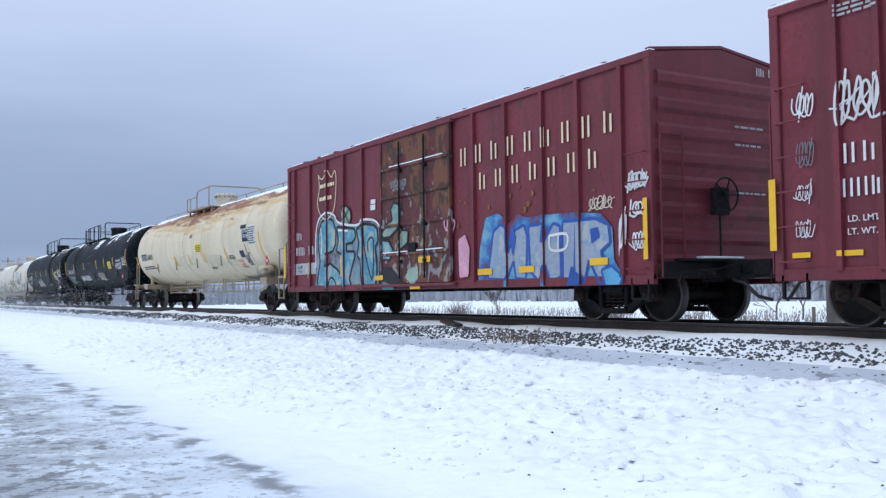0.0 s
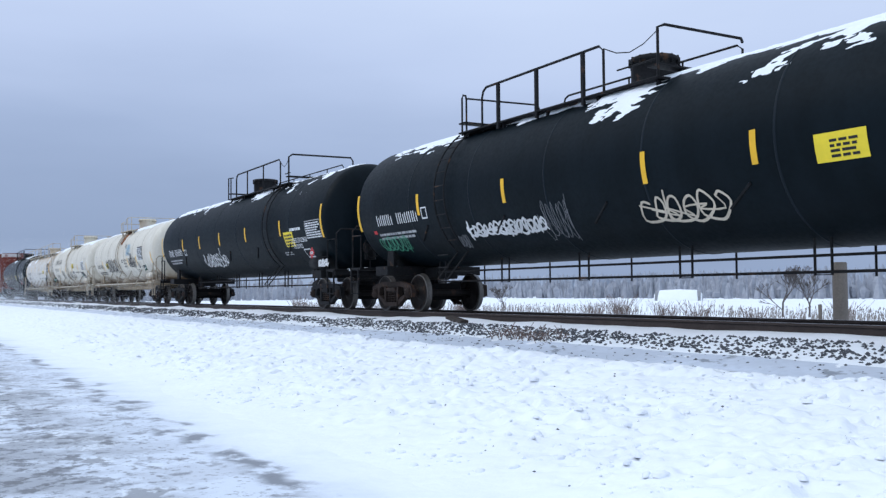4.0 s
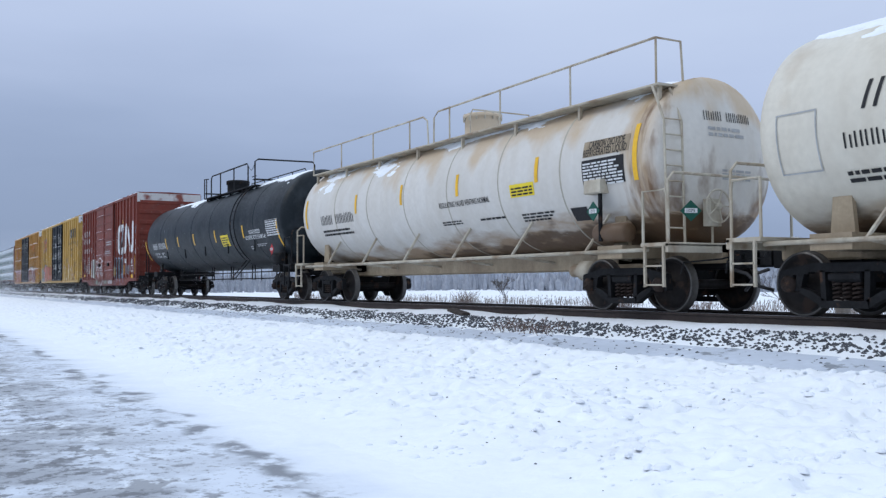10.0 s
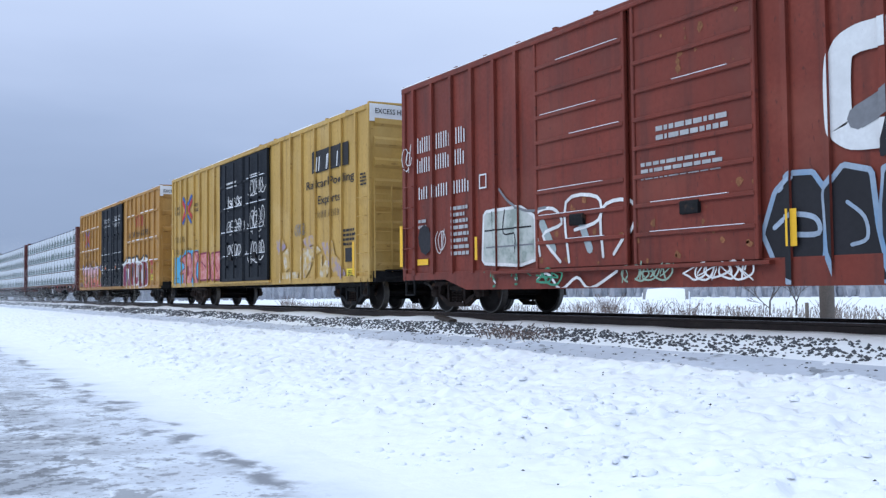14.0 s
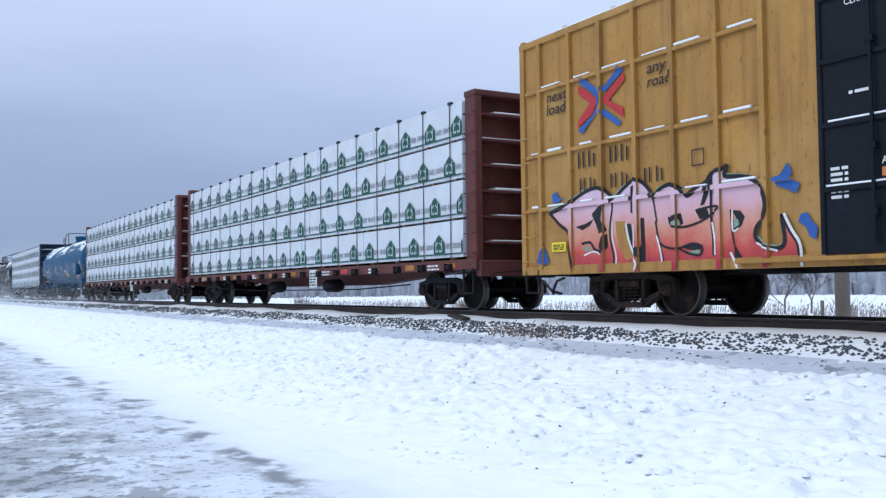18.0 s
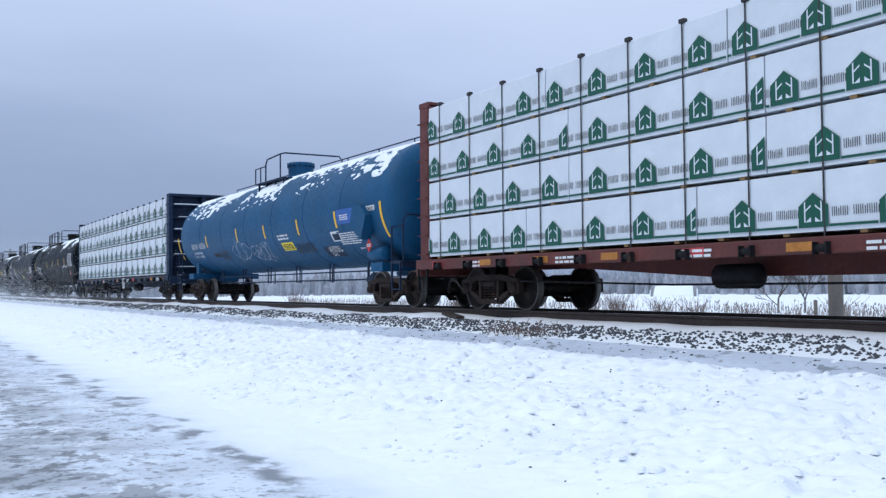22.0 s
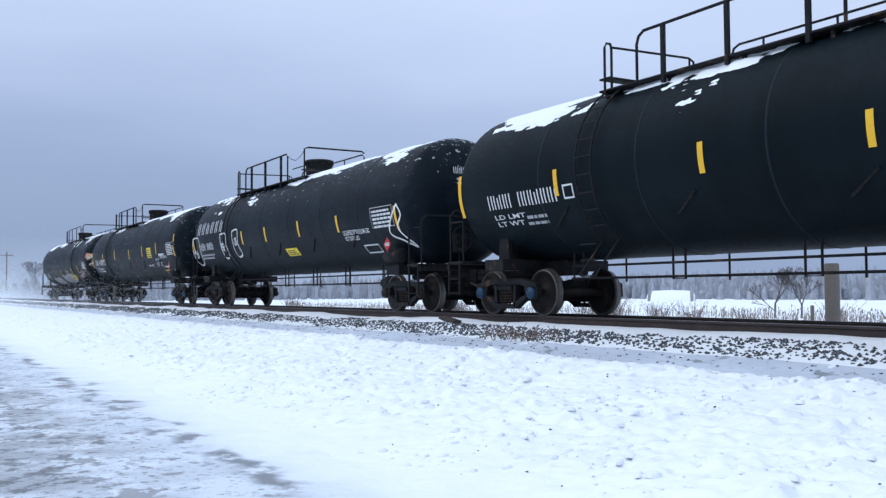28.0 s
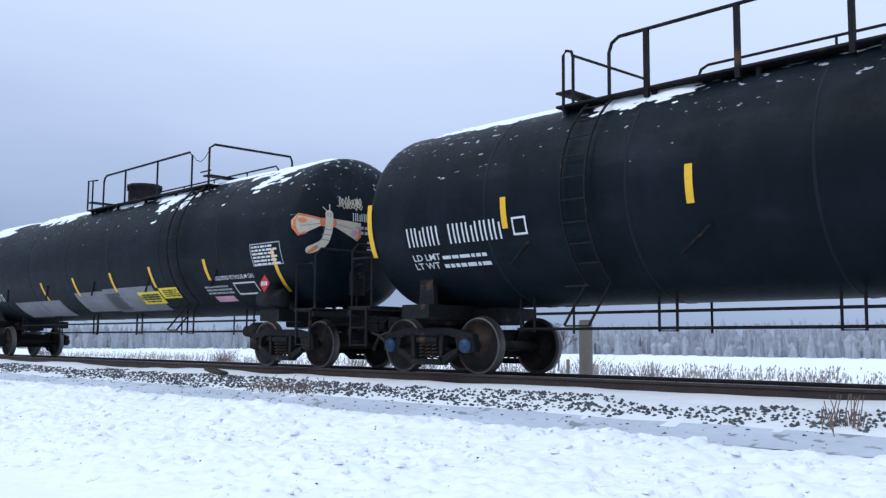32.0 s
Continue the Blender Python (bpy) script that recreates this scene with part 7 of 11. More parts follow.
    blot(c, s, [(-3.37, 1.92), (-3.24, 1.98), (-3.12, 2.12), (-3.06, 2.02), (-3.05, 1.88), (-2.92, 1.82), (-2.99, 1.70), (-3.15, 1.77), (-3.30, 1.82)], INKBLUE, 0.0100, "graffiti_star", "blue sprayed star")
    blot(c, s, [(-2.97, 1.32), (-2.93, 1.42), (-2.82, 1.43), (-2.76, 1.32), (-2.67, 1.23), (-2.70, 1.07), (-2.80, 1.12), (-2.85, 1.24)], INKBLUE, 0.0100, "graffiti_star", "blue sprayed star")
    blot(c, s, [(-8.32, 2.16), (-8.17, 2.21), (-8.11, 2.10), (-7.98, 2.07), (-8.14, 2.00), (-8.28, 2.01)], INKBLUE, 0.0100, "graffiti_star", "blue sprayed star")
    blot(c, s, [(-8.83, 0.96), (-8.57, 1.23), (-8.41, 0.95), (-8.57, 0.90)], INKBLUE, 0.010, "graffiti_star", "blue sprayed star")


def piece_crimson(c, s):
    """Broad crimson sprayed letters in white outline on the ochre boxcar."""
    blot(c, s, [(2.25, 1.94), (2.83, 2.07), (3.05, 2.17), (4.33, 2.13), (5.23, 2.17), (5.50, 1.94), (6.24, 2.09), (6.39, 2.18), (7.20, 2.06), (7.25, 1.76), (7.46, 1.50), (7.45, 1.01), (7.19, 0.80), (6.30, 0.69), (5.01, 0.64), (4.29, 0.62), (2.25, 0.74)], PAINTS["white"], 0.006, "graffiti_glow", "white sprayed edge round graffiti")
    stroke(c, s, [(2.25, 1.99), (2.83, 2.12), (3.05, 2.22), (4.33, 2.18), (5.23, 2.22), (5.50, 1.99), (6.24, 2.14), (6.39, 2.22), (7.22, 2.10), (7.28, 1.77)], PAINTS["black"], 0.100, 0.007)
    letter(c, s, [(2.34, 1.78), (2.80, 1.93), (2.97, 1.84), (2.95, 1.11), (3.15, 1.07), (3.26, 0.81), (2.33, 0.84)], PAINTS["crimson"], PAINTS["white"], 0.06, 0.009)
    letter(c, s, [(3.09, 1.95), (3.91, 1.97), (3.93, 1.68), (3.80, 1.64), (3.81, 1.18), (4.30, 1.13), (4.34, 0.83), (3.29, 0.81), (3.35, 1.20), (3.52, 1.24), (3.53, 1.66), (3.11, 1.69)], PAINTS["crimson"], PAINTS["white"], 0.06, 0.012)
    letter(c, s, [(3.99, 1.93), (4.67, 1.99), (4.71, 1.50), (4.53, 1.15), (4.59, 0.82), (4.42, 0.83), (4.07, 0.92), (3.95, 1.34)], PAINTS["crimson"], PAINTS["white"], 0.06, 0.015)
    letter(c, s, [(4.82, 1.97), (5.17, 2.02), (5.10, 1.28), (5.28, 1.27), (5.33, 1.91), (5.55, 1.80), (5.50, 1.11), (5.29, 0.88), (4.90, 0.93)], PAINTS["crimson"], PAINTS["white"], 0.06, 0.018)
    letter(c, s, [(5.66, 1.82), (6.19, 1.85), (6.22, 1.59), (6.07, 1.53), (6.11, 1.01), (6.26, 0.96), (6.22, 0.78), (5.57, 0.78), (5.56, 0.99), (5.71, 1.02), (5.73, 1.55), (5.62, 1.60)], PAINTS["crimson"], PAINTS["white"], 0.06, 0.021)
    letter(c, s, [(6.32, 1.98), (7.09, 1.93), (7.13, 1.73), (7.30, 1.58), (7.33, 1.03), (7.19, 0.88), (6.51, 0.79), (6.36, 0.92), (6.47, 1.65), (6.33, 1.73)], PAINTS["crimson"], PAINTS["white"], 0.06, 0.024)
    blot(c, s, [(6.77, 1.59), (6.97, 1.53), (6.96, 1.17), (6.77, 1.11)], PAINTS["black"], 0.028, "graffiti_shadow", "black sprayed gap")
    blot(c, s, [(4.19, 1.75), (4.51, 1.76), (4.41, 1.28), (4.20, 1.25)], PAINTS["black"], 0.020, "graffiti_shadow", "black sprayed gap")
    blot(c, s, [(2.99, 1.56), (3.28, 1.60), (3.26, 1.03), (3.01, 1.09)], INKBLUE, 0.016, "graffiti_shadow", "blue sprayed gap")
    blot(c, s, [(5.81, 1.47), (6.02, 1.48), (5.99, 1.12), (5.82, 1.09)], PAINTS["black"], 0.026, "graffiti_shadow", "black sprayed gap")


def paint_1(c, s):
    rng = random.Random(1)
    mark(c, "lettering", s, bars(-6.54, 2.07, 0.25, "xx", 0.271, 0), INKWHITE, "reporting marks drawn as bars")
    mark(c, "lettering", s, bars(-6.56, 1.65, 0.23, "xxx", 0.200, 0), INKWHITE, "reporting marks drawn as bars")
    mark(c, "stencil", s, wide_words("LD. LMT.", -6.49, 1.34, 0.08, 0.46, 0), INKWHITE, off=0.012)
    mark(c, "stencil", s, wide_words("LT. WT.", -6.50, 1.18, 0.08, 0.42, 0), INKWHITE, off=0.012)
    mark(c, "reflector_stripe", s, [rect(-7.62, 1.03, 0.11, 0.95)], STRIPE, "yellow reflective stripe", 0.056)
    mark(c, "reflector", s, [rect(-7.33, 0.92, 0.28, 0.07)], STRIPE, "yellow reflective patch", 0.007)
    mark(c, "reflector", s, [rect(-6.63, 0.92, 0.34, 0.07)], STRIPE, "yellow reflective patch", 0.007)
    mark(c, "graffiti_tag", s, scrawl(-7.29, 2.72, 0.35, 0.37, 3, rng, 0.022, 0.12), PAINTS["white"], "white sprayed tag", 0.013)
    mark(c, "graffiti_tag", s, scrawl(-6.69, 2.52, 0.75, 0.64, 4, rng, 0.035, 0.2), PAINTS["white"], "white sprayed tag", 0.013)
    mark(c, "graffiti_tag", s, scrawl(-7.28, 1.64, 0.29, 0.26, 3, rng, 0.014, 0.12), PAINTS["white"], "white sprayed tag", 0.013)
    mark(c, "graffiti_tag", s, scrawl(-7.30, 1.16, 0.31, 0.26, 3, rng, 0.014, 0.12), PAINTS["white"], "white sprayed tag", 0.013)
    mark(c, "graffiti_tag", s, scrawl(-7.24, 2.08, 0.28, 0.37, 3, rng, 0.014, 0.12), PAINTS["grey"], "grey sprayed tag", 0.013)
    mark(c, "small_print", s, lines(-6.58, 3.93, 0.64, 0.18, 3, rng), INKGREY, off=0.011)


def paint_2(c, s):
    rng = random.Random(2)
    piece_aqua(c, s), piece_silver(c, s)
    mark(c, "lettering", s, bars(2.02, 3.15, 0.37, "x x x x x x x x x", 0.283, 0), INKCREAM, "cream road name drawn as bars")
    mark(c, "lettering", s, bars(2.73, 2.60, 0.34, "x x x x x x x", 0.284, 0), INKCREAM, "cream road name drawn as bars")
    mark(c, "shield_emblem", s, band(curve([(-5.42, 3.82), (-5.15, 3.69), (-4.83, 3.89), (-4.54, 3.68), (-4.32, 3.83), (-4.23, 3.57), (-4.30, 3.03), (-4.46, 2.72), (-4.87, 2.57), (-5.28, 2.72), (-5.48, 3.07), (-5.34, 3.46), (-5.42, 3.82)], 5), 0.035), INKCREAM, "cream outlined shield", 0.012)
    mark(c, "small_print", s, lines(-5.30, 3.45, 0.96, 0.17, 1, rng), INKCREAM, off=0.011)
    mark(c, "small_print", s, lines(-5.35, 3.10, 1.00, 0.18, 1, rng), INKCREAM, off=0.011)
    mark(c, "reflector", s, [rect(2.69, 0.88, 0.51, 0.12)], STRIPE, "yellow reflective patch", 0.03)
    mark(c, "reflector", s, [rect(4.12, 0.89, 0.47, 0.12)], STRIPE, "yellow reflective patch", 0.03)
    mark(c, "reflector", s, [rect(6.18, 0.96, 0.46, 0.12)], STRIPE, "yellow reflective patch", 0.03)
    mark(c, "reflector", s, [rect(-0.03, 0.61, 0.47, 0.10)], STRIPE, "yellow reflective patch", 0.03)
    mark(c, "reflector", s, [rect(-1.94, 0.86, 0.58, 0.11)], STRIPE, "yellow reflective patch", 0.03)
    mark(c, "reflector", s, [rect(0.37, 1.21, 0.53, 0.13)], STRIPE, "yellow reflective patch", 0.03)
    mark(c, "reflector_stripe", s, [rect(7.52, 1.01, 0.13, 0.96)], STRIPE, "yellow reflective stripe", 0.056)
    mark(c, "reflector_stripe", s, [rect(-7.94, 1.04, 0.18, 0.92)], STRIPE, "yellow reflective stripe", 0.056)
    mark(c, "reflector_stripe", s, [rect(-6.13, 1.01, 0.11, 0.44)], STRIPE, "yellow reflective stripe", 0.02)
    mark(c, "reflector_stripe", s, [rect(-3.97, 1.00, 0.15, 0.54)], STRIPE, "yellow reflective stripe", 0.02)
    mark(c, "lettering", s, bars(-7.04, 2.10, 0.22, "xx", 0.218, 0), INKWHITE, "reporting marks drawn as bars")
    mark(c, "lettering", s, bars(-7.09, 1.66, 0.24, "xxx xx", 0.238, 0), INKWHITE, "reporting marks drawn as bars")
    mark(c, "stencil_panel", s, [rect(-7.13, 1.11, 1.52, 0.32)], INKGREY, "grey stencil panel", 0.007)
    mark(c, "stencil", s, wide_words("LD LMT", -6.96, 1.28, 0.10, 0.41, 0), INKBLACK, off=0.012)
    mark(c, "stencil", s, wide_words("LT WT", -6.97, 1.14, 0.09, 0.38, 0), INKBLACK, off=0.012)
    mark(c, "graffiti_tag", s, scrawl(7.09, 2.12, 0.52, 0.32, 3, rng, 0.035, 0.12), PAINTS["white"], "white sprayed tag", 0.013)
    mark(c, "graffiti_tag", s, scrawl(7.15, 1.70, 0.39, 0.27, 2, rng, 0.035, 0.12), PAINTS["white"], "white sprayed tag", 0.013)
    mark(c, "graffiti_tag", s, scrawl(7.16, 1.16, 0.39, 0.32, 3, rng, 0.025, 0.12), PAINTS["white"], "white sprayed tag", 0.013)
    mark(c, "graffiti_tag", s, scrawl(6.93, 1.12, 0.12, 0.69, 1, rng, 0.03, 0.12), PAINTS["white"], "white sprayed tag", 0.013)
    mark(c, "graffiti_tag", s, scrawl(1.39, 1.80, 0.44, 0.31, 2, rng, 0.04, 0.12), PAINTS["rose"], "rose sprayed tag", 0.013)
    mark(c, "graffiti_tag", s, scrawl(6.09, 1.88, 0.72, 0.24, 4, rng, 0.02, 0.12), PAINTS["cream"], "cream sprayed tag", 0.013)
    mark(c, "panel", s, [rect(-2.19, 2.59, 0.26, 0.13)], INKWHITE, "", 0.007)
    mark(c, "panel", s, [rect(-2.18, 2.74, 0.26, 0.11)], INKWHITE, "", 0.007)
    mark(c, "stencil", s, wide_words("CLOSE AND LOCK", -1.01, 3.08, 0.08, 0.81), INKGREY, off=0.006)
    mark(c, "stencil", s, wide_words("DOORS BEFORE", -0.96, 3.00, 0.07, 0.74), INKGREY, off=0.006)
    mark(c, "stencil", s, wide_words("MOVING CAR", -0.87, 2.91, 0.08, 0.56), INKGREY, off=0.006)


def paint_3(c, s):
    rng = random.Random(3)
    mark(c, "panel", s, [rect(-8.42, 2.22, 0.98, 0.29)], INKBLACK, "", 0.007)
    mark(c, "lettering", s, bars(-8.33, 2.24, 0.22, "xxxx", 0.227, 0), INKWHITE, "reporting marks drawn as bars")
    mark(c, "lettering", s, bars(-7.31, 2.22, 0.24, "xxxxx", 0.194, 0), INKBLACK, "reporting marks drawn as bars")
    mark(c, "small_print", s, lines(-8.45, 1.82, 2.32, 0.17, 2, rng), INKBLACK, off=0.011)
    stripe(c, s, -5.92, 1.81, 0.38)
    stripe(c, s, -2.81, 1.82, 0.40)
    stripe(c, s, -2.62, 1.81, 0.39)
    stripe(c, s, -0.70, 1.83, 0.39)
    stripe(c, s, 1.11, 1.83, 0.40)
    stripe(c, s, 1.41, 1.81, 0.40)
    stripe(c, s, 4.01, 1.83, 0.40)
    stripe(c, s, -9.40, 1.97, 0.47)
    mark(c, "notice", s, [rect(0.45, 2.24, 0.74, 0.33)], SIGNYEL, "yellow notice with small black print", 0.007)
    mark(c, "small_print", s, lines(0.51, 2.26, 0.64, 0.27, 4, rng), INKBLACK, off=0.011)
    mark(c, "small_print", s, lines(-0.31, 2.83, 0.33, 0.15, 3, rng), INKBLACK, off=0.011)
    mark(c, "sign_panel", s, [rect(6.08, 2.35, 0.58, 0.41)], NAVY, "dark panel with white words", 0.007)
    mark(c, "stencil", s, wide_words("PETROLEUM", 6.12, 2.48, 0.12, 0.55, 0), INKWHITE, off=0.012)
    mark(c, "stencil", s, wide_words("LIQUEFIED", 6.13, 2.65, 0.11, 0.50, 0), INKWHITE, off=0.012)
    mark(c, "tape_patch", s, [rect(5.89, 2.79, 0.57, 0.13)], NAVY, "dark tape patch", 0.007)
    mark(c, "data_table", s, [rect(6.68, 2.26, 0.66, 0.60)], INKWHITE, "stencilled data table", 0.007)
    mark(c, "small_print", s, lines(6.71, 2.26, 0.61, 0.58, 8, rng), INKBLACK, off=0.011)
    mark(c, "notice", s, [rect(5.50, 1.85, 0.43, 0.23)], NAVY, "dark sticker", 0.007)
    mark(c, "stencil", s, wide_words("NON-ODORIZED", 4.95, 1.71, 0.09, 0.56, 0), INKRED, off=0.012)
    mark(c, "stencil", s, wide_words("LIQUEFIED", 5.04, 1.60, 0.07, 0.42, 0), INKRED, off=0.012)
    mark(c, "stencil", s, wide_words("PETROLEUM GAS", 4.91, 1.51, 0.07, 0.63, 0), INKRED, off=0.012)
    mark(c, "tape_patch", s, [rect(5.87, 1.57, 0.11, 0.37)], PAINTS["grey"], "faded grey tape", 0.007)
    mark(c, "tape_patch", s, [rect(6.02, 1.57, 0.11, 0.36)], PAINTS["grey"], "faded grey tape", 0.007)
    mark(c, "tape_patch", s, [rect(6.15, 1.57, 0.11, 0.34)], PAINTS["grey"], "faded grey tape", 0.007)
    mark(c, "tape_patch", s, [rect(6.21, 1.66, 0.08, 0.62)], PAINTS["grey"], "faded grey tape", 0.007)
    mark(c, "graffiti_tag", s, scrawl(-2.64, 1.73, 3.26, 0.50, 6, rng, 0.008, 0.3), PAINTS["mint"], "mint sprayed tag", 0.013)
    mark(c, "graffiti_tag", s, scrawl(1.62, 1.58, 2.00, 0.54, 6, rng, 0.01, 0.3), PAINTS["mint"], "mint sprayed tag", 0.013)
    mark(c, "graffiti_tag", s, scrawl(3.70, 1.58, 1.01, 0.36, 4, rng, 0.006, 0.3), PAINTS["grey"], "grey sprayed tag", 0.013)
    mark(c, "small_print", s, lines(4.19, 1.83, 0.67, 0.16, 3, rng), INKBLACK, off=0.011)
    mark(c, "small_print", s, lines(1.53, 1.57, 0.78, 0.09, 2, rng), INKBLACK, off=0.011)
    stripe(c, s, 7.70, 1.74, 0.85)


def paint_4(c, s):
    rng = random.Random(4)
    mark(c, "lettering", s, bars(-8.30, 2.11, 0.25, "xxxx xxxxx", 0.209, 0), INKWHITE, "reporting marks drawn as bars")
    mark(c, "small_print", s, lines(-8.36, 1.78, 1.89, 0.19, 2, rng), INKGREY, off=0.011)
    mark(c, "stencil_frame", s, outline(-6.01, 2.14, 0.25, 0.26, 0.03), INKWHITE, off=0.012)
    stripe(c, s, -9.27, 2.04, 0.91)
    stripe(c, s, -6.13, 2.23, 0.48)
    stripe(c, s, -2.66, 2.22, 0.47)
    stripe(c, s, 1.34, 2.18, 0.51)
    stripe(c, s, 3.56, 2.22, 0.48)
    stripe(c, s, 5.97, 2.23, 0.45)
    stripe(c, s, 9.05, 2.09, 0.87)
    mark(c, "graffiti_tag", s, scrawl(-4.35, 1.61, 2.80, 0.30, 11, rng, 0.05, 0.18), PAINTS["white"], "white sprayed tag", 0.013)
    mark(c, "graffiti_tag", s, scrawl(-1.73, 1.42, 0.94, 0.77, 5, rng, 0.012, 0.3), PAINTS["grey"], "grey sprayed tag", 0.013)
    mark(c, "graffiti_tag", s, scrawl(-8.61, 1.49, 1.54, 0.36, 5, rng, 0.03, 0.12), PAINTS["green"], "green sprayed tag", 0.013)
    mark(c, "graffiti_tag", s, scrawl(-4.96, 1.45, 0.47, 0.26, 3, rng, 0.02, 0.12), PAINTS["grey"], "grey sprayed tag", 0.013)
    mark(c, "panel", s, [rect(-8.62, 1.93, 0.16, 0.08)], INKRED, "", 0.007)
    mark(c, "notice", s, [rect(4.55, 2.11, 0.77, 0.37)], SIGNYEL, "yellow notice with small black print", 0.007)
    mark(c, "small_print", s, lines(4.78, 2.16, 0.41, 0.26, 4, rng), INKBLACK, off=0.011)
    mark(c, "stencil", s, wide_words("PETROLEUM", 6.42, 2.03, 0.23, 1.36, 0), INKWHITE, off=0.012)
    mark(c, "small_print", s, lines(6.74, 2.25, 1.23, 0.32, 2, rng), INKGREY, off=0.011)
    mark(c, "data_table", s, outline(8.00, 2.18, 1.05, 0.42, 0.02), INKGREY, "stencilled data table", 0.007)
    mark(c, "small_print", s, lines(8.15, 2.19, 0.77, 0.37, 5, rng), INKWHITE, off=0.011)
    mark(c, "graffiti_tag", s, scrawl(0.96, 1.50, 1.96, 0.48, 4, rng, 0.04, 0.12), PAINTS["cream"], "cream sprayed tag", 0.013)


def paint_5(c, s):
    rng = random.Random(5)
    mark(c, "lettering", s, bars(-8.03, 2.07, 0.27, "xxxx xxxxxx", 0.186, 0), INKWHITE, "reporting marks drawn as bars")
    mark(c, "small_print", s, lines(-8.21, 1.76, 1.96, 0.21, 2, rng), INKGREY, off=0.011)
    mark(c, "stencil_frame", s, outline(-5.63, 2.06, 0.30, 0.23, 0.03), INKWHITE, off=0.012)
    stripe(c, s, -9.13, 2.04, 0.90)
    stripe(c, s, -5.72, 2.23, 0.48)
    stripe(c, s, -3.28, 2.23, 0.48)
    stripe(c, s, -0.66, 2.24, 0.46)
    stripe(c, s, 2.29, 2.23, 0.47)
    stripe(c, s, 5.61, 2.24, 0.48)
    stripe(c, s, 8.87, 2.04, 0.93)
    mark(c, "graffiti_tag", s, scrawl(-3.19, 1.47, 2.20, 0.52, 6, rng, 0.045, 0.12), PAINTS["white"], "white sprayed tag", 0.013)
    mark(c, "graffiti_tag", s, scrawl(-3.44, 1.56, 0.37, 0.25, 1, rng, 0.03, 0.12), PAINTS["white"], "white sprayed tag", 0.013)
    mark(c, "graffiti_tag", s, scrawl(-0.97, 1.57, 0.52, 0.34, 1, rng, 0.035, 0.12), PAINTS["white"], "white sprayed tag", 0.013)
    mark(c, "panel", s, [rect(-0.99, 1.99, 0.06, 0.17)], INKWHITE, "", 0.007)
    mark(c, "notice", s, [rect(5.86, 1.89, 0.74, 0.44)], SIGNYEL, "yellow notice with small black print", 0.007)
    mark(c, "small_print", s, lines(5.93, 1.92, 0.63, 0.38, 4, rng), INKBLACK, off=0.011)
    mark(c, "small_print", s, lines(6.44, 2.34, 0.97, 0.15, 1, rng), INKWHITE, off=0.011)
    mark(c, "stencil", s, wide_words("LIQUEFIED PETROLEUM GAS", 6.41, 1.99, 0.14, 1.20, 0), INKWHITE, off=0.012)
    mark(c, "stencil", s, wide_words("NON-ODORIZED", 6.37, 1.82, 0.13, 0.76, 0), INKWHITE, off=0.012)
    mark(c, "small_print", s, lines(5.41, 1.66, 0.64, 0.12, 2, rng), INKGREY, off=0.011)
    mark(c, "data_table", s, outline(7.66, 2.06, 1.12, 0.50, 0.02), INKGREY, "stencilled data table", 0.007)
    mark(c, "small_print", s, lines(7.71, 2.06, 1.03, 0.47, 7, rng), INKWHITE, off=0.011)
    mark(c, "stencil_frame", s, outline(7.03, 1.54, 0.49, 0.25, 0.03), INKWHITE, off=0.012)


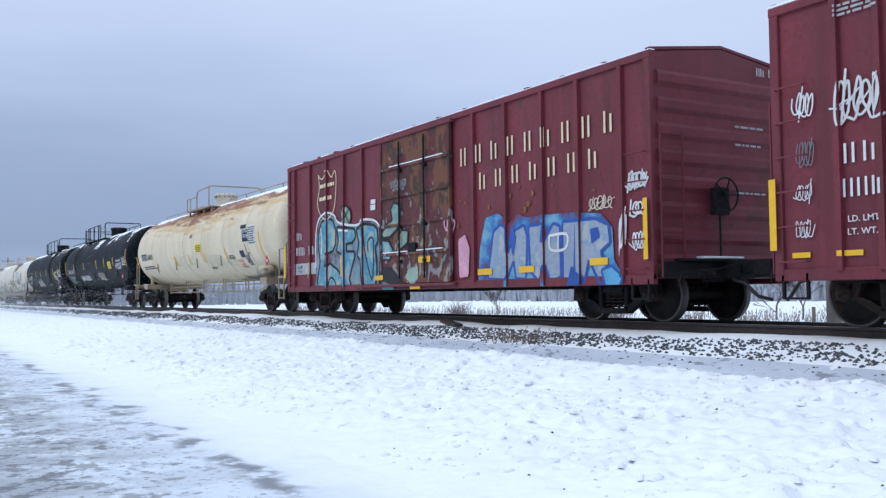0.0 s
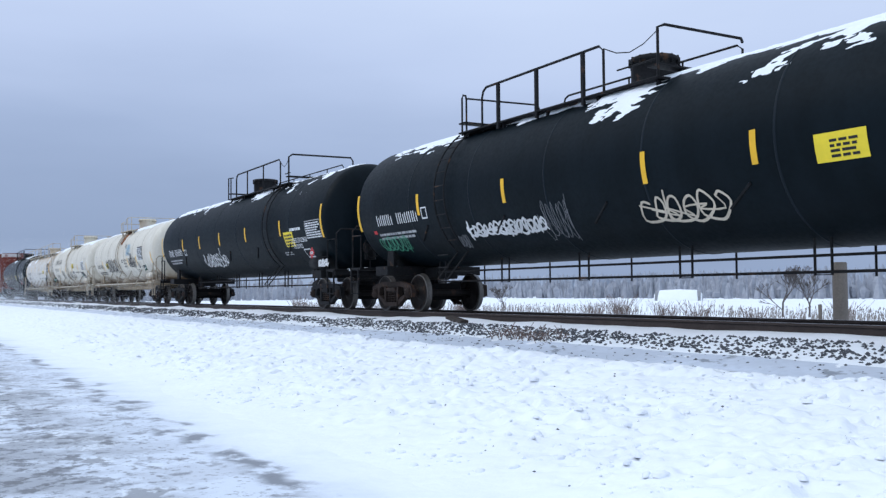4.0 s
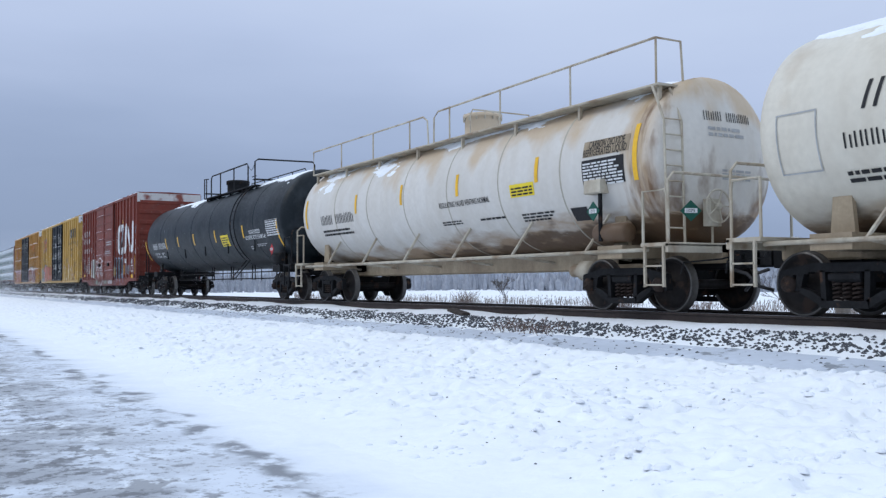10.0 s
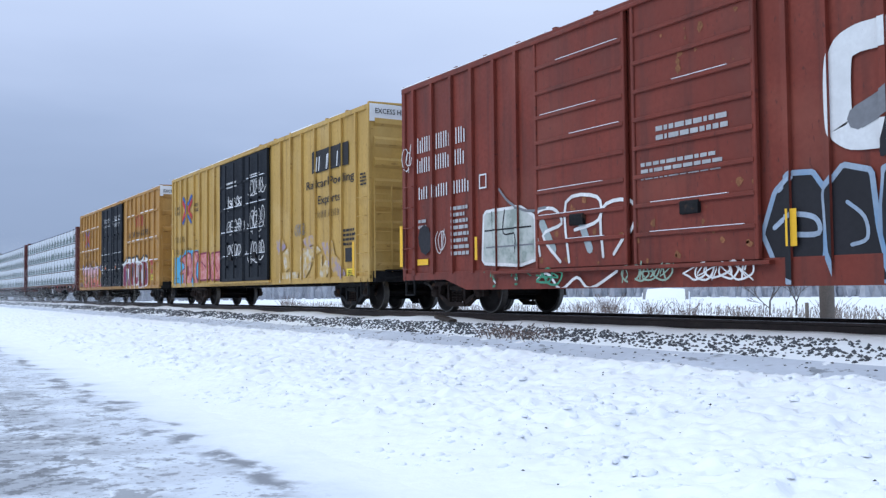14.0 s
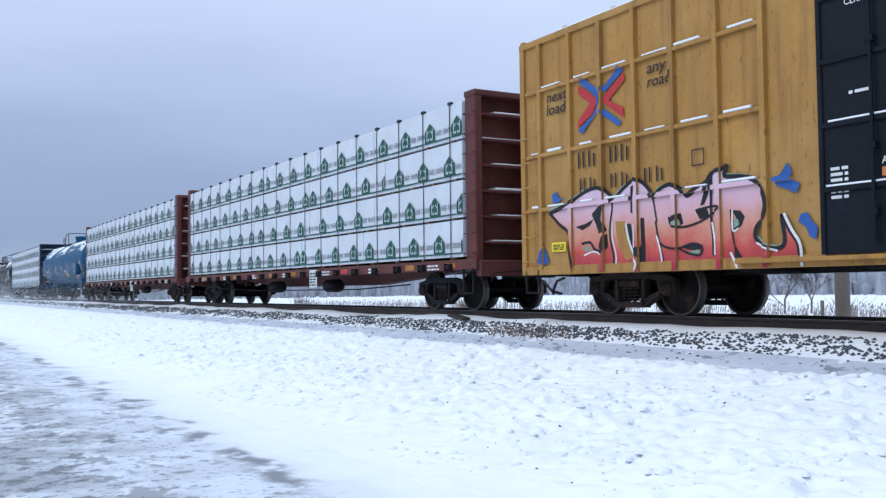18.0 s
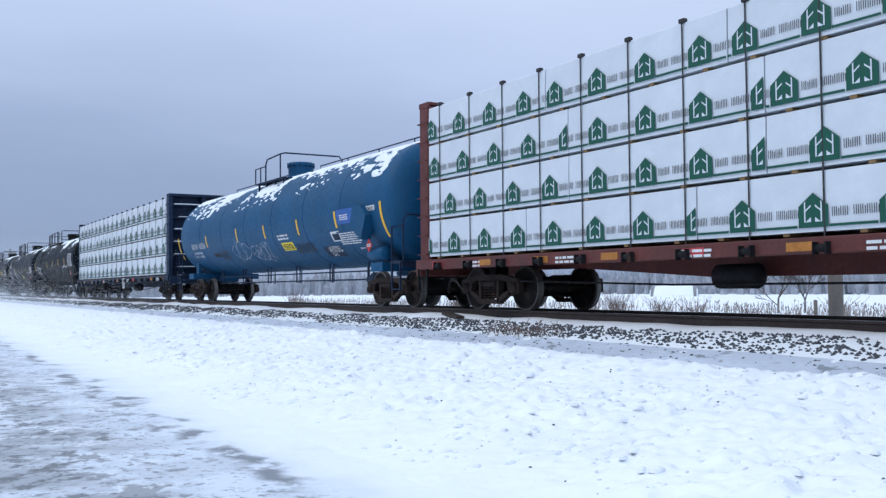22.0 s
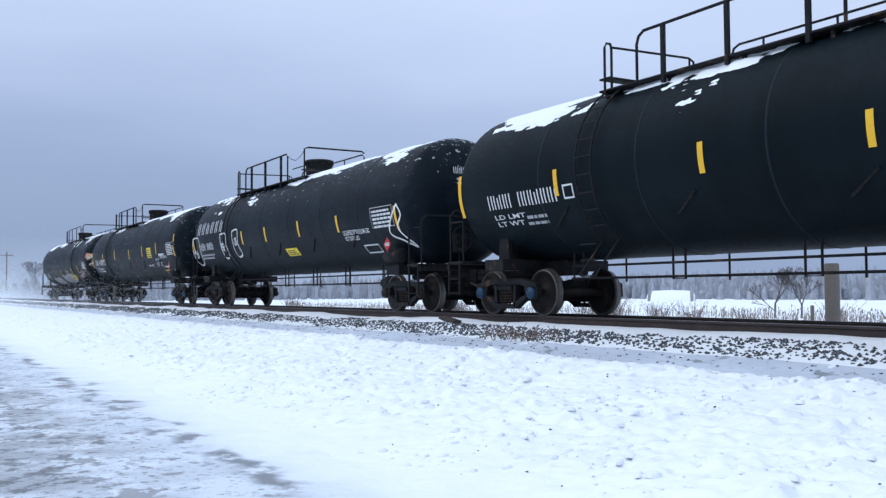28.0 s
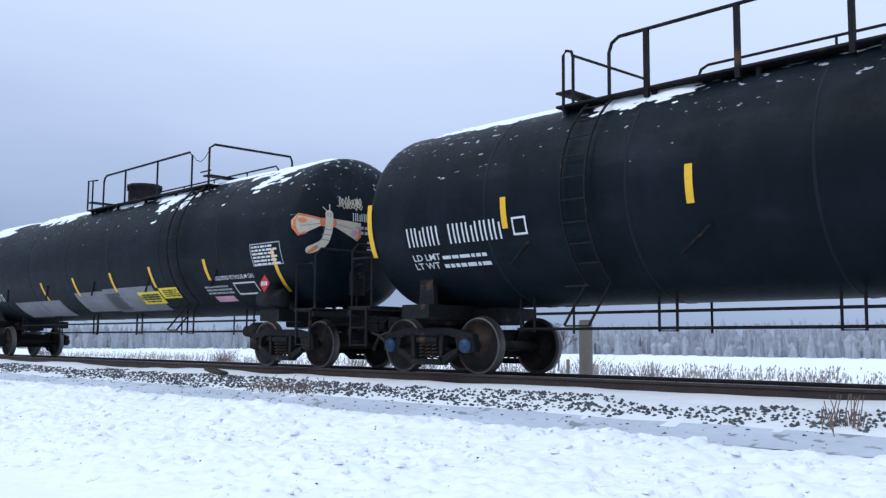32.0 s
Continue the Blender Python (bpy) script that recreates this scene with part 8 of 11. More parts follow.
def paint_6(c, s):
    rng = random.Random(6)
    mark(c, "lettering", s, bars(-6.56, 1.97, 0.21, "xxxx xxxx", 0.184, 0), INKBLACK, "reporting marks drawn as bars")
    mark(c, "small_print", s, lines(-6.50, 1.63, 1.93, 0.18, 2, rng), INKBLACK, off=0.011)
    stripe(c, s, -4.86, 1.83, 0.52)
    stripe(c, s, -1.43, 1.98, 0.38)
    stripe(c, s, 1.76, 1.93, 0.43)
    stripe(c, s, 3.79, 1.92, 0.47)
    mark(c, "notice", s, [rect(-4.04, 1.95, 0.68, 0.27)], SIGNYEL, "faded yellow notice", 0.007)
    mark(c, "small_print", s, lines(-3.94, 1.99, 0.57, 0.18, 3, rng), INKBLACK, off=0.011)
    mark(c, "data_table", s, [rect(4.16, 2.16, 1.10, 0.65)], INKBLACK, "stencilled data table", 0.007)
    mark(c, "small_print", s, lines(4.18, 2.16, 1.05, 0.62, 10, rng), INKWHITE, off=0.011)
    mark(c, "stencil", s, wide_words("REGULATING VALVES", 0.81, 2.20, 0.09, 0.84, 0), INKBLACK, off=0.012)
    mark(c, "stencil", s, wide_words("VENTING NORMAL", 0.75, 2.05, 0.09, 0.74, 0), INKBLACK, off=0.012)
    mark(c, "small_print", s, lines(0.70, 1.90, 0.75, 0.09, 2, rng), INKBLACK, off=0.011)
    mark(c, "small_print", s, lines(1.27, 2.87, 0.31, 0.22, 3, rng), INKBLACK, off=0.011)
    mark(c, "graffiti_tag", s, scrawl(-4.13, 1.66, 3.75, 0.78, 7, rng, 0.05, 0.2), PAINTS["black"], "black sprayed tag", 0.013)
    mark(c, "graffiti_tag", s, scrawl(1.95, 1.84, 1.62, 0.49, 6, rng, 0.04, 0.2), PAINTS["black"], "black sprayed tag", 0.013)
    mark(c, "graffiti_tag", s, scrawl(2.51, 2.25, 0.46, 0.29, 3, rng, 0.03, 0.12), PAINTS["black"], "black sprayed tag", 0.013)
    mark(c, "graffiti_tag", s, scrawl(3.84, 1.79, 0.43, 0.29, 2, rng, 0.03, 0.25), PAINTS["black"], "black sprayed tag", 0.013)
    mark(c, "graffiti_tag", s, scrawl(1.55, 2.40, 1.02, 0.73, 4, rng, 0.02, 0.25), PAINTS["sky"], "sky sprayed tag", 0.013)
    mark(c, "graffiti_tag", s, scrawl(0.25, 2.13, 0.34, 0.18, 1, rng, 0.03, 0.12), PAINTS["black"], "black sprayed tag", 0.013)
    mark(c, "sticker", s, [rect(4.84, 1.65, 0.40, 0.25)], INKBLACK, "black sticker", 0.007)
    mark(c, "small_print", s, lines(4.64, 1.79, 0.26, 0.10, 2, rng), INKBLACK, off=0.011)
    mark(c, "small_print", s, lines(3.37, 1.63, 0.33, 0.13, 2, rng), INKBLACK, off=0.011)
    mark(c, "stencil_frame", s, outline(-6.86, 2.30, 0.39, 0.37, 0.02), INKGREY, off=0.012)
    stripe(c, s, 6.97, 1.91, 0.56)


def paint_7(c, s):
    rng = random.Random(7)
    mark(c, "lettering", s, bars(-5.85, 2.64, 0.36, "xxxxxx", 0.480, 0.25), INKBLACK, "italic brand name drawn as bars")
    mark(c, "lettering", s, bars(-6.10, 2.18, 0.20, "xxxx xxxxx", 0.155, 0), INKBLACK, "reporting marks drawn as bars")
    mark(c, "small_print", s, lines(-6.14, 1.76, 1.36, 0.18, 2, rng), INKBLACK, off=0.011)
    stripe(c, s, -3.88, 1.98, 0.43)
    stripe(c, s, -1.44, 1.98, 0.45)
    stripe(c, s, 1.09, 2.01, 0.43)
    stripe(c, s, 3.57, 2.00, 0.44)
    stripe(c, s, 6.91, 1.71, 0.73)
    mark(c, "notice", s, [rect(1.34, 2.24, 0.75, 0.30)], SIGNYEL, "yellow notice with small black print", 0.007)
    mark(c, "small_print", s, lines(1.39, 2.26, 0.67, 0.25, 4, rng), INKBLACK, off=0.011)
    mark(c, "stencil", s, wide_words("CARBON DIOXIDE REFRIGERATED LIQUID", 2.11, 1.91, 0.09, 2.22, 0), INKBLACK, off=0.012)
    mark(c, "stencil", s, wide_words("REGULATING VALVES", 1.02, 1.73, 0.09, 1.17, 0), INKBLACK, off=0.012)
    mark(c, "stencil", s, wide_words("VENTING NORMAL", 0.94, 1.64, 0.08, 1.04, 0), INKBLACK, off=0.012)
    mark(c, "sticker", s, [rect(1.29, 1.89, 0.54, 0.16)], INKBLACK, "dark sticker", 0.007)
    mark(c, "small_print", s, lines(1.36, 1.91, 0.43, 0.11, 3, rng), INKWHITE, off=0.011)
    mark(c, "data_table", s, [rect(4.92, 2.07, 1.04, 0.53)], INKWHITE, "stencilled data table", 0.007)
    mark(c, "small_print", s, lines(4.97, 2.08, 0.94, 0.50, 6, rng), INKBLACK, off=0.011)
    mark(c, "graffiti_tag", s, scrawl(-3.43, 1.58, 1.09, 0.62, 3, rng, 0.022, 0.12), PAINTS["black"], "black sprayed tag", 0.013)
    mark(c, "graffiti_tag", s, scrawl(-1.58, 1.57, 1.14, 0.41, 4, rng, 0.03, 0.12), PAINTS["black"], "black sprayed tag", 0.013)
    mark(c, "graffiti_tag", s, scrawl(-0.10, 1.56, 0.94, 0.53, 3, rng, 0.022, 0.12), PAINTS["black"], "black sprayed tag", 0.013)
    mark(c, "graffiti_tag", s, scrawl(4.60, 1.51, 0.83, 0.48, 4, rng, 0.035, 0.12), PAINTS["black"], "black sprayed tag", 0.013)
    mark(c, "sticker", s, [rect(4.34, 1.71, 0.38, 0.22)], INKBLACK, "black sticker", 0.007)
    mark(c, "stencil_frame", s, outline(-7.12, 1.94, 0.65, 0.81, 0.02), INKGREY, off=0.012)
    mark(c, "stencil_frame", s, outline(5.97, 2.05, 0.63, 0.70, 0.02), INKGREY, off=0.012)


def paint_8(c, s):
    rng = random.Random(8)
    mark(c, "lettering", s, bars(-6.06, 2.16, 0.26, "xxxx xxxxxx", 0.198, 0), INKBLACK, "reporting marks drawn as bars")
    mark(c, "small_print", s, lines(-6.06, 1.86, 2.03, 0.20, 2, rng), INKBLACK, off=0.011)
    stripe(c, s, -7.14, 2.13, 0.82)
    stripe(c, s, -3.70, 2.35, 0.49)
    stripe(c, s, -1.14, 2.38, 0.48)
    stripe(c, s, 1.46, 2.37, 0.47)
    stripe(c, s, 4.36, 2.39, 0.48)
    stripe(c, s, 7.10, 2.17, 0.93)
    mark(c, "sign_panel", s, [rect(5.75, 2.68, 1.20, 0.28)], TAN, "tan panel with black words", 0.007)
    mark(c, "stencil", s, wide_words("CARBON DIOXIDE", 5.89, 2.82, 0.14, 0.94, 0), INKBLACK, off=0.012)
    mark(c, "stencil", s, wide_words("REFRIGERATED LIQUID", 5.76, 2.69, 0.13, 1.14, 0), INKBLACK, off=0.012)
    mark(c, "data_table", s, [rect(5.73, 2.17, 1.10, 0.46)], INKBLACK, "stencilled data table", 0.007)
    mark(c, "small_print", s, lines(5.76, 2.17, 1.03, 0.43, 8, rng), INKWHITE, off=0.011)
    mark(c, "notice", s, [rect(3.46, 2.17, 0.80, 0.25)], SIGNYEL, "ochre notice", 0.007)
    mark(c, "small_print", s, lines(3.51, 2.20, 0.70, 0.18, 3, rng), INKBLACK, off=0.011)
    mark(c, "stencil", s, wide_words("REGULATING VALVES VENTING NORMAL", 0.65, 2.16, 0.12, 2.04, 0), INKBLACK, off=0.012)
    mark(c, "small_print", s, lines(0.58, 1.79, 0.83, 0.10, 2, rng), INKBLACK, off=0.011)
    mark(c, "small_print", s, lines(2.14, 1.81, 0.93, 0.07, 1, rng), INKBLACK, off=0.011)
    mark(c, "small_print", s, lines(3.64, 1.70, 1.04, 0.17, 3, rng), INKBLACK, off=0.011)
    mark(c, "sticker", s, [rect(5.18, 1.62, 0.46, 0.23)], INKBLACK, "black sticker", 0.007)


def paint_9(c, s):
    rng = random.Random(9)
    mark(c, "lettering", s, bars(-7.90, 2.13, 0.27, "xxxx xxxxxx", 0.208, 0), INKWHITE, "reporting marks drawn as bars")
    mark(c, "stencil", s, wide_words("LD LMT 162 600", -7.92, 1.90, 0.09, 0.93, 0), INKWHITE, off=0.012)
    mark(c, "stencil", s, wide_words("73800 KG", -6.71, 1.89, 0.09, 0.60, 0), INKWHITE, off=0.012)
    mark(c, "stencil", s, wide_words("LT WT 100 400", -7.93, 1.76, 0.09, 0.95, 0), INKWHITE, off=0.012)
    mark(c, "stencil", s, wide_words("45500 KG", -6.72, 1.76, 0.09, 0.57, 0), INKWHITE, off=0.012)
    stripe(c, s, -9.23, 1.69, 0.88)
    stripe(c, s, -5.44, 2.09, 0.46)
    stripe(c, s, -3.40, 2.12, 0.41)
    stripe(c, s, -0.96, 2.09, 0.45)
    stripe(c, s, 1.96, 2.09, 0.44)
    stripe(c, s, 5.24, 2.11, 0.43)
    stripe(c, s, 8.60, 1.69, 0.86)
    mark(c, "notice", s, [rect(2.61, 1.91, 0.90, 0.40)], SIGNYEL, "yellow notice with small black print", 0.007)
    mark(c, "small_print", s, lines(2.71, 1.94, 0.75, 0.33, 4, rng), INKBLACK, off=0.011)
    mark(c, "stencil", s, wide_words("NON-ODORIZED", 5.87, 2.21, 0.14, 1.11, 0), INKWHITE, off=0.012)
    mark(c, "stencil", s, wide_words("LIQUEFIED PETROLEUM GAS", 5.39, 2.04, 0.13, 2.05, 0), INKWHITE, off=0.012)
    mark(c, "small_print", s, lines(6.27, 1.79, 1.01, 0.10, 2, rng), INKGREY, off=0.011)
    mark(c, "data_table", s, outline(7.57, 2.07, 1.14, 0.51, 0.02), INKGREY, "stencilled data table", 0.007)
    mark(c, "small_print", s, lines(7.62, 2.08, 1.05, 0.48, 7, rng), INKWHITE, off=0.011)
    mark(c, "small_print", s, lines(5.53, 1.72, 0.25, 0.13, 2, rng), INKGREY, off=0.011)


def paint_10(c, s):
    rng = random.Random(10)
    piece_black(c, s), piece_pale(c, s)
    mark(c, "painted_emblem", s, band(curve([(4.80, 3.53), (4.10, 3.53), (3.70, 3.51), (3.50, 3.33), (3.48, 2.58), (3.56, 2.40), (3.87, 2.32), (5.01, 2.33), (5.22, 2.49), (5.28, 3.16), (5.36, 3.47), (5.54, 3.52), (5.73, 3.40), (6.37, 2.54), (6.57, 2.38), (6.76, 2.35), (6.93, 2.50), (6.97, 3.60)], 5), 0.36), INKWHITE, "bold white winding band emblem", 0.01)
    mark(c, "graffiti_figure", s, band(curve([(4.52, 3.43), (4.48, 3.08), (4.22, 2.76), (3.74, 2.55)], 5), 0.3), PAINTS["grey"], "dark sprayed shape", 0.016)
    mark(c, "graffiti_figure", s, band(curve([(4.61, 3.06), (4.69, 2.65), (4.58, 2.09)], 5), 0.22), PAINTS["black"], "dark sprayed shape", 0.018)
    mark(c, "graffiti_figure", s, band(curve([(4.28, 2.75), (4.18, 2.36), (4.09, 2.10)], 5), 0.16), PAINTS["black"], "dark sprayed shape", 0.018)
    mark(c, "graffiti_ring", s, band(curve([(4.41, 3.89), (4.53, 3.92), (4.65, 3.85), (4.54, 3.81), (4.41, 3.89)], 5), 0.03), STRIPE, "small yellow sprayed ring", 0.012)
    mark(c, "graffiti_tag", s, scrawl(-4.6, 0.56, 2.6, 0.30, 7, rng, 0.04, 0.2), PAINTS["green"], "green sprayed tag", 0.013)
    mark(c, "graffiti_tag", s, scrawl(-0.6, 0.58, 1.3, 0.30, 4, rng, 0.03, 0.2), PAINTS["mint"], "yellow-green sprayed tag", 0.013)
    mark(c, "graffiti_tag", s, scrawl(0.9, 0.58, 1.3, 0.30, 4, rng, 0.03, 0.2), PAINTS["white"], "white sprayed tag", 0.013)
    mark(c, "graffiti_tag", s, scrawl(5.32, 1.05, 0.86, 0.54, 3, rng, 0.06, 0.12), PAINTS["grey"], "grey sprayed tag", 0.013)
    mark(c, "graffiti_tag", s, scrawl(4.91, 1.63, 0.60, 0.26, 3, rng, 0.03, 0.12), PAINTS["white"], "white sprayed tag", 0.013)
    mark(c, "lettering", s, bars(-7.20, 3.53, 0.34, "xxx xxx xx", 0.201, 0), INKWHITE, "reporting marks drawn as bars")
    mark(c, "lettering", s, bars(-7.22, 3.09, 0.32, "xxx xxx xx", 0.199, 0), INKWHITE, "reporting marks drawn as bars")
    mark(c, "lettering", s, bars(-7.16, 2.50, 0.27, "xx xxx xxx", 0.210, 0), INKWHITE, "reporting marks drawn as bars")
    mark(c, "reflector", s, [rect(6.55, 0.82, 0.45, 0.23)], STRIPE, "large yellow patch", 0.007)
    mark(c, "stencil_frame", s, outline(6.51, 1.20, 0.55, 0.33, 0.04), INKWHITE, off=0.012)
    mark(c, "reflector_stripe", s, [rect(7.63, 1.06, 0.07, 0.91)], STRIPE, "yellow reflective stripe", 0.056)
    mark(c, "reflector_stripe", s, [rect(2.70, 1.02, 0.14, 0.49)], STRIPE, "yellow reflective stripe", 0.056)
    mark(c, "reflector_stripe", s, [rect(5.07, 1.07, 0.10, 0.49)], STRIPE, "yellow reflective stripe", 0.056)
    mark(c, "reflector_stripe", s, [rect(-7.90, 1.03, 0.13, 0.93)], STRIPE, "yellow reflective stripe", 0.056)
    mark(c, "reflector", s, [rect(-7.23, 1.05, 0.47, 0.13)], STRIPE, "yellow reflective patch", 0.007)
    mark(c, "reflector_stripe", s, [rect(-4.82, 1.09, 0.09, 0.46)], STRIPE, "yellow reflective stripe", 0.056)
    mark(c, "small_print", s, lines(0.34, 2.75, 1.42, 0.27, 2, rng), INKGREY, off=0.011)
    mark(c, "small_print", s, lines(-0.00, 2.17, 1.75, 0.31, 3, rng), INKGREY, off=0.011)
    mark(c, "small_print", s, lines(-5.72, 1.22, 0.61, 1.07, 8, rng), INKGREY, off=0.011)
    mark(c, "small_print", s, lines(-7.17, 1.85, 0.34, 0.26, 2, rng), INKGREY, off=0.011)
    mark(c, "stencil_frame", s, outline(-4.70, 2.50, 0.26, 0.29, 0.03), INKWHITE, off=0.012)
    mark(c, "graffiti_tag", s, scrawl(7.33, 3.07, 0.44, 0.42, 3, rng, 0.018, 0.12), PAINTS["grey"], "grey sprayed tag", 0.013)
    mark(c, "graffiti_tag", s, scrawl(7.44, 2.50, 0.32, 0.35, 2, rng, 0.015, 0.12), PAINTS["white"], "white sprayed tag", 0.013)
    mark(c, "graffiti_tag", s, scrawl(7.42, 2.06, 0.32, 0.33, 2, rng, 0.015, 0.12), PAINTS["white"], "white sprayed tag", 0.013)
    mark(c, "graffiti_tag", s, scrawl(6.51, 1.61, 0.48, 0.25, 4, rng, 0.018, 0.12), PAINTS["white"], "white sprayed tag", 0.013)
    mark(c, "graffiti_tag", s, scrawl(-7.88, 3.19, 0.40, 0.55, 2, rng, 0.025, 0.12), PAINTS["white"], "white sprayed tag", 0.013)
    mark(c, "graffiti_tag", s, scrawl(-6.42, 1.26, 0.38, 0.56, 2, rng, 0.02, 0.12), PAINTS["white"], "white sprayed tag", 0.013)
    mark(c, "graffiti_blot", s, band(curve([(-6.91, 1.66), (-6.87, 1.54)], 5), 0.55), PAINTS["black"], "dark sprayed blot", 0.012)


def paint_11(c, s):
    rng = random.Random(11)
    piece_pink(c, s), piece_faded(c, s)
    mark(c, "brand_panel", s, [rect(5.44, 3.74, 2.36, 0.60)], INKBLACK, "black brand panel", 0.007)
    mark(c, "lettering", s, bars(5.65, 3.78, 0.39, "xxx", 0.675, 0.15), INKWHITE, "brand name drawn as bars")
    mark(c, "stencil", s, wide_words("Railcar Pooling", 5.03, 3.33, 0.23, 3.11, 0), INKBLACK, off=0.012)
    mark(c, "stencil", s, wide_words("Experts", 5.82, 2.87, 0.23, 1.47, 0), INKBLACK, off=0.012)
    mark(c, "lettering", s, bars(5.81, 2.49, 0.19, "xxx xxx", 0.209, 0.1), INKBLACK, "web address drawn as bars")
    mark(c, "graffiti_tag", s, scrawl(-1.81, 3.28, 1.87, 0.41, 3, rng, 0.035, 0.2), PAINTS["white"], "white sprayed tag", 0.013)
    mark(c, "graffiti_tag", s, scrawl(-1.82, 2.45, 1.87, 0.50, 3, rng, 0.035, 0.2), PAINTS["white"], "white sprayed tag", 0.013)
    mark(c, "graffiti_tag", s, scrawl(-1.82, 1.63, 1.67, 0.50, 3, rng, 0.035, 0.2), PAINTS["white"], "white sprayed tag", 0.013)
    mark(c, "graffiti_tag", s, scrawl(0.45, 3.53, 1.52, 0.62, 3, rng, 0.035, 0.2), PAINTS["white"], "white sprayed tag", 0.013)
    mark(c, "graffiti_tag", s, scrawl(0.36, 2.31, 1.60, 0.92, 3, rng, 0.035, 0.2), PAINTS["white"], "white sprayed tag", 0.013)
    mark(c, "graffiti_tag", s, scrawl(0.35, 1.39, 1.59, 0.77, 3, rng, 0.035, 0.2), PAINTS["white"], "white sprayed tag", 0.013)
    crossed_arrows(c, s, -7.52, 3.14, 1.42, 1.17)
    mark(c, "stencil", s, wide_words("next", -8.43, 3.82, 0.17, 0.56, 0.15), INKBLACK, off=0.012)
    mark(c, "stencil", s, wide_words("load", -8.43, 3.61, 0.19, 0.53, 0.15), INKBLACK, off=0.012)
    mark(c, "stencil", s, wide_words("any", -5.85, 3.78, 0.17, 0.47, 0.15), INKBLACK, off=0.012)
    mark(c, "stencil", s, wide_words("road", -5.86, 3.57, 0.19, 0.50, 0.15), INKBLACK, off=0.012)
    mark(c, "lettering", s, bars(-8.43, 2.49, 0.24, "xx xx", 0.265, 0), INKBLACK, "reporting marks drawn as bars")
    mark(c, "lettering", s, bars(-8.43, 2.02, 0.23, "xx xx xx", 0.281, 0), INKBLACK, "reporting marks drawn as bars")
    mark(c, "reflector_stripe", s, [rect(-8.77, 0.84, 0.12, 1.40)], STRIPE, "yellow reflective stripe", 0.056)
    mark(c, "stencil_frame", s, outline(-8.54, 0.88, 0.55, 0.21, 0.02), INKBLACK, off=0.012)
    mark(c, "stencil_frame", s, outline(-5.72, 2.25, 0.23, 0.23, 0.02), INKBLACK, off=0.012)
    mark(c, "graffiti_tag", s, scrawl(4.11, 2.06, 0.85, 0.40, 3, rng, 0.02, 0.12), PAINTS["grey"], "grey sprayed tag", 0.013)
    mark(c, "sticker", s, [rect(7.58, 1.25, 0.43, 0.35)], INKBLACK, "black and white sticker", 0.007)
    mark(c, "notice", s, [rect(7.66, 0.84, 0.49, 0.23)], SIGNYEL, "yellow notice with small black print", 0.007)
    mark(c, "small_print", s, lines(7.73, 0.88, 0.36, 0.16, 4, rng), INKBLACK, off=0.011)
    mark(c, "reflector_stripe", s, [rect(8.09, 0.91, 0.12, 0.83)], STRIPE, "yellow reflective stripe", 0.056)
    mark(c, "small_print", s, lines(-1.80, 4.03, 1.07, 0.25, 2, rng), INKWHITE, off=0.011)
    mark(c, "small_print", s, lines(0.46, 4.07, 1.10, 0.23, 3, rng), INKWHITE, off=0.011)
    mark(c, "small_print", s, lines(7.46, 1.67, 0.81, 0.47, 4, rng), INKBLACK, off=0.011)
    mark(c, "small_print", s, lines(8.47, 3.12, 0.40, 0.34, 4, rng), INKBLACK, off=0.011)


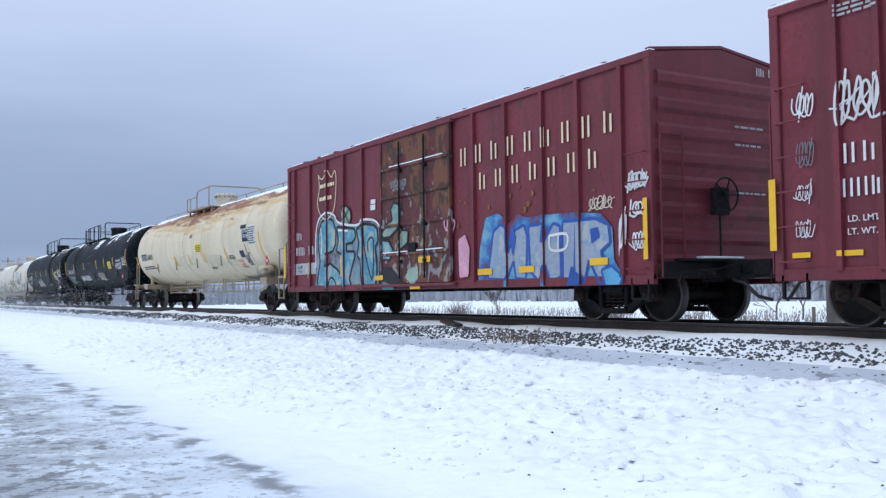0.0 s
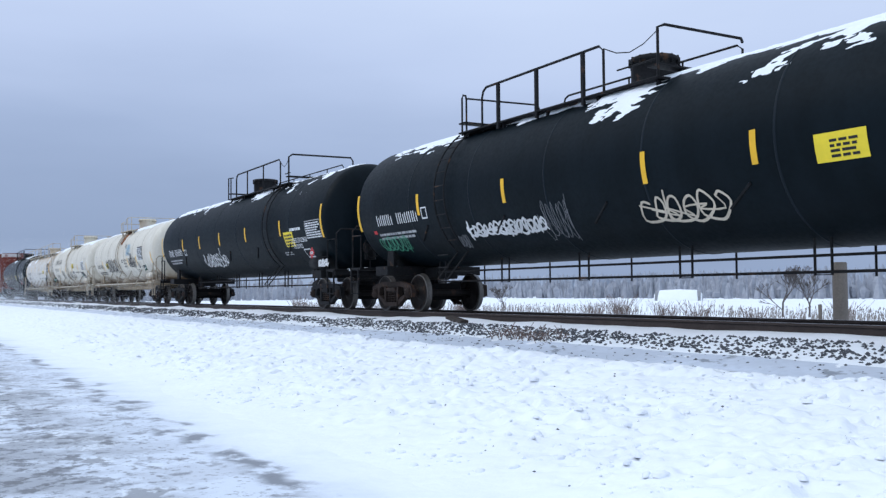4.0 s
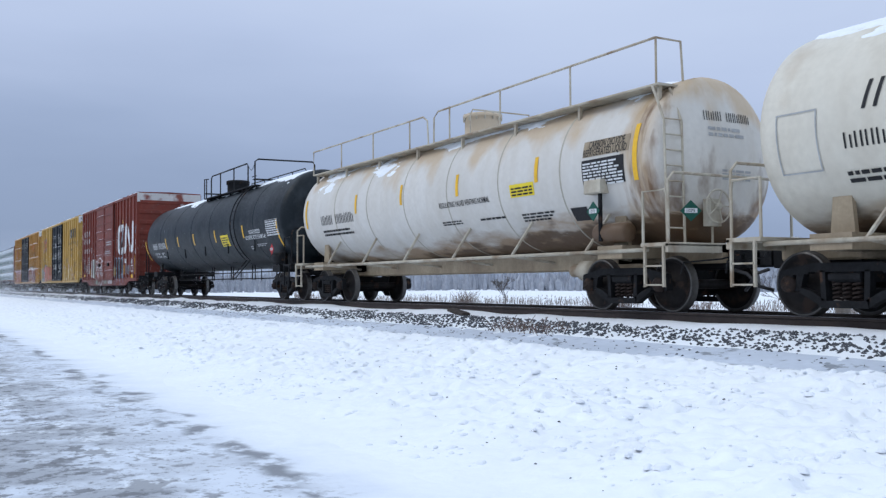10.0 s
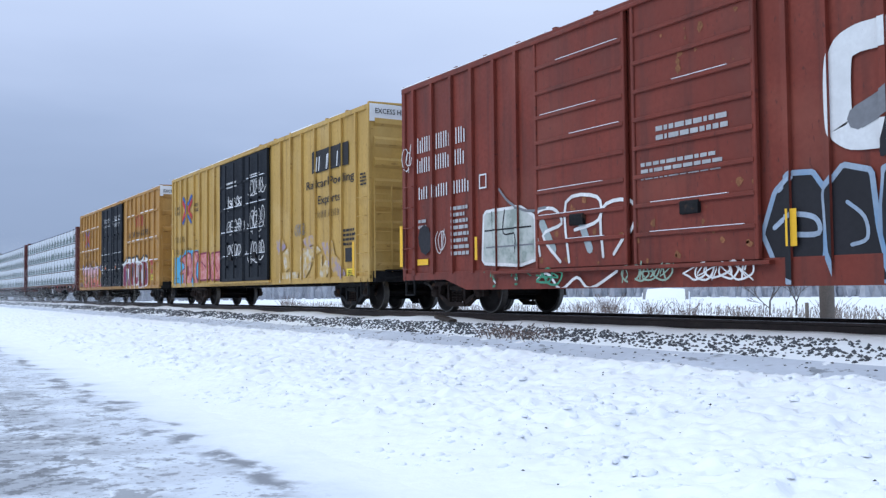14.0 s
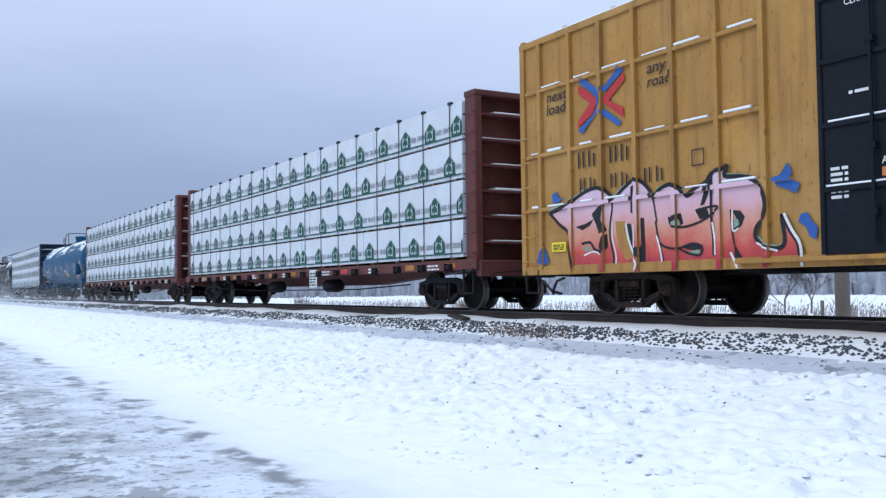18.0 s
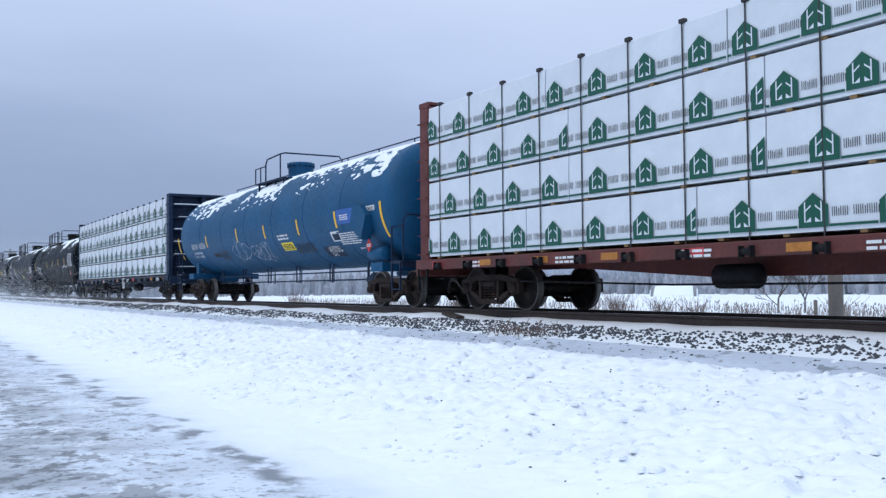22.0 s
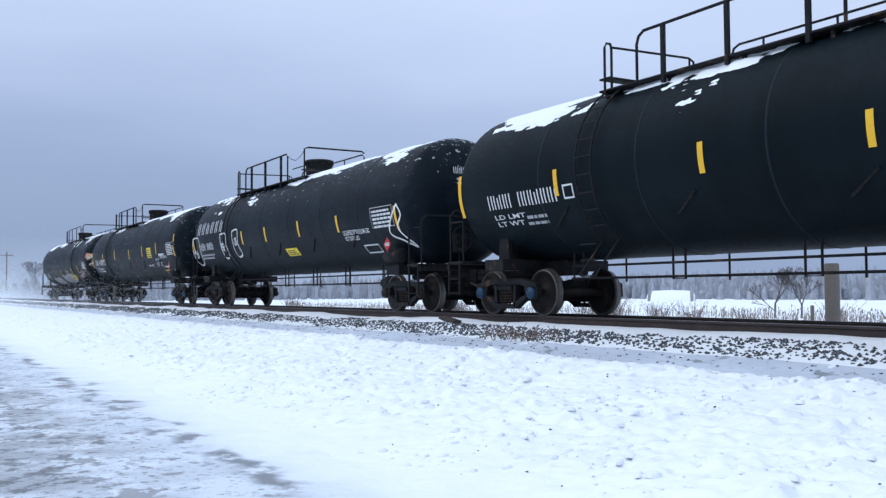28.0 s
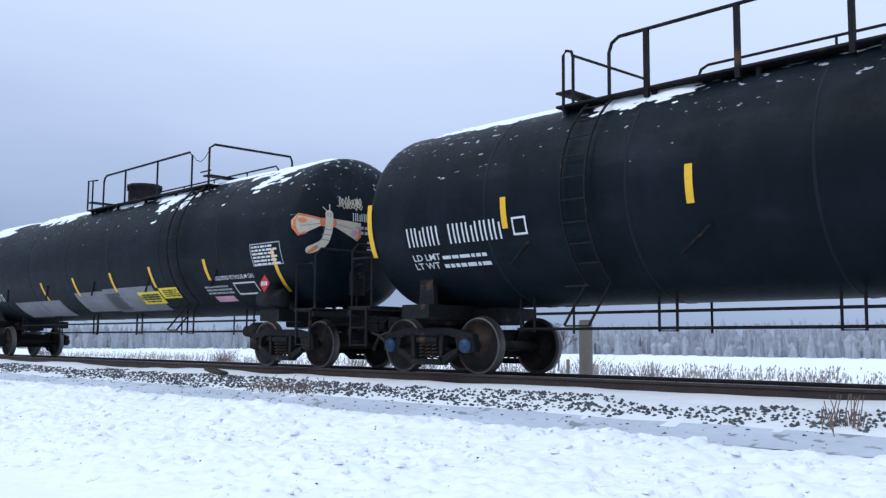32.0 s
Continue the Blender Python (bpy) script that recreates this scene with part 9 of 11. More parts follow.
def paint_12(c, s):
    rng = random.Random(12)
    piece_gradient(c, s), piece_crimson(c, s)
    mark(c, "lettering", s, bars(4.65, 3.57, 0.54, "xxx", 0.587, 0.1), INKRED, "red brand name drawn as bars")
    mark(c, "stencil", s, wide_words("RAILCAR POOLING EXPERTS", 3.46, 3.13, 0.26, 4.06, 0), INKBLACK, off=0.012)
    mark(c, "graffiti_tag", s, scrawl(7.68, 1.74, 0.67, 0.26, 4, rng, 0.04, 0.12), PAINTS["red"], "red sprayed tag", 0.013)
    mark(c, "graffiti_tag", s, scrawl(7.75, 1.37, 0.36, 0.17, 2, rng, 0.035, 0.12), PAINTS["red"], "red sprayed tag", 0.013)
    mark(c, "notice", s, [rect(7.77, 1.10, 0.43, 0.21)], SIGNYEL, "yellow notice with small black print", 0.007)
    mark(c, "small_print", s, lines(7.80, 1.13, 0.37, 0.16, 4, rng), INKBLACK, off=0.011)
    mark(c, "stencil", s, wide_words("CLOSE THIS DOOR BEFORE", -2.07, 4.30, 0.09, 1.41), INKWHITE, off=0.006)
    mark(c, "stencil", s, wide_words("CLOSING MAIN DOOR", -1.95, 4.19, 0.09, 1.12), INKWHITE, off=0.006)
    mark(c, "stencil", s, wide_words("CIERRE ESTA PUERTA ANTES DE", -2.14, 4.07, 0.09, 1.62), INKWHITE, off=0.006)
    mark(c, "stencil", s, wide_words("CERRAR LA PUERTA PRINCIPAL", -2.15, 3.96, 0.09, 1.62), INKWHITE, off=0.006)
    mark(c, "stencil", s, wide_words("CLOSE AND LOCK BOTH DOORS", 0.30, 4.30, 0.11, 1.58), INKWHITE, off=0.006)
    mark(c, "stencil", s, wide_words("BEFORE MOVING CAR", 0.48, 4.16, 0.11, 1.07), INKWHITE, off=0.006)
    mark(c, "stencil", s, wide_words("CIERRE Y PONGA EL SEGURO EN", 0.19, 4.07, 0.11, 1.75), INKWHITE, off=0.006)
    mark(c, "stencil", s, wide_words("AMBAS PUERTAS ANTES DE", 0.29, 3.96, 0.10, 1.50), INKWHITE, off=0.006)
    mark(c, "stencil", s, wide_words("MOVER EL CARRO", 0.55, 3.86, 0.10, 0.97), INKWHITE, off=0.006)
    mark(c, "stencil", s, wide_words("ASD", -1.69, 1.93, 0.09, 0.23), INKWHITE, off=0.006)
    mark(c, "stencil", s, wide_words("ASD", 0.72, 1.93, 0.08, 0.23), INKWHITE, off=0.006)
    mark(c, "panel", s, [rect(-1.69, 1.78, 0.20, 0.11)], PAINTS["orange"], "small orange door label", 0.006)
    mark(c, "panel", s, [rect(0.74, 1.76, 0.15, 0.13)], PAINTS["orange"], "small orange door label", 0.006)
    crossed_arrows(c, s, -7.53, 3.13, 1.23, 1.00)
    mark(c, "stencil", s, wide_words("next", -8.44, 3.85, 0.21, 0.61, 0.15), INKBLACK, off=0.012)
    mark(c, "stencil", s, wide_words("load", -8.45, 3.62, 0.21, 0.56, 0.15), INKBLACK, off=0.012)
    mark(c, "stencil", s, wide_words("any", -5.79, 3.85, 0.19, 0.43, 0.15), INKBLACK, off=0.012)
    mark(c, "stencil", s, wide_words("road", -5.79, 3.63, 0.19, 0.53, 0.15), INKBLACK, off=0.012)
    mark(c, "lettering", s, bars(-7.57, 2.55, 0.28, "xx xx", 0.279, 0), INKBLACK, "reporting marks drawn as bars")
    mark(c, "lettering", s, bars(-7.53, 2.13, 0.24, "xx xx xx", 0.270, 0), INKBLACK, "reporting marks drawn as bars")
    mark(c, "stencil_frame", s, outline(-4.85, 2.27, 0.25, 0.25, 0.02), INKBLACK, off=0.012)
    mark(c, "notice", s, [rect(-8.34, 1.13, 0.42, 0.17)], SIGNYEL, "yellow notice with small black print", 0.007)
    mark(c, "small_print", s, lines(-8.29, 1.16, 0.32, 0.11, 4, rng), INKBLACK, off=0.011)
    mark(c, "small_print", s, lines(-2.40, 1.56, 0.25, 0.43, 6, rng), INKWHITE, off=0.011)
    mark(c, "small_print", s, lines(-2.11, 2.84, 0.31, 0.07, 1, rng), INKWHITE, off=0.011)


def paint_15(c, s):
    rng = random.Random(15)
    mark(c, "lettering", s, bars(-7.82, 2.04, 0.22, "xxxx xxxx", 0.204, 0), INKWHITE, "reporting marks drawn as bars")
    mark(c, "stencil", s, wide_words("LD LMT 151700 LBS", -7.76, 1.86, 0.09, 1.09, 0), INKWHITE, off=0.012)
    mark(c, "stencil", s, wide_words("LT WT 111300 LBS", -7.78, 1.73, 0.08, 1.14, 0), INKWHITE, off=0.012)
    stripe(c, s, -5.75, 2.08, 0.41)
    stripe(c, s, -2.14, 2.12, 0.44)
    stripe(c, s, 0.61, 2.09, 0.43)
    stripe(c, s, 3.45, 2.06, 0.45)
    stripe(c, s, 6.19, 2.11, 0.44)
    stripe(c, s, 8.93, 1.74, 0.86)
    stripe(c, s, -9.54, 1.72, 0.86)
    mark(c, "notice", s, [rect(1.76, 1.66, 0.93, 0.24)], SIGNYEL, "yellow notice with small black print", 0.007)
    mark(c, "small_print", s, lines(1.86, 1.69, 0.79, 0.18, 4, rng), INKBLACK, off=0.011)
    mark(c, "sign_panel", s, [rect(7.69, 2.41, 0.92, 0.13)], INKWHITE, "white panel with black words", 0.007)
    mark(c, "stencil", s, wide_words("NON-ODORIZED", 7.74, 2.42, 0.09, 0.83, 0), INKBLACK, off=0.012)
    mark(c, "paint_patch", s, [rect(6.28, 2.19, 1.11, 0.38)], INKBLUE, "darker blue repaint patch", 0.007)
    mark(c, "small_print", s, lines(6.49, 2.29, 0.50, 0.16, 3, rng), INKWHITE, off=0.011)
    mark(c, "data_table", s, [rect(6.02, 1.66, 1.37, 0.35)], BLUE, "stencilled data table", 0.007)
    mark(c, "small_print", s, lines(6.07, 1.67, 1.29, 0.32, 6, rng), INKWHITE, off=0.011)
    mark(c, "sign_panel", s, [rect(4.64, 1.39, 1.18, 0.27)], NAVY, "dark panel with white words", 0.007)
    mark(c, "stencil", s, wide_words("LIQUEFIED", 4.96, 1.58, 0.08, 0.80, 0), INKWHITE, off=0.012)
    mark(c, "stencil", s, wide_words("PETROLEUM", 4.94, 1.50, 0.07, 0.85, 0), INKWHITE, off=0.012)
    mark(c, "stencil", s, wide_words("GAS", 4.92, 1.41, 0.07, 0.34, 0), INKWHITE, off=0.012)
    mark(c, "sticker", s, [rect(5.63, 1.77, 0.58, 0.26)], INKWHITE, "white sticker", 0.007)
    mark(c, "sticker_print", s, [rect(5.72, 1.80, 0.44, 0.17)], NAVY, "dark sticker print", 0.012)
    mark(c, "graffiti_tag", s, scrawl(-3.04, 1.46, 1.67, 0.70, 2, rng, 0.02, 0.25), PAINTS["silver"], "thin pale sprayed tag", 0.013)
    mark(c, "graffiti_tag", s, scrawl(-1.29, 1.39, 2.08, 0.61, 3, rng, 0.02, 0.25), PAINTS["silver"], "thin pale sprayed tag", 0.013)
    mark(c, "graffiti_tag", s, scrawl(2.66, 1.55, 1.63, 0.29, 5, rng, 0.02, 0.12), PAINTS["black"], "black sprayed tag", 0.013)
    mark(c, "graffiti_tag", s, scrawl(-4.56, 1.59, 1.05, 0.31, 2, rng, 0.03, 0.12), PAINTS["black"], "black sprayed tag", 0.013)
    mark(c, "small_print", s, lines(1.66, 1.99, 0.85, 0.19, 2, rng), INKWHITE, off=0.011)
    mark(c, "small_print", s, lines(-5.39, 1.69, 0.79, 0.23, 1, rng), INKBLACK, off=0.011)
    mark(c, "small_print", s, lines(6.94, 1.53, 0.28, 0.05, 1, rng), INKWHITE, off=0.011)


def paint_17(c, s):
    rng = random.Random(17)
    mark(c, "lettering", s, bars(-8.22, 2.10, 0.27, "xxxx xxxxxx", 0.204, 0), INKWHITE, "reporting marks drawn as bars")
    mark(c, "stencil", s, wide_words("LD LMT", -8.13, 1.90, 0.09, 1.03, 0), INKWHITE, off=0.012)
    mark(c, "stencil", s, wide_words("LT WT", -8.11, 1.77, 0.09, 0.90, 0), INKWHITE, off=0.012)
    mark(c, "small_print", s, lines(-7.07, 1.86, 0.64, 0.10, 1, rng), INKGREY, off=0.011)
    mark(c, "small_print", s, lines(-7.11, 1.75, 0.63, 0.09, 1, rng), INKGREY, off=0.011)
    mark(c, "stencil_frame", s, outline(-5.80, 2.12, 0.29, 0.25, 0.03), INKWHITE, off=0.012)
    stripe(c, s, -9.20, 2.02, 0.86)
    stripe(c, s, -5.98, 2.19, 0.47)
    stripe(c, s, -2.50, 2.21, 0.46)
    stripe(c, s, 0.27, 2.22, 0.46)
    stripe(c, s, 2.97, 2.22, 0.47)
    stripe(c, s, 5.61, 2.23, 0.47)


def paint_18(c, s):
    rng = random.Random(18)
    mark(c, "lettering", s, bars(-8.15, 2.67, 0.42, "xxxxxx", 0.530, 0.2), INKWHITE, "italic brand name drawn as bars")
    mark(c, "lettering", s, bars(-7.90, 2.08, 0.26, "xxxx xxxxx", 0.158, 0), INKWHITE, "reporting marks drawn as bars")
    mark(c, "small_print", s, lines(-8.09, 1.77, 1.73, 0.22, 2, rng), INKGREY, off=0.011)
    stripe(c, s, -8.72, 2.09, 0.49)
    stripe(c, s, -3.01, 2.12, 0.43)
    stripe(c, s, -0.78, 2.10, 0.45)
    stripe(c, s, 2.00, 2.11, 0.45)
    mark(c, "notice", s, [rect(0.49, 1.60, 0.92, 0.22)], SIGNYEL, "yellow-green notice", 0.007)
    mark(c, "small_print", s, lines(0.60, 1.63, 0.75, 0.16, 3, rng), INKBLACK, off=0.011)
    mark(c, "graffiti_outline", s, band(curve([(-8.71, 2.57), (-8.07, 2.57), (-7.98, 2.21), (-8.24, 1.71), (-8.79, 1.57), (-9.06, 1.82), (-8.91, 2.21), (-8.71, 2.57)], 5), 0.05), PAINTS["white"], "white sprayed ghost outline", 0.012)
    mark(c, "graffiti_outline", s, band(curve([(-5.33, 2.57), (-4.72, 2.56), (-4.80, 2.16), (-4.86, 1.83), (-5.33, 1.72), (-5.41, 1.98), (-5.33, 2.57)], 5), 0.05), PAINTS["white"], "white sprayed ghost outline", 0.012)
    mark(c, "graffiti_outline", s, band(curve([(-3.97, 2.61), (-3.42, 2.62), (-3.52, 2.16), (-3.48, 1.83), (-3.92, 1.73), (-4.06, 1.94), (-3.97, 2.61)], 5), 0.05), PAINTS["white"], "white sprayed ghost outline", 0.012)
    mark(c, "graffiti_tag", s, scrawl(-5.43, 1.95, 0.54, 0.35, 2, rng, 0.03, 0.2), PAINTS["white"], "white sprayed tag", 0.013)
    mark(c, "graffiti_tag", s, scrawl(-3.90, 2.07, 0.38, 0.33, 1, rng, 0.03, 0.2), PAINTS["white"], "white sprayed tag", 0.013)
    mark(c, "graffiti_tag", s, scrawl(-9.00, 1.82, 0.59, 0.32, 1, rng, 0.03, 0.2), PAINTS["white"], "white sprayed tag", 0.013)
    mark(c, "data_table", s, outline(6.74, 2.06, 1.17, 0.50, 0.02), INKGREY, "stencilled data table", 0.007)
    mark(c, "small_print", s, lines(6.84, 2.06, 0.98, 0.46, 5, rng), INKWHITE, off=0.011)
    mark(c, "stencil", s, wide_words("LIQUEFIED PETROLEUM GAS", 4.95, 1.98, 0.12, 1.55), INKWHITE, off=0.012)
    mark(c, "stencil", s, wide_words("NOT-ODORIZED", 4.95, 1.84, 0.11, 0.85), INKWHITE, off=0.012)
    mark(c, "graffiti_outline", s, band(curve([(8.15, 2.54), (8.31, 2.29), (8.02, 1.98), (8.47, 1.56), (8.01, 1.72), (7.55, 1.94), (8.15, 2.54)], 5), 0.05), PAINTS["white"], "white sprayed loops", 0.012)
    stripe(c, s, 8.04, 1.94, 0.58)
    stripe(c, s, 4.72, 2.08, 0.44)
    mark(c, "stencil_frame", s, outline(5.80, 1.49, 0.81, 0.21, 0.03), INKWHITE, off=0.012)


def paint_19(c, s):
    rng = random.Random(19)
    mark(c, "lettering", s, bars(-8.10, 2.05, 0.30, "xxxx xxxxxx", 0.191, 0), INKWHITE, "reporting marks drawn as bars")
    mark(c, "stencil", s, wide_words("LD LMT", -8.08, 1.83, 0.10, 0.64, 0), INKWHITE, off=0.012)
    mark(c, "stencil", s, wide_words("LT WT", -8.10, 1.70, 0.10, 0.58, 0), INKWHITE, off=0.012)
    mark(c, "small_print", s, lines(-7.40, 1.83, 1.04, 0.09, 1, rng), INKWHITE, off=0.011)
    mark(c, "small_print", s, lines(-7.42, 1.70, 1.09, 0.10, 1, rng), INKWHITE, off=0.011)
    mark(c, "stencil_frame", s, outline(-5.80, 2.08, 0.27, 0.26, 0.03), INKWHITE, off=0.012)
    stripe(c, s, -8.98, 1.94, 0.89)
    stripe(c, s, -5.94, 2.19, 0.46)
    stripe(c, s, -2.85, 2.25, 0.49)
    stripe(c, s, 0.49, 2.16, 0.46)
    stripe(c, s, 3.22, 2.21, 0.46)
    stripe(c, s, 5.85, 2.23, 0.48)
    stripe(c, s, 8.89, 2.61, 0.34)
    stripe(c, s, 8.78, 2.04, 0.43)
    mark(c, "notice", s, [rect(4.14, 2.10, 0.76, 0.45)], SIGNYEL, "yellow notice with small black print", 0.007)
    mark(c, "small_print", s, lines(4.22, 2.13, 0.64, 0.39, 4, rng), INKBLACK, off=0.011)
    mark(c, "data_table", s, outline(7.60, 2.12, 1.13, 0.51, 0.02), INKGREY, "stencilled data table", 0.007)
    mark(c, "small_print", s, lines(7.65, 2.12, 1.04, 0.48, 7, rng), INKWHITE, off=0.011)
    mark(c, "stencil", s, wide_words("FRA AP", 5.42, 1.94, 0.10, 0.60, 0), INKWHITE, off=0.012)
    mark(c, "small_print", s, lines(5.28, 1.69, 1.09, 0.20, 3, rng), INKGREY, off=0.011)
    mark(c, "small_print", s, lines(6.14, 2.13, 1.05, 0.16, 1, rng), INKWHITE, off=0.011)
    mark(c, "stencil", s, wide_words("LIQUEFIED PETROLEUM GAS", 6.14, 2.02, 0.10, 1.25, 0), INKWHITE, off=0.012)
    mark(c, "small_print", s, lines(6.33, 1.63, 0.74, 0.10, 1, rng), INKWHITE, off=0.011)
    mark(c, "small_print", s, lines(5.85, 1.48, 1.09, 0.07, 1, rng), SIGNYEL, off=0.011)
    mark(c, "stencil", s, wide_words("NON ODORIZED", 3.66, 1.72, 0.09, 0.98, 0), INKWHITE, off=0.012)


def paint_20(c, s):
    rng = random.Random(20)
    stripe(c, s, -3.04, 1.61, 0.48)
    stripe(c, s, -0.91, 1.67, 0.46)
    stripe(c, s, 1.27, 1.71, 0.45)
    stripe(c, s, 3.30, 1.74, 0.46)
    stripe(c, s, 5.74, 1.80, 0.44)
    stripe(c, s, 8.30, 1.48, 0.80)
    mark(c, "paint_patch", s, [rect(-5.59, 1.20, 3.21, 0.41)], PAINTS["grey"], "grey repaint patch", 0.007)
    mark(c, "paint_patch", s, [rect(-1.21, 1.27, 2.44, 0.48)], PAINTS["grey"], "grey repaint patch", 0.007)
    mark(c, "paint_patch", s, [rect(0.50, 1.24, 2.60, 0.55)], PAINTS["grey"], "grey repaint patch", 0.007)
    mark(c, "notice", s, [rect(2.21, 1.39, 1.06, 0.27)], SIGNYEL, "yellow notice with small black print", 0.007)
    mark(c, "small_print", s, lines(2.38, 1.43, 0.86, 0.20, 4, rng), INKBLACK, off=0.011)
    mark(c, "notice", s, [rect(3.33, 1.49, 0.85, 0.23)], SIGNYEL, "yellow notice with small black print", 0.007)
    mark(c, "small_print", s, lines(3.47, 1.53, 0.67, 0.16, 4, rng), INKBLACK, off=0.011)
    mark(c, "data_table", s, outline(7.55, 1.99, 1.03, 0.43, 0.02), INKGREY, "stencilled data table", 0.007)
    mark(c, "small_print", s, lines(7.61, 2.00, 0.91, 0.40, 6, rng), INKWHITE, off=0.011)
    mark(c, "stencil", s, wide_words("LIQUEFIED PETROLEUM GAS", 5.94, 1.79, 0.08, 1.48, 0), INKWHITE, off=0.012)
    mark(c, "small_print", s, lines(5.37, 1.52, 1.15, 0.19, 3, rng), INKGREY, off=0.011)
    mark(c, "sticker", s, [rect(5.48, 1.36, 0.74, 0.11)], PAINTS["rose"], "pink sticker", 0.007)
    mark(c, "stencil_frame", s, outline(6.53, 1.48, 0.82, 0.24, 0.03), INKWHITE, off=0.012)
    mark(c, "lettering", s, bars(-9.13, 1.68, 0.27, "xxxx xxxxx", 0.303, 0), INKWHITE, "reporting marks drawn as bars")


# ---- the train, from its head to its tail ----
def head_marks(car, head, ink, rng, low=False):
    """Car number as bars and small print on the leading head."""
    mark(car, "lettering", head, bars(-0.45, head.zc + (0.20 if low else 0.62), 0.16, "xxxx xxxxxx", 0.10), ink, "reporting marks drawn as bars")
    mark(car, "small_print", head, lines(-0.38, head.zc + (-0.05 if low else 0.36), 0.85, 0.20, 2, rng), INKGREY)
    mark(car, "small_print", head, lines(-0.1, head.zc - 0.35, 0.7, 0.2, 3, rng), INKGREY)


def tank_snow(car, seed, a, count):
    """Snow caught on the end platform and fittings."""
    rng = random.Random(seed)
    for _ in range(count):
        m = Mesh()
        s = rng.choice((-1, 1))
        x, y = s * (a + rng.uniform(0.3, 0.7)), rng.uniform(-1.3, 0.3)
        clod(m, x, y, 1.10, rng.uniform(0.09, 0.16), rng)
        part("snow_clump", m, SNOW, car, "clump of snow on the end platform")


def build_train():
    rng = random.Random(77)
    wc = [-7.15, -6.01, -4.86, -3.76, -2.64, 2.54, 3.68, 4.86, 5.89, 7.0]
    c, s, e = boxcar("boxcar", "maroon steel boxcar with white sprayed tags and a closed door", 137.25, 152.45, 4.28, MAROON, [-6.6, *wc[1:]], [(-2.1, 1.04)], MAROON, trucks=1.55, sill=0.72, peak=0.22)
    paint_1(c, s)
    c, s, e = boxcar("boxcar", "maroon steel boxcar with blue and silver graffiti and a rusted door", 119.54, 134.94, 4.28, MAROON, wc, [(-1.5, 1.72)], RUSTDOOR, trucks=1.55, sill=0.72, peak=0.22)
    paint_2(c, s)
    mark(c, "lettering", e, bars(0.75, 4.12, 0.14, "xx xxxxx", 0.10), INKWHITE, "reporting marks drawn as bars", 0.03)
    for y, z in ((0.2, 3.2), (0.2, 2.9), (0.2, 2.1)):
        mark(c, "small_print", e, lines(y, z, 0.7, 0.06, 1, rng), INKGREY, off=0.03)
    rust_scabs(c, s, 5, [(1.3, 6.5, 1.6, 2.6, 14)])

    def tank(nr, label, left, right, skin, **k):
        a = (right - left) / 2
        car, flank, head = tank_car("tank_car", label, left, right, skin, seed=nr * 7 + 1, **k)
        return car, flank, head, a

    c, s, h, a = tank(3, "cream tank car with brown rust running from its top", 99.96, 118.23, RUSTCREAM, fit="cream", iron=TAN, dome=-0.5, deck=pipe_deck(-8.6, 8.6, -0.3, 0.16, -1.9, 1.3), snow=0.10, right_in=1.5)
    paint_3(c, s), head_marks(c, h, INKBLACK, rng), placard(c, a - 0.6, -1.56, 1.62), tank_snow(c, 3, a, 4)
    zc = h.zc
    mark(c, "snow_patch", h, [[(-1.05, zc + 0.98), (-0.82, zc + 0.74), (-0.5, zc + 0.80), (-0.2, zc + 0.66), (0.25, zc + 0.72), (0.5, zc + 0.95), (0.42, zc + 1.46), (0.0, zc + 1.535), (-0.5, zc + 1.46), (-0.82, zc + 1.30)]], SNOW, "thick snow cap on the tank head", 0.05)
    for nr, left, right, way, lad, snow, fn, label in (
            (4, 78.92, 97.27, -1, -5.0, 0.25, paint_4, "black tank car with a white sprayed tag and snow on top"), (5, 58.51, 76.40, 1, 4.5, 0.24, paint_5, "black tank car with a white tag and yellow notice")):
        c, s, h, a = tank(nr, label, left, right, BLACK, deck=lpg_deck(way, 0.2 if nr == 4 else 0.0), ladder_x=lad, snow=snow, rusty=nr == 4, reach=0.64, speck=0.12)
        fn(c, s), head_marks(c, h, INKWHITE, rng), placard(c, a - 0.75, -1.53, 1.62), tank_snow(c, nr, a, 6)
    mark(c, "graffiti_tag", Side(-1.46), scrawl(a - 0.35, 1.20, 0.75, 0.22, 5, rng, 0.035), PAINTS["white"], "white sprayed tag", 0.05)
    for nr, left, right, snow, fn, label in ((6, 41.37, 55.97, 0.40, paint_6, "soiled ivory tank car with black sprayed tags"), (7, 24.23, 38.73, 0.44, paint_7, "ivory tank car with snow along its top and black lettering")):
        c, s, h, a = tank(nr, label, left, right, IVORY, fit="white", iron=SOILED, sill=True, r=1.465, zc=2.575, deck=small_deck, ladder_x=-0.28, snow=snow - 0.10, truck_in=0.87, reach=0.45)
        fn(c, s), head_marks(c, h, INKBLACK, rng), placard(c, a - 0.95, -1.52, 1.72, 0, GREEN), tank_snow(c, nr, a, 5)
        if nr == 6:
            snow_cap(c, 1.467, 2.575, 0.55, 5, 0.55, 1.1, "rust_stain", RUST)
    c, s, h, a = tank(8, "white tank car with tan stains and a full-length walkway", 7.25, 21.49, WHITE, fit="white", iron=SOILED, sill=True, r=1.42, zc=2.53, dome=0.3, deck=long_deck, snow=0.34, truck_in=0.75, reach=0.70, head=0.38)
    paint_8(c, s), head_marks(c, h, INKBLACK, rng), tank_snow(c, 8, a, 5)
    placard(c, a - 1.0, -1.50, 1.72, 0, GREEN), placard(c, a + 0.80, -1.0, 1.62, 60, GREEN)
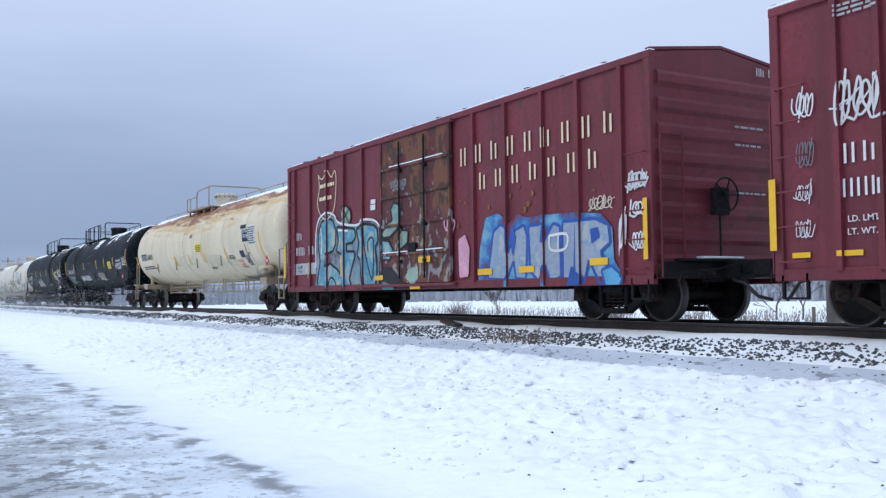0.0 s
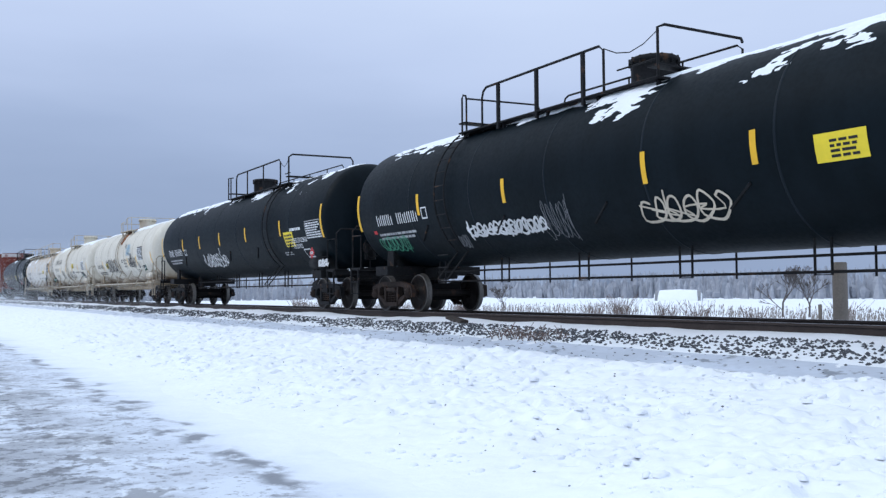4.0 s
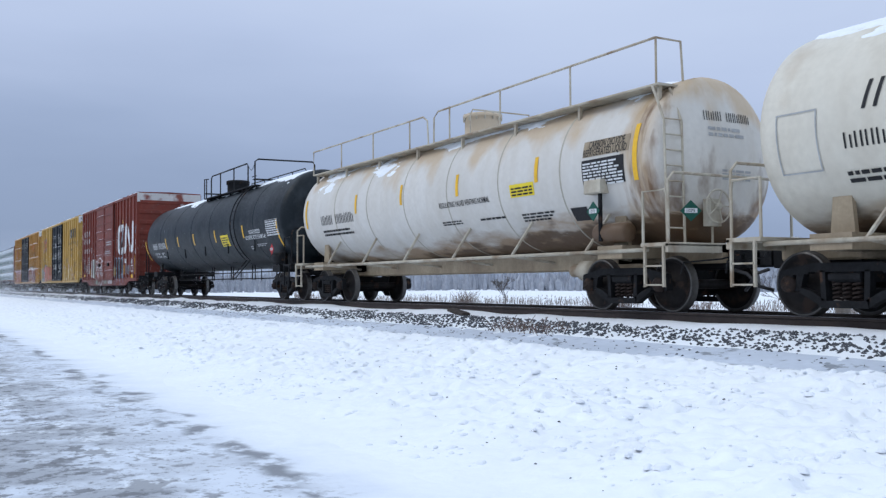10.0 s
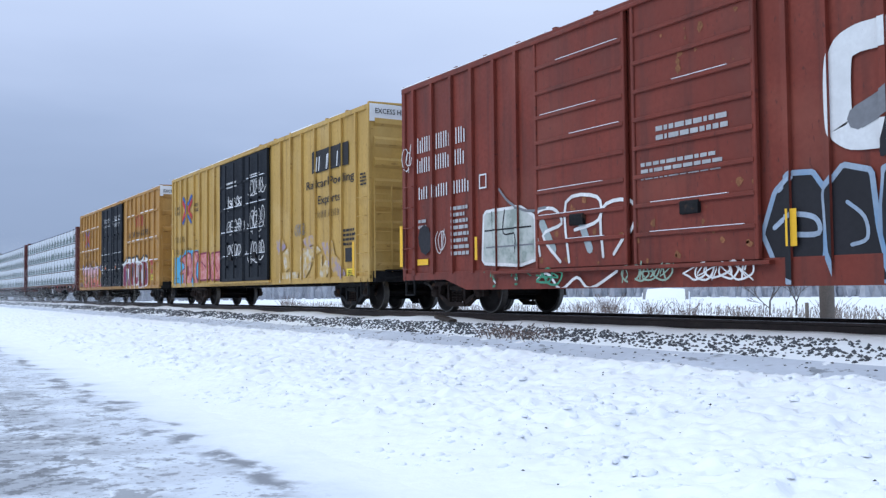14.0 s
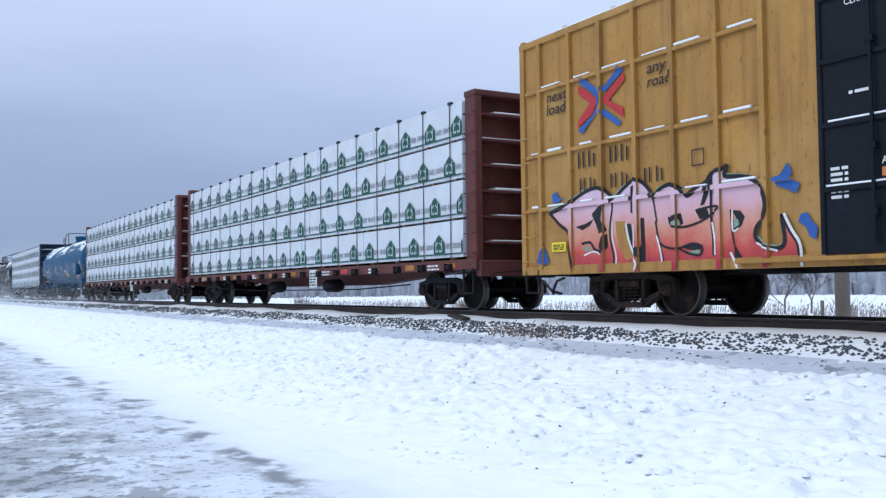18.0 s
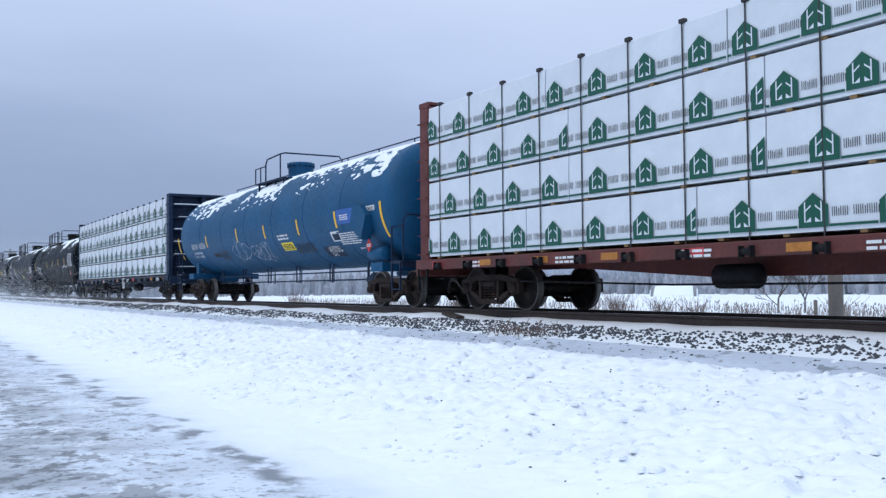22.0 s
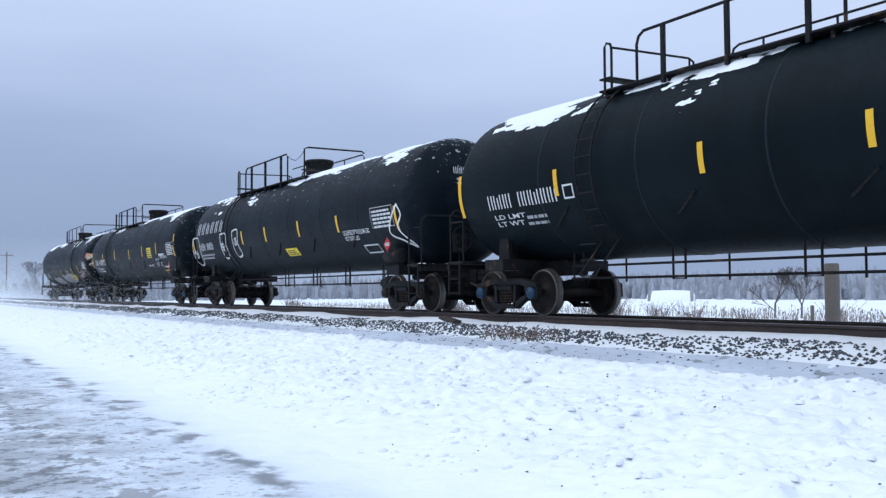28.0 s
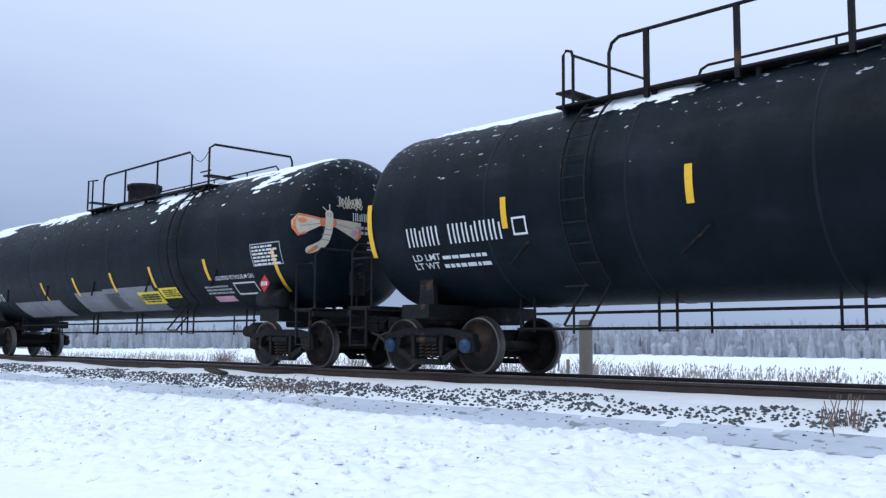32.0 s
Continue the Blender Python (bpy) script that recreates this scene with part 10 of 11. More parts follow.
    for y in (-1.28, -0.90):
        part("ladder_rail", Mesh().tube([(a + 0.56, y, 1.12), (a + 0.52, y, 3.1), (a + 0.26, y, 3.68)], 0.022, 6), SOILED, c, "soiled end ladder rail")
    for i in range(8):
        part("ladder_rung", Mesh().tube([(a + 0.56 - 0.005 * i, -1.28, 1.36 + 0.25 * i), (a + 0.56 - 0.005 * i, -0.90, 1.36 + 0.25 * i)], 0.014, 5), SOILED, c)
    part("valve_box", Mesh().box(a - 1.22, a - 0.78, -1.52, -1.30, 2.02, 2.26, 0.02), SOILED, c, "soiled steel box")
    part("box_pipe", Mesh().tube([(a - 0.9, -1.42, 2.02), (a - 0.9, -1.42, 1.2)], 0.04, 6), STEEL, c)
    c, s, h, a = tank(9, "black tank car with white lettering and a yellow notice", -12.52, 5.32, DUSTBLACK, deck=lpg_deck(1), ladder_x=4.4, snow=0.17)
    paint_9(c, s), head_marks(c, h, INKWHITE, rng), placard(c, a - 0.75, -1.53, 1.62), tank_snow(c, 9, a, 4)

    c, s, e = boxcar("boxcar", "red oxide boxcar with a white winding emblem and graffiti", -30.40, -14.66, 5.08, OXIDE, [-7.33, -6.53, -5.74, -4.95, -4.14, -3.41, 2.69, 3.3, 4.1, 4.9, 5.71, 6.46, 7.34], [(-2.75, -0.34), (-0.18, 2.25)], OXIDE, sill=0.82, end_top=BANDGREY, deep_sill=(-5.2, 5.2, 0.5), peak=0.05, rods=False, trucks=1.45)
    paint_10(c, s)
    rust_scabs(c, s, 9, [(-2.7, 2.2, 0.9, 2.0, 12), (0.4, 2.2, 3.6, 4.6, 5), (3.0, 7.0, 0.8, 1.4, 6)])
    mark(c, "lettering", e, bars(0.55, 4.45, 0.15, "xx xxxxxx", 0.10), INKWHITE, "reporting marks drawn as bars", 0.03)
    for y, z in ((-0.3, 3.95), (-0.25, 3.85), (-0.5, 3.3), (-0.8, 2.8)):
        mark(c, "small_print", e, lines(y, z, 0.6, 0.06, 1, rng), INKGREY, off=0.03)
    c, s, e = boxcar("boxcar", "yellow boxcar with black doors and faded graffiti", -50.10, -32.10, 5.08, YELLOW, [-8.35, -7.6, -6.86, -5.88, -5.11, -4.17, -3.32, 3.12, 3.92, 4.73, 5.67, 6.65, 7.39, 8.26], [(-2.47, -0.12), (-0.06, 2.17)], DOORBLACK, sill=0.82, trucks=2.1, end_top=BANDWHITE, peak=0.05)
    paint_11(c, s)
    mark(c, "stencil", e, wide_words("EXCESS HEIGHT CAR", -1.45, 4.86, 0.13, 1.6), INKBLACK, off=0.004)
    c, s, e = boxcar("boxcar", "ochre boxcar with black doors and bright graffiti letters", -70.60, -52.10, 5.08, OCHRE, [-8.63, -7.75, -6.92, -6.07, -5.22, -4.33, -3.49, 3.21, 4.04, 4.88, 5.84, 6.64, 7.42, 8.35], [(-2.56, -0.1), (-0.04, 2.27)], DOORBLACK, sill=0.82, trucks=2.4, belts=(1.93, 2.93, 4.13), end_top=BANDWHITE, end_ribs=6, peak=0.05)
    paint_12(c, s)
    mark(c, "stencil", e, wide_words("EXCESS HEIGHT CAR", -1.45, 4.82, 0.13, 1.6), INKBLACK, off=0.004)
    lumber_car("flatcar", "dull red centre-beam flatcar with orange reflectors under wrapped lumber", -94.10, -72.84, FLATRED, FLATRED, 1)
    lumber_car("flatcar", "dull red centre-beam flatcar with a snowy bulkhead under wrapped lumber", -118.30, -96.70, FLATRED, FLATRED, 2)
    c, s, h, a = tank(15, "blue tank car with snow blown over its top", -138.75, -120.45, BLUE, fit="blue", iron=NAVY, dome=0.0, deck=pipe_deck(-7.3, 9.65, 0.2, 0.28, -1.5, 1.0), snow=0.20, speck=0.75, rusty=True)
    paint_15(c, s), head_marks(c, h, INKGREY, rng), placard(c, a - 0.95, -1.50, 1.55), placard(c, a + 0.75, -0.1, 1.55, 70), tank_snow(c, 15, a, 5)
    part("valve_box", Mesh().slab([(7.45, 2.05), (8.10, 1.70), (8.38, 2.30), (8.10, 2.55), (7.60, 2.60)], -1.68, -1.40), BLUE, c, "blue sloped cover box")
    lumber_car("flatcar", "navy centre-beam flatcar with a tall bulkhead under wrapped lumber", -162.80, -141.40, NAVY, NAVY, 3)
    for nr, left, right, way, lad, snow, fn, label in (
            (17, -183.52, -165.37, -1, -5.1, 0.34, paint_17, "black tank car with broad snow patches along its top"), (18, -203.05, -186.25, -1, -4.5, 0.21, paint_18, "black tank car with white sprayed outlines and brand bars"),
            (19, -224.06, -206.36, -1, -4.6, 0.17, paint_19, "black tank car with a yellow notice and frost specks"), (20, -244.30, -226.60, 1, 4.6, 0.24, paint_20, "black tank car with grey patches and a painted moth")):
        c, s, h, a = tank(nr, label, left, right, BLACK if nr == 17 else FROSTBLACK, deck=lpg_deck(way, 0.25 if nr == 18 else 0.0), ladder_x=lad, snow=snow, speck=0.08, rusty=False, blue=nr in (17, 19), reach=0.68)
        fn(c, s), head_marks(c, h, INKWHITE, rng, nr == 20), placard(c, a - 0.75, -1.53, 1.62), tank_snow(c, nr, a, 6)
        if nr == 17:
            mark(c, "data_table", s, [rect(a - 2.2, 2.1, 1.6, 0.85)], INKGREY, "stencilled data table")
            mark(c, "small_print", s, lines(a - 2.15, 2.13, 1.5, 0.78, 7, rng), INKBLACK, off=0.011)
            mark(c, "stencil", s, wide_words("LIQUEFIED PETROLEUM GAS", a - 4.6, 2.05, 0.17, 2.1), INKWHITE)
    moth(c, h)


def moth(car, head):
    """A pale winged insect sprayed on the tank head."""
    zc = head.zc
    up = lambda *q: [(y, zc + z) for y, z in q]
    left = up((-1.05, 0.09), (-1.05, 0.18), (-1.46, 0.28), (-1.52, 0.16), (-1.53, 0.02), (-1.46, -0.14))
    right = up((-0.86, 0.21), (-0.86, 0.07), (-0.36, -0.18), (-0.28, -0.10), (-0.26, 0.17))
    mark(car, "graffiti_wing", head, [left], PAINTS["cream"], "pale sprayed wing", 0.006)
    mark(car, "graffiti_wing", head, [right], PAINTS["cream"], "pale sprayed wing", 0.006)
    spot = lambda y, z, w, h: [(y + w * math.cos(i * 0.7), zc + z + h * math.sin(i * 0.7)) for i in range(9)]
    mark(car, "wing_edge", head, band(up((-1.06, 0.18), (-1.45, 0.27), (-1.51, 0.15), (-1.51, 0.02), (-1.45, -0.12), (-1.36, -0.08)), 0.045), PAINTS["orange"], "orange sprayed wing edge", 0.009)
    mark(car, "wing_edge", head, band(up((-0.36, -0.16), (-0.29, -0.09), (-0.28, 0.05)), 0.06), PAINTS["orange"], "orange sprayed wing edge", 0.009)
    mark(car, "wing_spot", head, [spot(-1.40, 0.16, 0.07, 0.05)], PAINTS["orange"], "orange wing spot", 0.010)
    mark(car, "wing_spot", head, [spot(-1.05, 0.13, 0.07, 0.09)], PAINTS["orange"], "orange wing spot", 0.010)
    mark(car, "wing_spot", head, [spot(-0.85, 0.13, 0.06, 0.09)], PAINTS["orange"], "orange wing spot", 0.010)
    mark(car, "wing_spot", head, [spot(-0.42, -0.04, 0.07, 0.06)], PAINTS["rose"], "rosy wing spot", 0.010)
    mark(car, "wing_vein", head, band(up((-1.08, 0.11), (-1.42, 0.05)), 0.012) + band(up((-0.84, 0.12), (-0.45, 0.04)), 0.012), PAINTS["grey"], "", 0.010)
    body = curve(up((-0.94, 0.30), (-0.94, 0.10), (-0.97, -0.08), (-1.03, -0.25), (-1.15, -0.34), (-1.26, -0.40)), 4)
    mark(car, "graffiti_body", head, band(body, 0.15), PAINTS["cream"], "pale sprayed insect body", 0.012)
    for z in (0.0, -0.1, -0.2):
        mark(car, "body_ring", head, band(up((-1.06 + z * 0.2, z), (-0.90 + z * 0.25, z - 0.01)), 0.014), PAINTS["grey"], "", 0.014)
    mark(car, "graffiti_head", head, [spot(-0.94, 0.28, 0.06, 0.05)], PAINTS["cream"], "", 0.014)
    mark(car, "graffiti_tail", head, band(up((-1.16, -0.34), (-1.27, -0.44)), 0.06), PAINTS["orange"], "orange sprayed tail", 0.015)
    mark(car, "graffiti_feeler", head, band(up((-0.95, 0.32), (-1.05, 0.42)), 0.02), PAINTS["cream"], "", 0.012)
    mark(car, "graffiti_feeler", head, band(up((-0.93, 0.32), (-0.92, 0.48)), 0.02), PAINTS["cream"], "", 0.012)
    rng = random.Random(12)
    mark(car, "graffiti_tag", head, scrawl(-0.78, zc + 0.42, 0.56, 0.24, 7, rng, 0.018), PAINTS["cream"], "thin pale sprayed tag", 0.012)


def rust_scabs(car, side, seed, zones):
    """Flaked patches where paint has gone from the sheet."""
    rng = random.Random(seed)
    q = []
    for x0, x1, z0, z1, n in zones:
        for _ in range(n * 3):
            x, z, r = rng.uniform(x0, x1), rng.uniform(z0, z1), 0.012 + 0.07 * rng.random() ** 2
            q.append([(x + r * rng.uniform(0.5, 1.1) * math.cos(i * 0.9), z + r * rng.uniform(0.5, 1.3) * math.sin(i * 0.9)) for i in range(7)])
    mark(car, "rust_patch", side, q, RUST, "flaked rusty patches", 0.004)


build_train()

# ---- beyond the track ----
def tree(name, label, x, y, height, seed, spread=0.45, thin=0.012, colour=None):
    rng = random.Random(seed)
    base = land(x, y) - 0.05
    t = thing(name, label, "tree", "bare trees", at=(x, y, base))
    trunk, twigs = Mesh(), Mesh()

    def taper(m, a, b, r0, r1, n):
        d = (b - a).normalized()
        u = d.orthogonal().normalized()
        v = d.cross(u)
        p = [c + r * (math.cos(6.283 * i / n) * u + math.sin(6.283 * i / n) * v) for c, r in ((a, r0), (b, r1)) for i in range(n)]
        m.add(p, [(i, (i + 1) % n, n + (i + 1) % n, n + i) for i in range(n)], True)

    def grow(p, d, l, r, depth):
        q = p + d * l
        taper(trunk if depth < 2 else twigs, p, q, max(r, thin), max(r * 0.7, thin), 6 if depth < 2 else 3)
        if depth > 5:
            return
        for _ in range(rng.randint(2, 3)):
            nd = (d + Vector((rng.uniform(-1, 1), rng.uniform(-1, 1), rng.uniform(-0.15, 0.7))) * spread * 1.5).normalized()
            grow(q, nd, l * rng.uniform(0.66, 0.86), r * 0.62, depth + 1)
        if depth < 4 and rng.random() < 0.6:
            nd = (d * 0.5 + Vector((rng.uniform(-1, 1), rng.uniform(-1, 1), rng.uniform(0.1, 0.6)))).normalized()
            grow(p + d * l * rng.uniform(0.4, 0.8), nd, l * 0.75, r * 0.5, depth + 2)

    grow(Vector((0, 0, 0)), Vector((0.03, 0.02, 1)), height * 0.21, height * 0.017, 0)
    part("trunk", trunk, colour or BARK, t)
    part("crown", twigs, colour or BARK, t, "leafless branches and twigs")


def beyond():
    rng = random.Random(12)
    # frosted weeds over the field
    m, b = Mesh(), Mesh()
    for _ in range(15000):
        k = rng.random()
        y = 5.5 + 34 * k ** 1.7
        x = rng.uniform(-30 - 2.6 * y, 12 - 0.2 * y)
        if hills(x, y, 0.12) + 0.6 * hills(x, y, 0.5) < -0.12:
            continue
        z = land(x, y)
        h = rng.uniform(0.25, 0.7)
        w = 0.012 + 0.0005 * y
        dx, dy = rng.uniform(-0.15, 0.15), rng.uniform(-0.1, 0.1)
        a = rng.random() * 3.14
        ca, sa = math.cos(a) * w, math.sin(a) * w
        m.add([(x - ca, y - sa, z - 0.02), (x + ca, y + sa, z - 0.02), (x + dx, y + dy, z + h)], [(0, 1, 2)])
        m.add([(x + dx * 0.7 - sa * 2, y + dy * 0.7, z + h * 0.7), (x + dx + sa * 2, y + dy, z + h * 0.85), (x + dx, y + dy, z + h * 1.05)], [(0, 1, 2)])
    tagged(part("dry_weeds", m, WEED), "dry frosted weeds standing in the snowy field", "weeds", kind="stuff")
    # reddish twiggy shrubs
    for x, y, h, n in ((-31.5, 20.3, 1.3, 60), (-37.7, 21.0, 1.5, 110), (-36.0, 22.5, 1.2, 80), (-41, 22, 1.1, 60), (-24.5, 16, 1.0, 50), (-16.2, 13.0, 1.2, 60), (-52, 20, 1.3, 80), (-58, 24, 1.2, 80), (-70, 16, 1.6, 60), (-28, 26, 1.2, 50), (-14, 20, 1.0, 40)):
        s = Mesh()
        for _ in range(n):
            a, l = rng.random() * 6.28, rng.uniform(0.5, 1.0) * h
            lean = rng.uniform(0.15, 0.85)
            x0, y0 = rng.gauss(0, 0.25), rng.gauss(0, 0.25)
            p1 = (x0 + math.cos(a) * lean * l * 0.5, y0 + math.sin(a) * lean * l * 0.5, l * 0.6)
            s.tube([(x0, y0, 0), p1, (p1[0] + math.cos(a) * lean * l * 0.5, p1[1] + math.sin(a) * lean * l * 0.5, l)], 0.008, 3)
        tagged(part("shrub", s, BRUSH, at=(x, y, land(x, y) - 0.03)), "leafless red-brown shrub in the snow", "shrub", "shrubs in the field")
    # twiggy tuft in the ballast, and a stray stick
    s = Mesh()
    for _ in range(170):
        x0, y0 = rng.uniform(-1.1, 0.9), rng.gauss(0, 0.16)
        a, l = rng.random() * 6.28, rng.uniform(0.12, 0.34)
        s.tube([(x0, y0, 0), (x0 + math.cos(a) * l * 0.4, y0 + math.sin(a) * l * 0.3, l * 0.55), (x0 + math.cos(a) * l * 0.9, y0 + math.sin(a) * l * 0.5, l * rng.uniform(0.5, 1.0))], 0.006, 3)
    tagged(part("trackside_brush", s, BRUSH, at=(-13.4, -2.15, -0.40)), "tangled brown twigs growing from the ballast", "brush")
    s = Mesh()
    for _ in range(40):
        a, l = rng.random() * 6.28, rng.uniform(0.15, 0.4)
        x0, y0 = rng.gauss(0, 0.12), rng.gauss(0, 0.12)
        s.tube([(x0, y0, 0), (x0 + math.cos(a) * l * 0.3, y0 + math.sin(a) * l * 0.3, l)], 0.006, 3)
    tagged(part("trackside_brush", s, BRUSH, at=(-4.0, -2.1, -0.40)), "small tuft of dry twigs in the snow", "brush")
    tagged(part("broken_tie", Mesh().box(-0.55, 0.55, -0.09, 0.09, -0.06, 0.06, 0.02), TIE, at=pose(-17.3, -1.35, -0.14, 3, 4, -14)), "splintered dark wooden tie end lying by the rail", "timber")
    # round pole behind the track
    p = Mesh().lathe([(-1.3, 0.165), (0.0, 0.16), (1.05, 0.155), (1.07, 0.13), (1.07, 0.0)], "z", (0, 0, 0), 18, cap=False)
    tagged(part("wooden_post", p, POLEWOOD, at=(-13.5, 6.3, 0)), "thick weathered round wooden post", "post")
    tagged(part("fence_post", Mesh().lathe([(-1.3, 0.08), (-0.25, 0.075), (-0.23, 0.0)], "z", (0, 0, 0), 10, cap=False), POLEWOOD, at=(-24.5, 19.8, 0.1)), "short grey fence post in the snow", "post")
    # quonset shed with snow on its round roof
    shed = thing("shed", "low round-roofed shed under a thick sheet of snow", "shed", at=(-107, 93, -2.4))
    n = 14
    arcp = [(3.3 * math.cos(math.pi * i / n), 2.75 * math.sin(math.pi * i / n)) for i in range(n + 1)]
    w = Mesh().slab([(x, z) for x, z in arcp], -3.4, 3.4)
    part("wall", w, BARNGREY, shed, at=pose(0, 0, 0, 0, 0, 133))
    # the snow lies thick on top and rounds off towards both gables
    rf = Mesh()
    gable = [(-3.6, 0.80), (-3.3, 0.94), (-2.6, 1.02), (0.0, 1.06), (2.6, 1.02), (3.3, 0.94), (3.6, 0.80)]
    rf.add([(x * min(1.03, k + 0.04), y, z * k + 0.02) for y, k in gable for x, z in arcp[1:-1]], [(r * (n - 1) + i, r * (n - 1) + i + 1, (r + 1) * (n - 1) + i + 1, (r + 1) * (n - 1) + i) for r in range(len(gable) - 1) for i in range(n - 2)], True)
    part("roof", rf, SNOW, shed, "snow-covered round roof", at=pose(0, 0, 0, 0, 0, 133))
    part("door", Mesh().box(-0.9, 0.9, -3.48, -3.4, 0, 1.9), STEEL, shed, at=pose(0, 0, 0, 0, 0, 133))
    # bare trees
    tree("bare_tree", "small leafless tree in the snowy field", -38.4, 34.3, 4.4, 1)
    tree("bare_tree", "small leafless tree in the snowy field", -37.2, 35.2, 4.0, 2)
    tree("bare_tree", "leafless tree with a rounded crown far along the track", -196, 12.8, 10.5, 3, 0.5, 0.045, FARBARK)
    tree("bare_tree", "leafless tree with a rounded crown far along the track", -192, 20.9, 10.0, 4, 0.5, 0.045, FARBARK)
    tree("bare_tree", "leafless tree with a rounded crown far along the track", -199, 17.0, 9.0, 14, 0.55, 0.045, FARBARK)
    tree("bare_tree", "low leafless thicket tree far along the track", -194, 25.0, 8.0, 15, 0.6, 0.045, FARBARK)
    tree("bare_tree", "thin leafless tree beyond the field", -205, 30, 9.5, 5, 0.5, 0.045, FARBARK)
    tree("bare_tree", "thin leafless tree beyond the field", -62, 30, 3.2, 6)
    # a wooden utility pole far off
    u = thing("utility_pole", "thin dark wooden utility pole with a crossarm", "utility pole", at=(-199, 8.2, -1.3))
    part("pole", Mesh().lathe([(0, 0.15), (9.9, 0.10), (9.95, 0)], "z", (0, 0, 0), 10, cap=False), POLEWOOD, u)
    part("crossarm", Mesh().box(-0.06, 0.06, -1.1, 1.1, 9.2, 9.32), POLEWOOD, u)
    for y in (-0.95, 0.95):
        part("insulator", Mesh().lathe([(9.32, 0.05), (9.45, 0.05), (9.5, 0.0)], "z", (0, y, 0), 8, cap=False), BARNGREY, u)
    # woods along the far side of the field
    f = Mesh()
    for _ in range(5200):
        d = rng.uniform(0, 1)
        x = rng.uniform(-330, 60)
        y = 118 + 60 * d + 0.06 * (x + 100) + 8 * hills(x, 0, 0.03)
        if x < -190:
            y = 8 + 150 * rng.random() ** 0.8
            x = -200 - 120 * rng.random()
        h = rng.uniform(1.8, 4.6) * (1 + 0.35 * hills(x, 3, 0.04)) * (1 + 0.5 * d)
        w = rng.uniform(0.35, 1.1)
        z = -1.6
        k = 5 if rng.random() < 0.5 else 4
        a0 = rng.random() * 6
        if rng.random() < 0.45:
            lev = ((0, w * 0.9), (0.45, w * 0.55), (1.0, 0.03))
        else:
            lev = ((0, 0.12), (0.35, w * 0.7), (0.75, w * 0.8), (1.0, 0.15))
        pts = [(x + r * rng.uniform(0.7, 1.2) * math.cos(a0 + 6.283 * i / k), y + r * math.sin(a0 + 6.283 * i / k), z + h * q) for q, r in lev for i in range(k)]
        f.add(pts, [(j * k + i, j * k + (i + 1) % k, (j + 1) * k + (i + 1) % k, (j + 1) * k + i) for j in range(len(lev) - 1) for i in range(k)])
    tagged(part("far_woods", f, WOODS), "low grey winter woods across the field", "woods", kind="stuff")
    g = Mesh()
    for _ in range(2600):
        x, d = rng.uniform(-700, 150), rng.random()
        y = 330 + 120 * d
        h, w = rng.uniform(7, 13), rng.uniform(1.2, 3.0)
        a0 = rng.random() * 6
        lev = ((0, w * 0.6), (0.4, w), (0.8, w * 0.6), (1.0, 0.1))
        g.add([(x + r * math.cos(a0 + 6.283 * i / 5), y + r * math.sin(a0 + 6.283 * i / 5), -1.6 + h * q) for q, r in lev for i in range(5)], [(j * 5 + i, j * 5 + (i + 1) % 5, (j + 1) * 5 + (i + 1) % 5, (j + 1) * 5 + i) for j in range(3) for i in range(5)])
    tagged(part("distant_forest", g, HAZEWOODS), "forest on the horizon, its colour paled with haze", "forest", kind="stuff")


beyond()


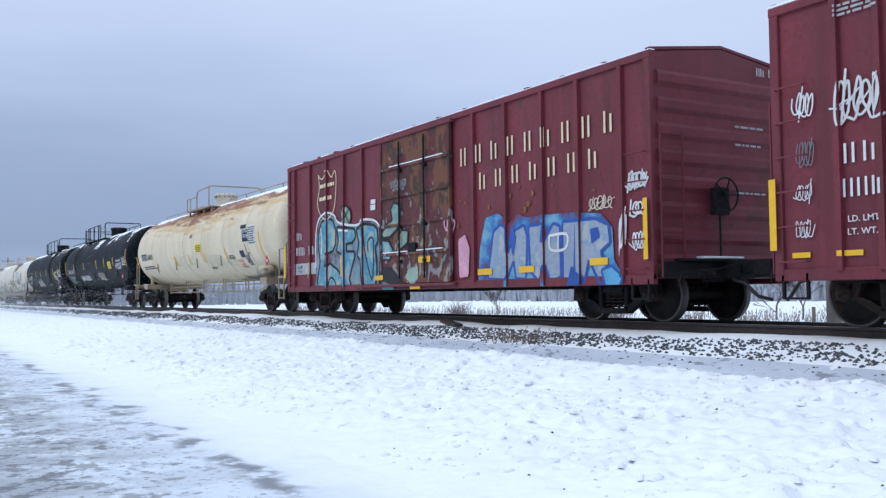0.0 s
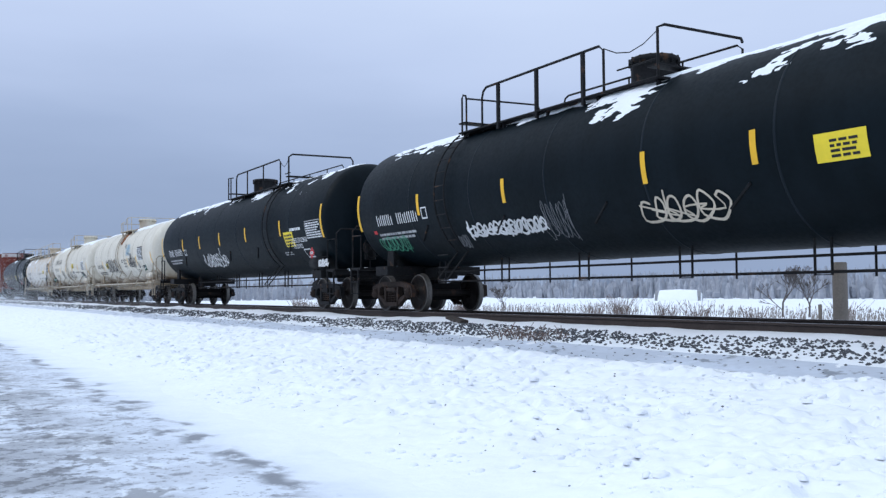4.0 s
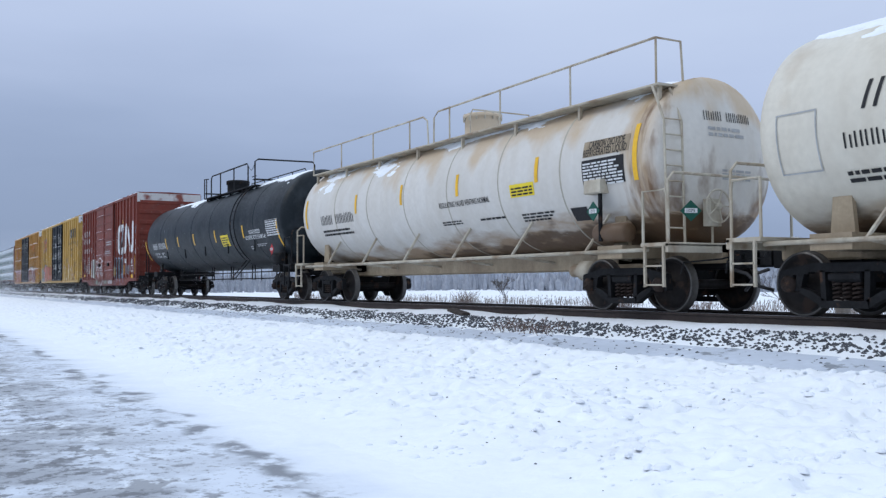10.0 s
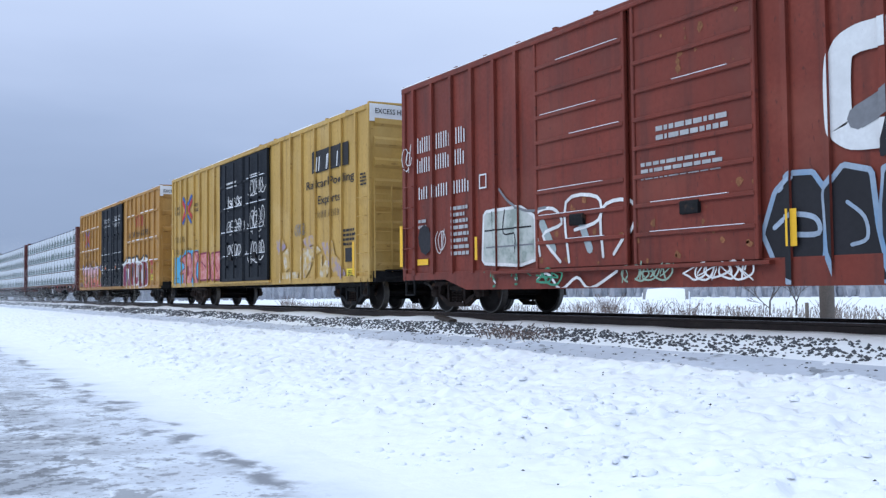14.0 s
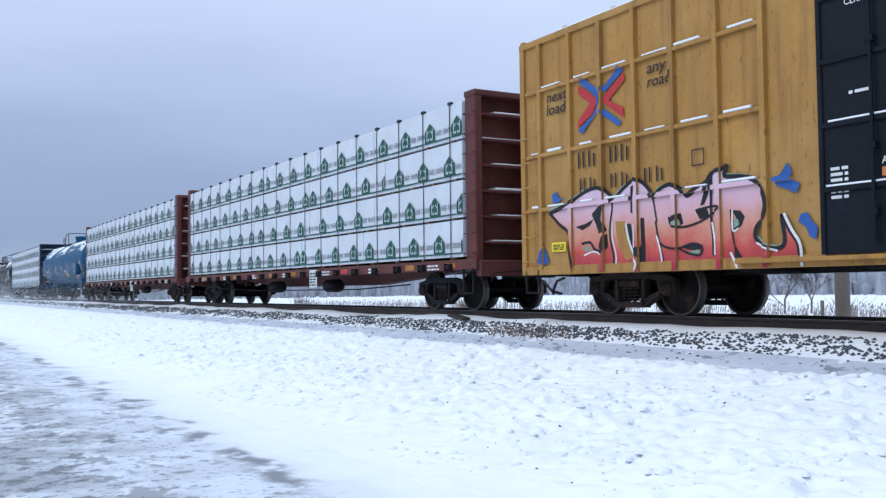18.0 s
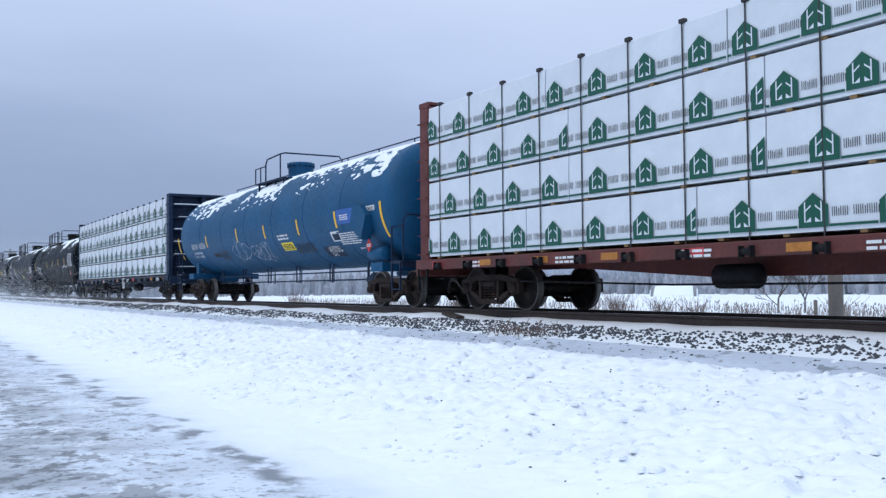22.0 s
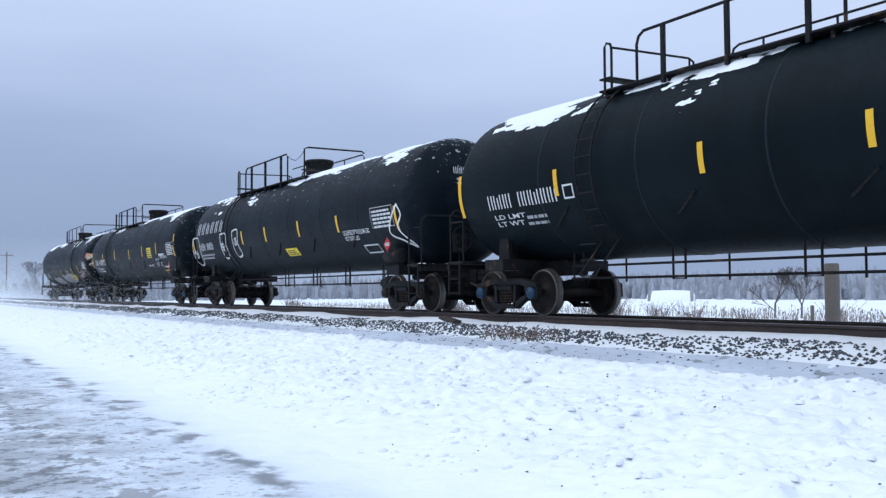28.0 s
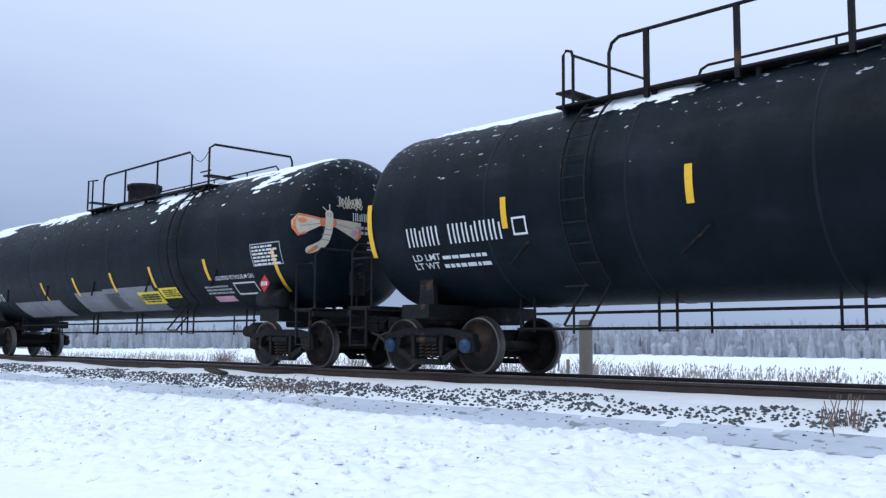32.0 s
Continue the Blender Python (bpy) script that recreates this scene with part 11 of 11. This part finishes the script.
def powder():
    """Fine snow that the passing train keeps in the air along the far track: single flakes, too small to tell apart."""
    rng = np.random.default_rng(31)
    n = 420000
    x = -36 - 210 * rng.random(n) ** 0.8
    y = rng.uniform(-5.0, 4.5, n)
    z = -0.4 + rng.exponential(1.5, n) * (0.7 + 0.5 * np.sin(x * 0.21 + y * 0.3) * np.sin(x * 0.083 + 1.0))
    keep = (z < 5.5) & (z > -0.4)
    x, y, z = x[keep], y[keep], z[keep]
    n = len(x)
    r = (0.0015 + 0.00022 * np.abs(x)) * rng.uniform(0.5, 1.3, n)
    corner = rng.normal(size=(n, 3, 3))
    corner /= np.linalg.norm(corner, axis=2, keepdims=True)
    co = (np.stack([x, y, z], 1)[:, None, :] + corner * r[:, None, None]).reshape(-1)
    me = bpy.data.meshes.new("powder_snow")
    me.vertices.add(n * 3), me.loops.add(n * 3), me.polygons.add(n)
    me.vertices.foreach_set("co", co.astype(np.float32))
    me.loops.foreach_set("vertex_index", np.arange(n * 3, dtype=np.int32))
    me.polygons.foreach_set("loop_start", np.arange(0, n * 3, 3, dtype=np.int32))
    me.materials.append(SNOW)
    me.update(calc_edges=True)
    return tagged(part("powder_snow", me, None), "fine powder snow hanging in the air along the track", "powder snow", kind="stuff")


POWDER = powder()


def motions():
    walk(POWDER, [(0.0, pose(-5, 0, 0)), (32.0, pose(5, 0, 0))])
    HOME = {ob.name: x for ob, x in MOVING}
    rows = [i * 2.0 for i in range(17)]
    for ob, x in MOVING:
        z = ob.location.z
        walk(ob, [(t, pose(x + run(t), 0, z)) for t in rows])
    # the wheels roll with the car, key by key while it passes through the scene
    ticks = [i / FPS for i in range(int(32 * FPS) + 1)]
    turn = [math.degrees(run(t) / R_WHEEL) % 360.0 for t in ticks]
    for w, x in ROLLING:
        far = HOME[w.parent.name] + x
        near = [i for i, t in enumerate(ticks) if -140 < far + run(t) < 20]
        first, last = (near[0], near[-1]) if near else (0, 0)
        rows = [(t, pose(x, 0, R_WHEEL, 0, a, 0)) for t, a in zip(ticks[first:last + 1], turn[first:last + 1])]
        if first:
            rows.insert(0, (0.0, rows[0][1]))
        if last < len(ticks) - 1:
            rows.append((32.0, rows[-1][1]))
        walk(w, rows)


motions()
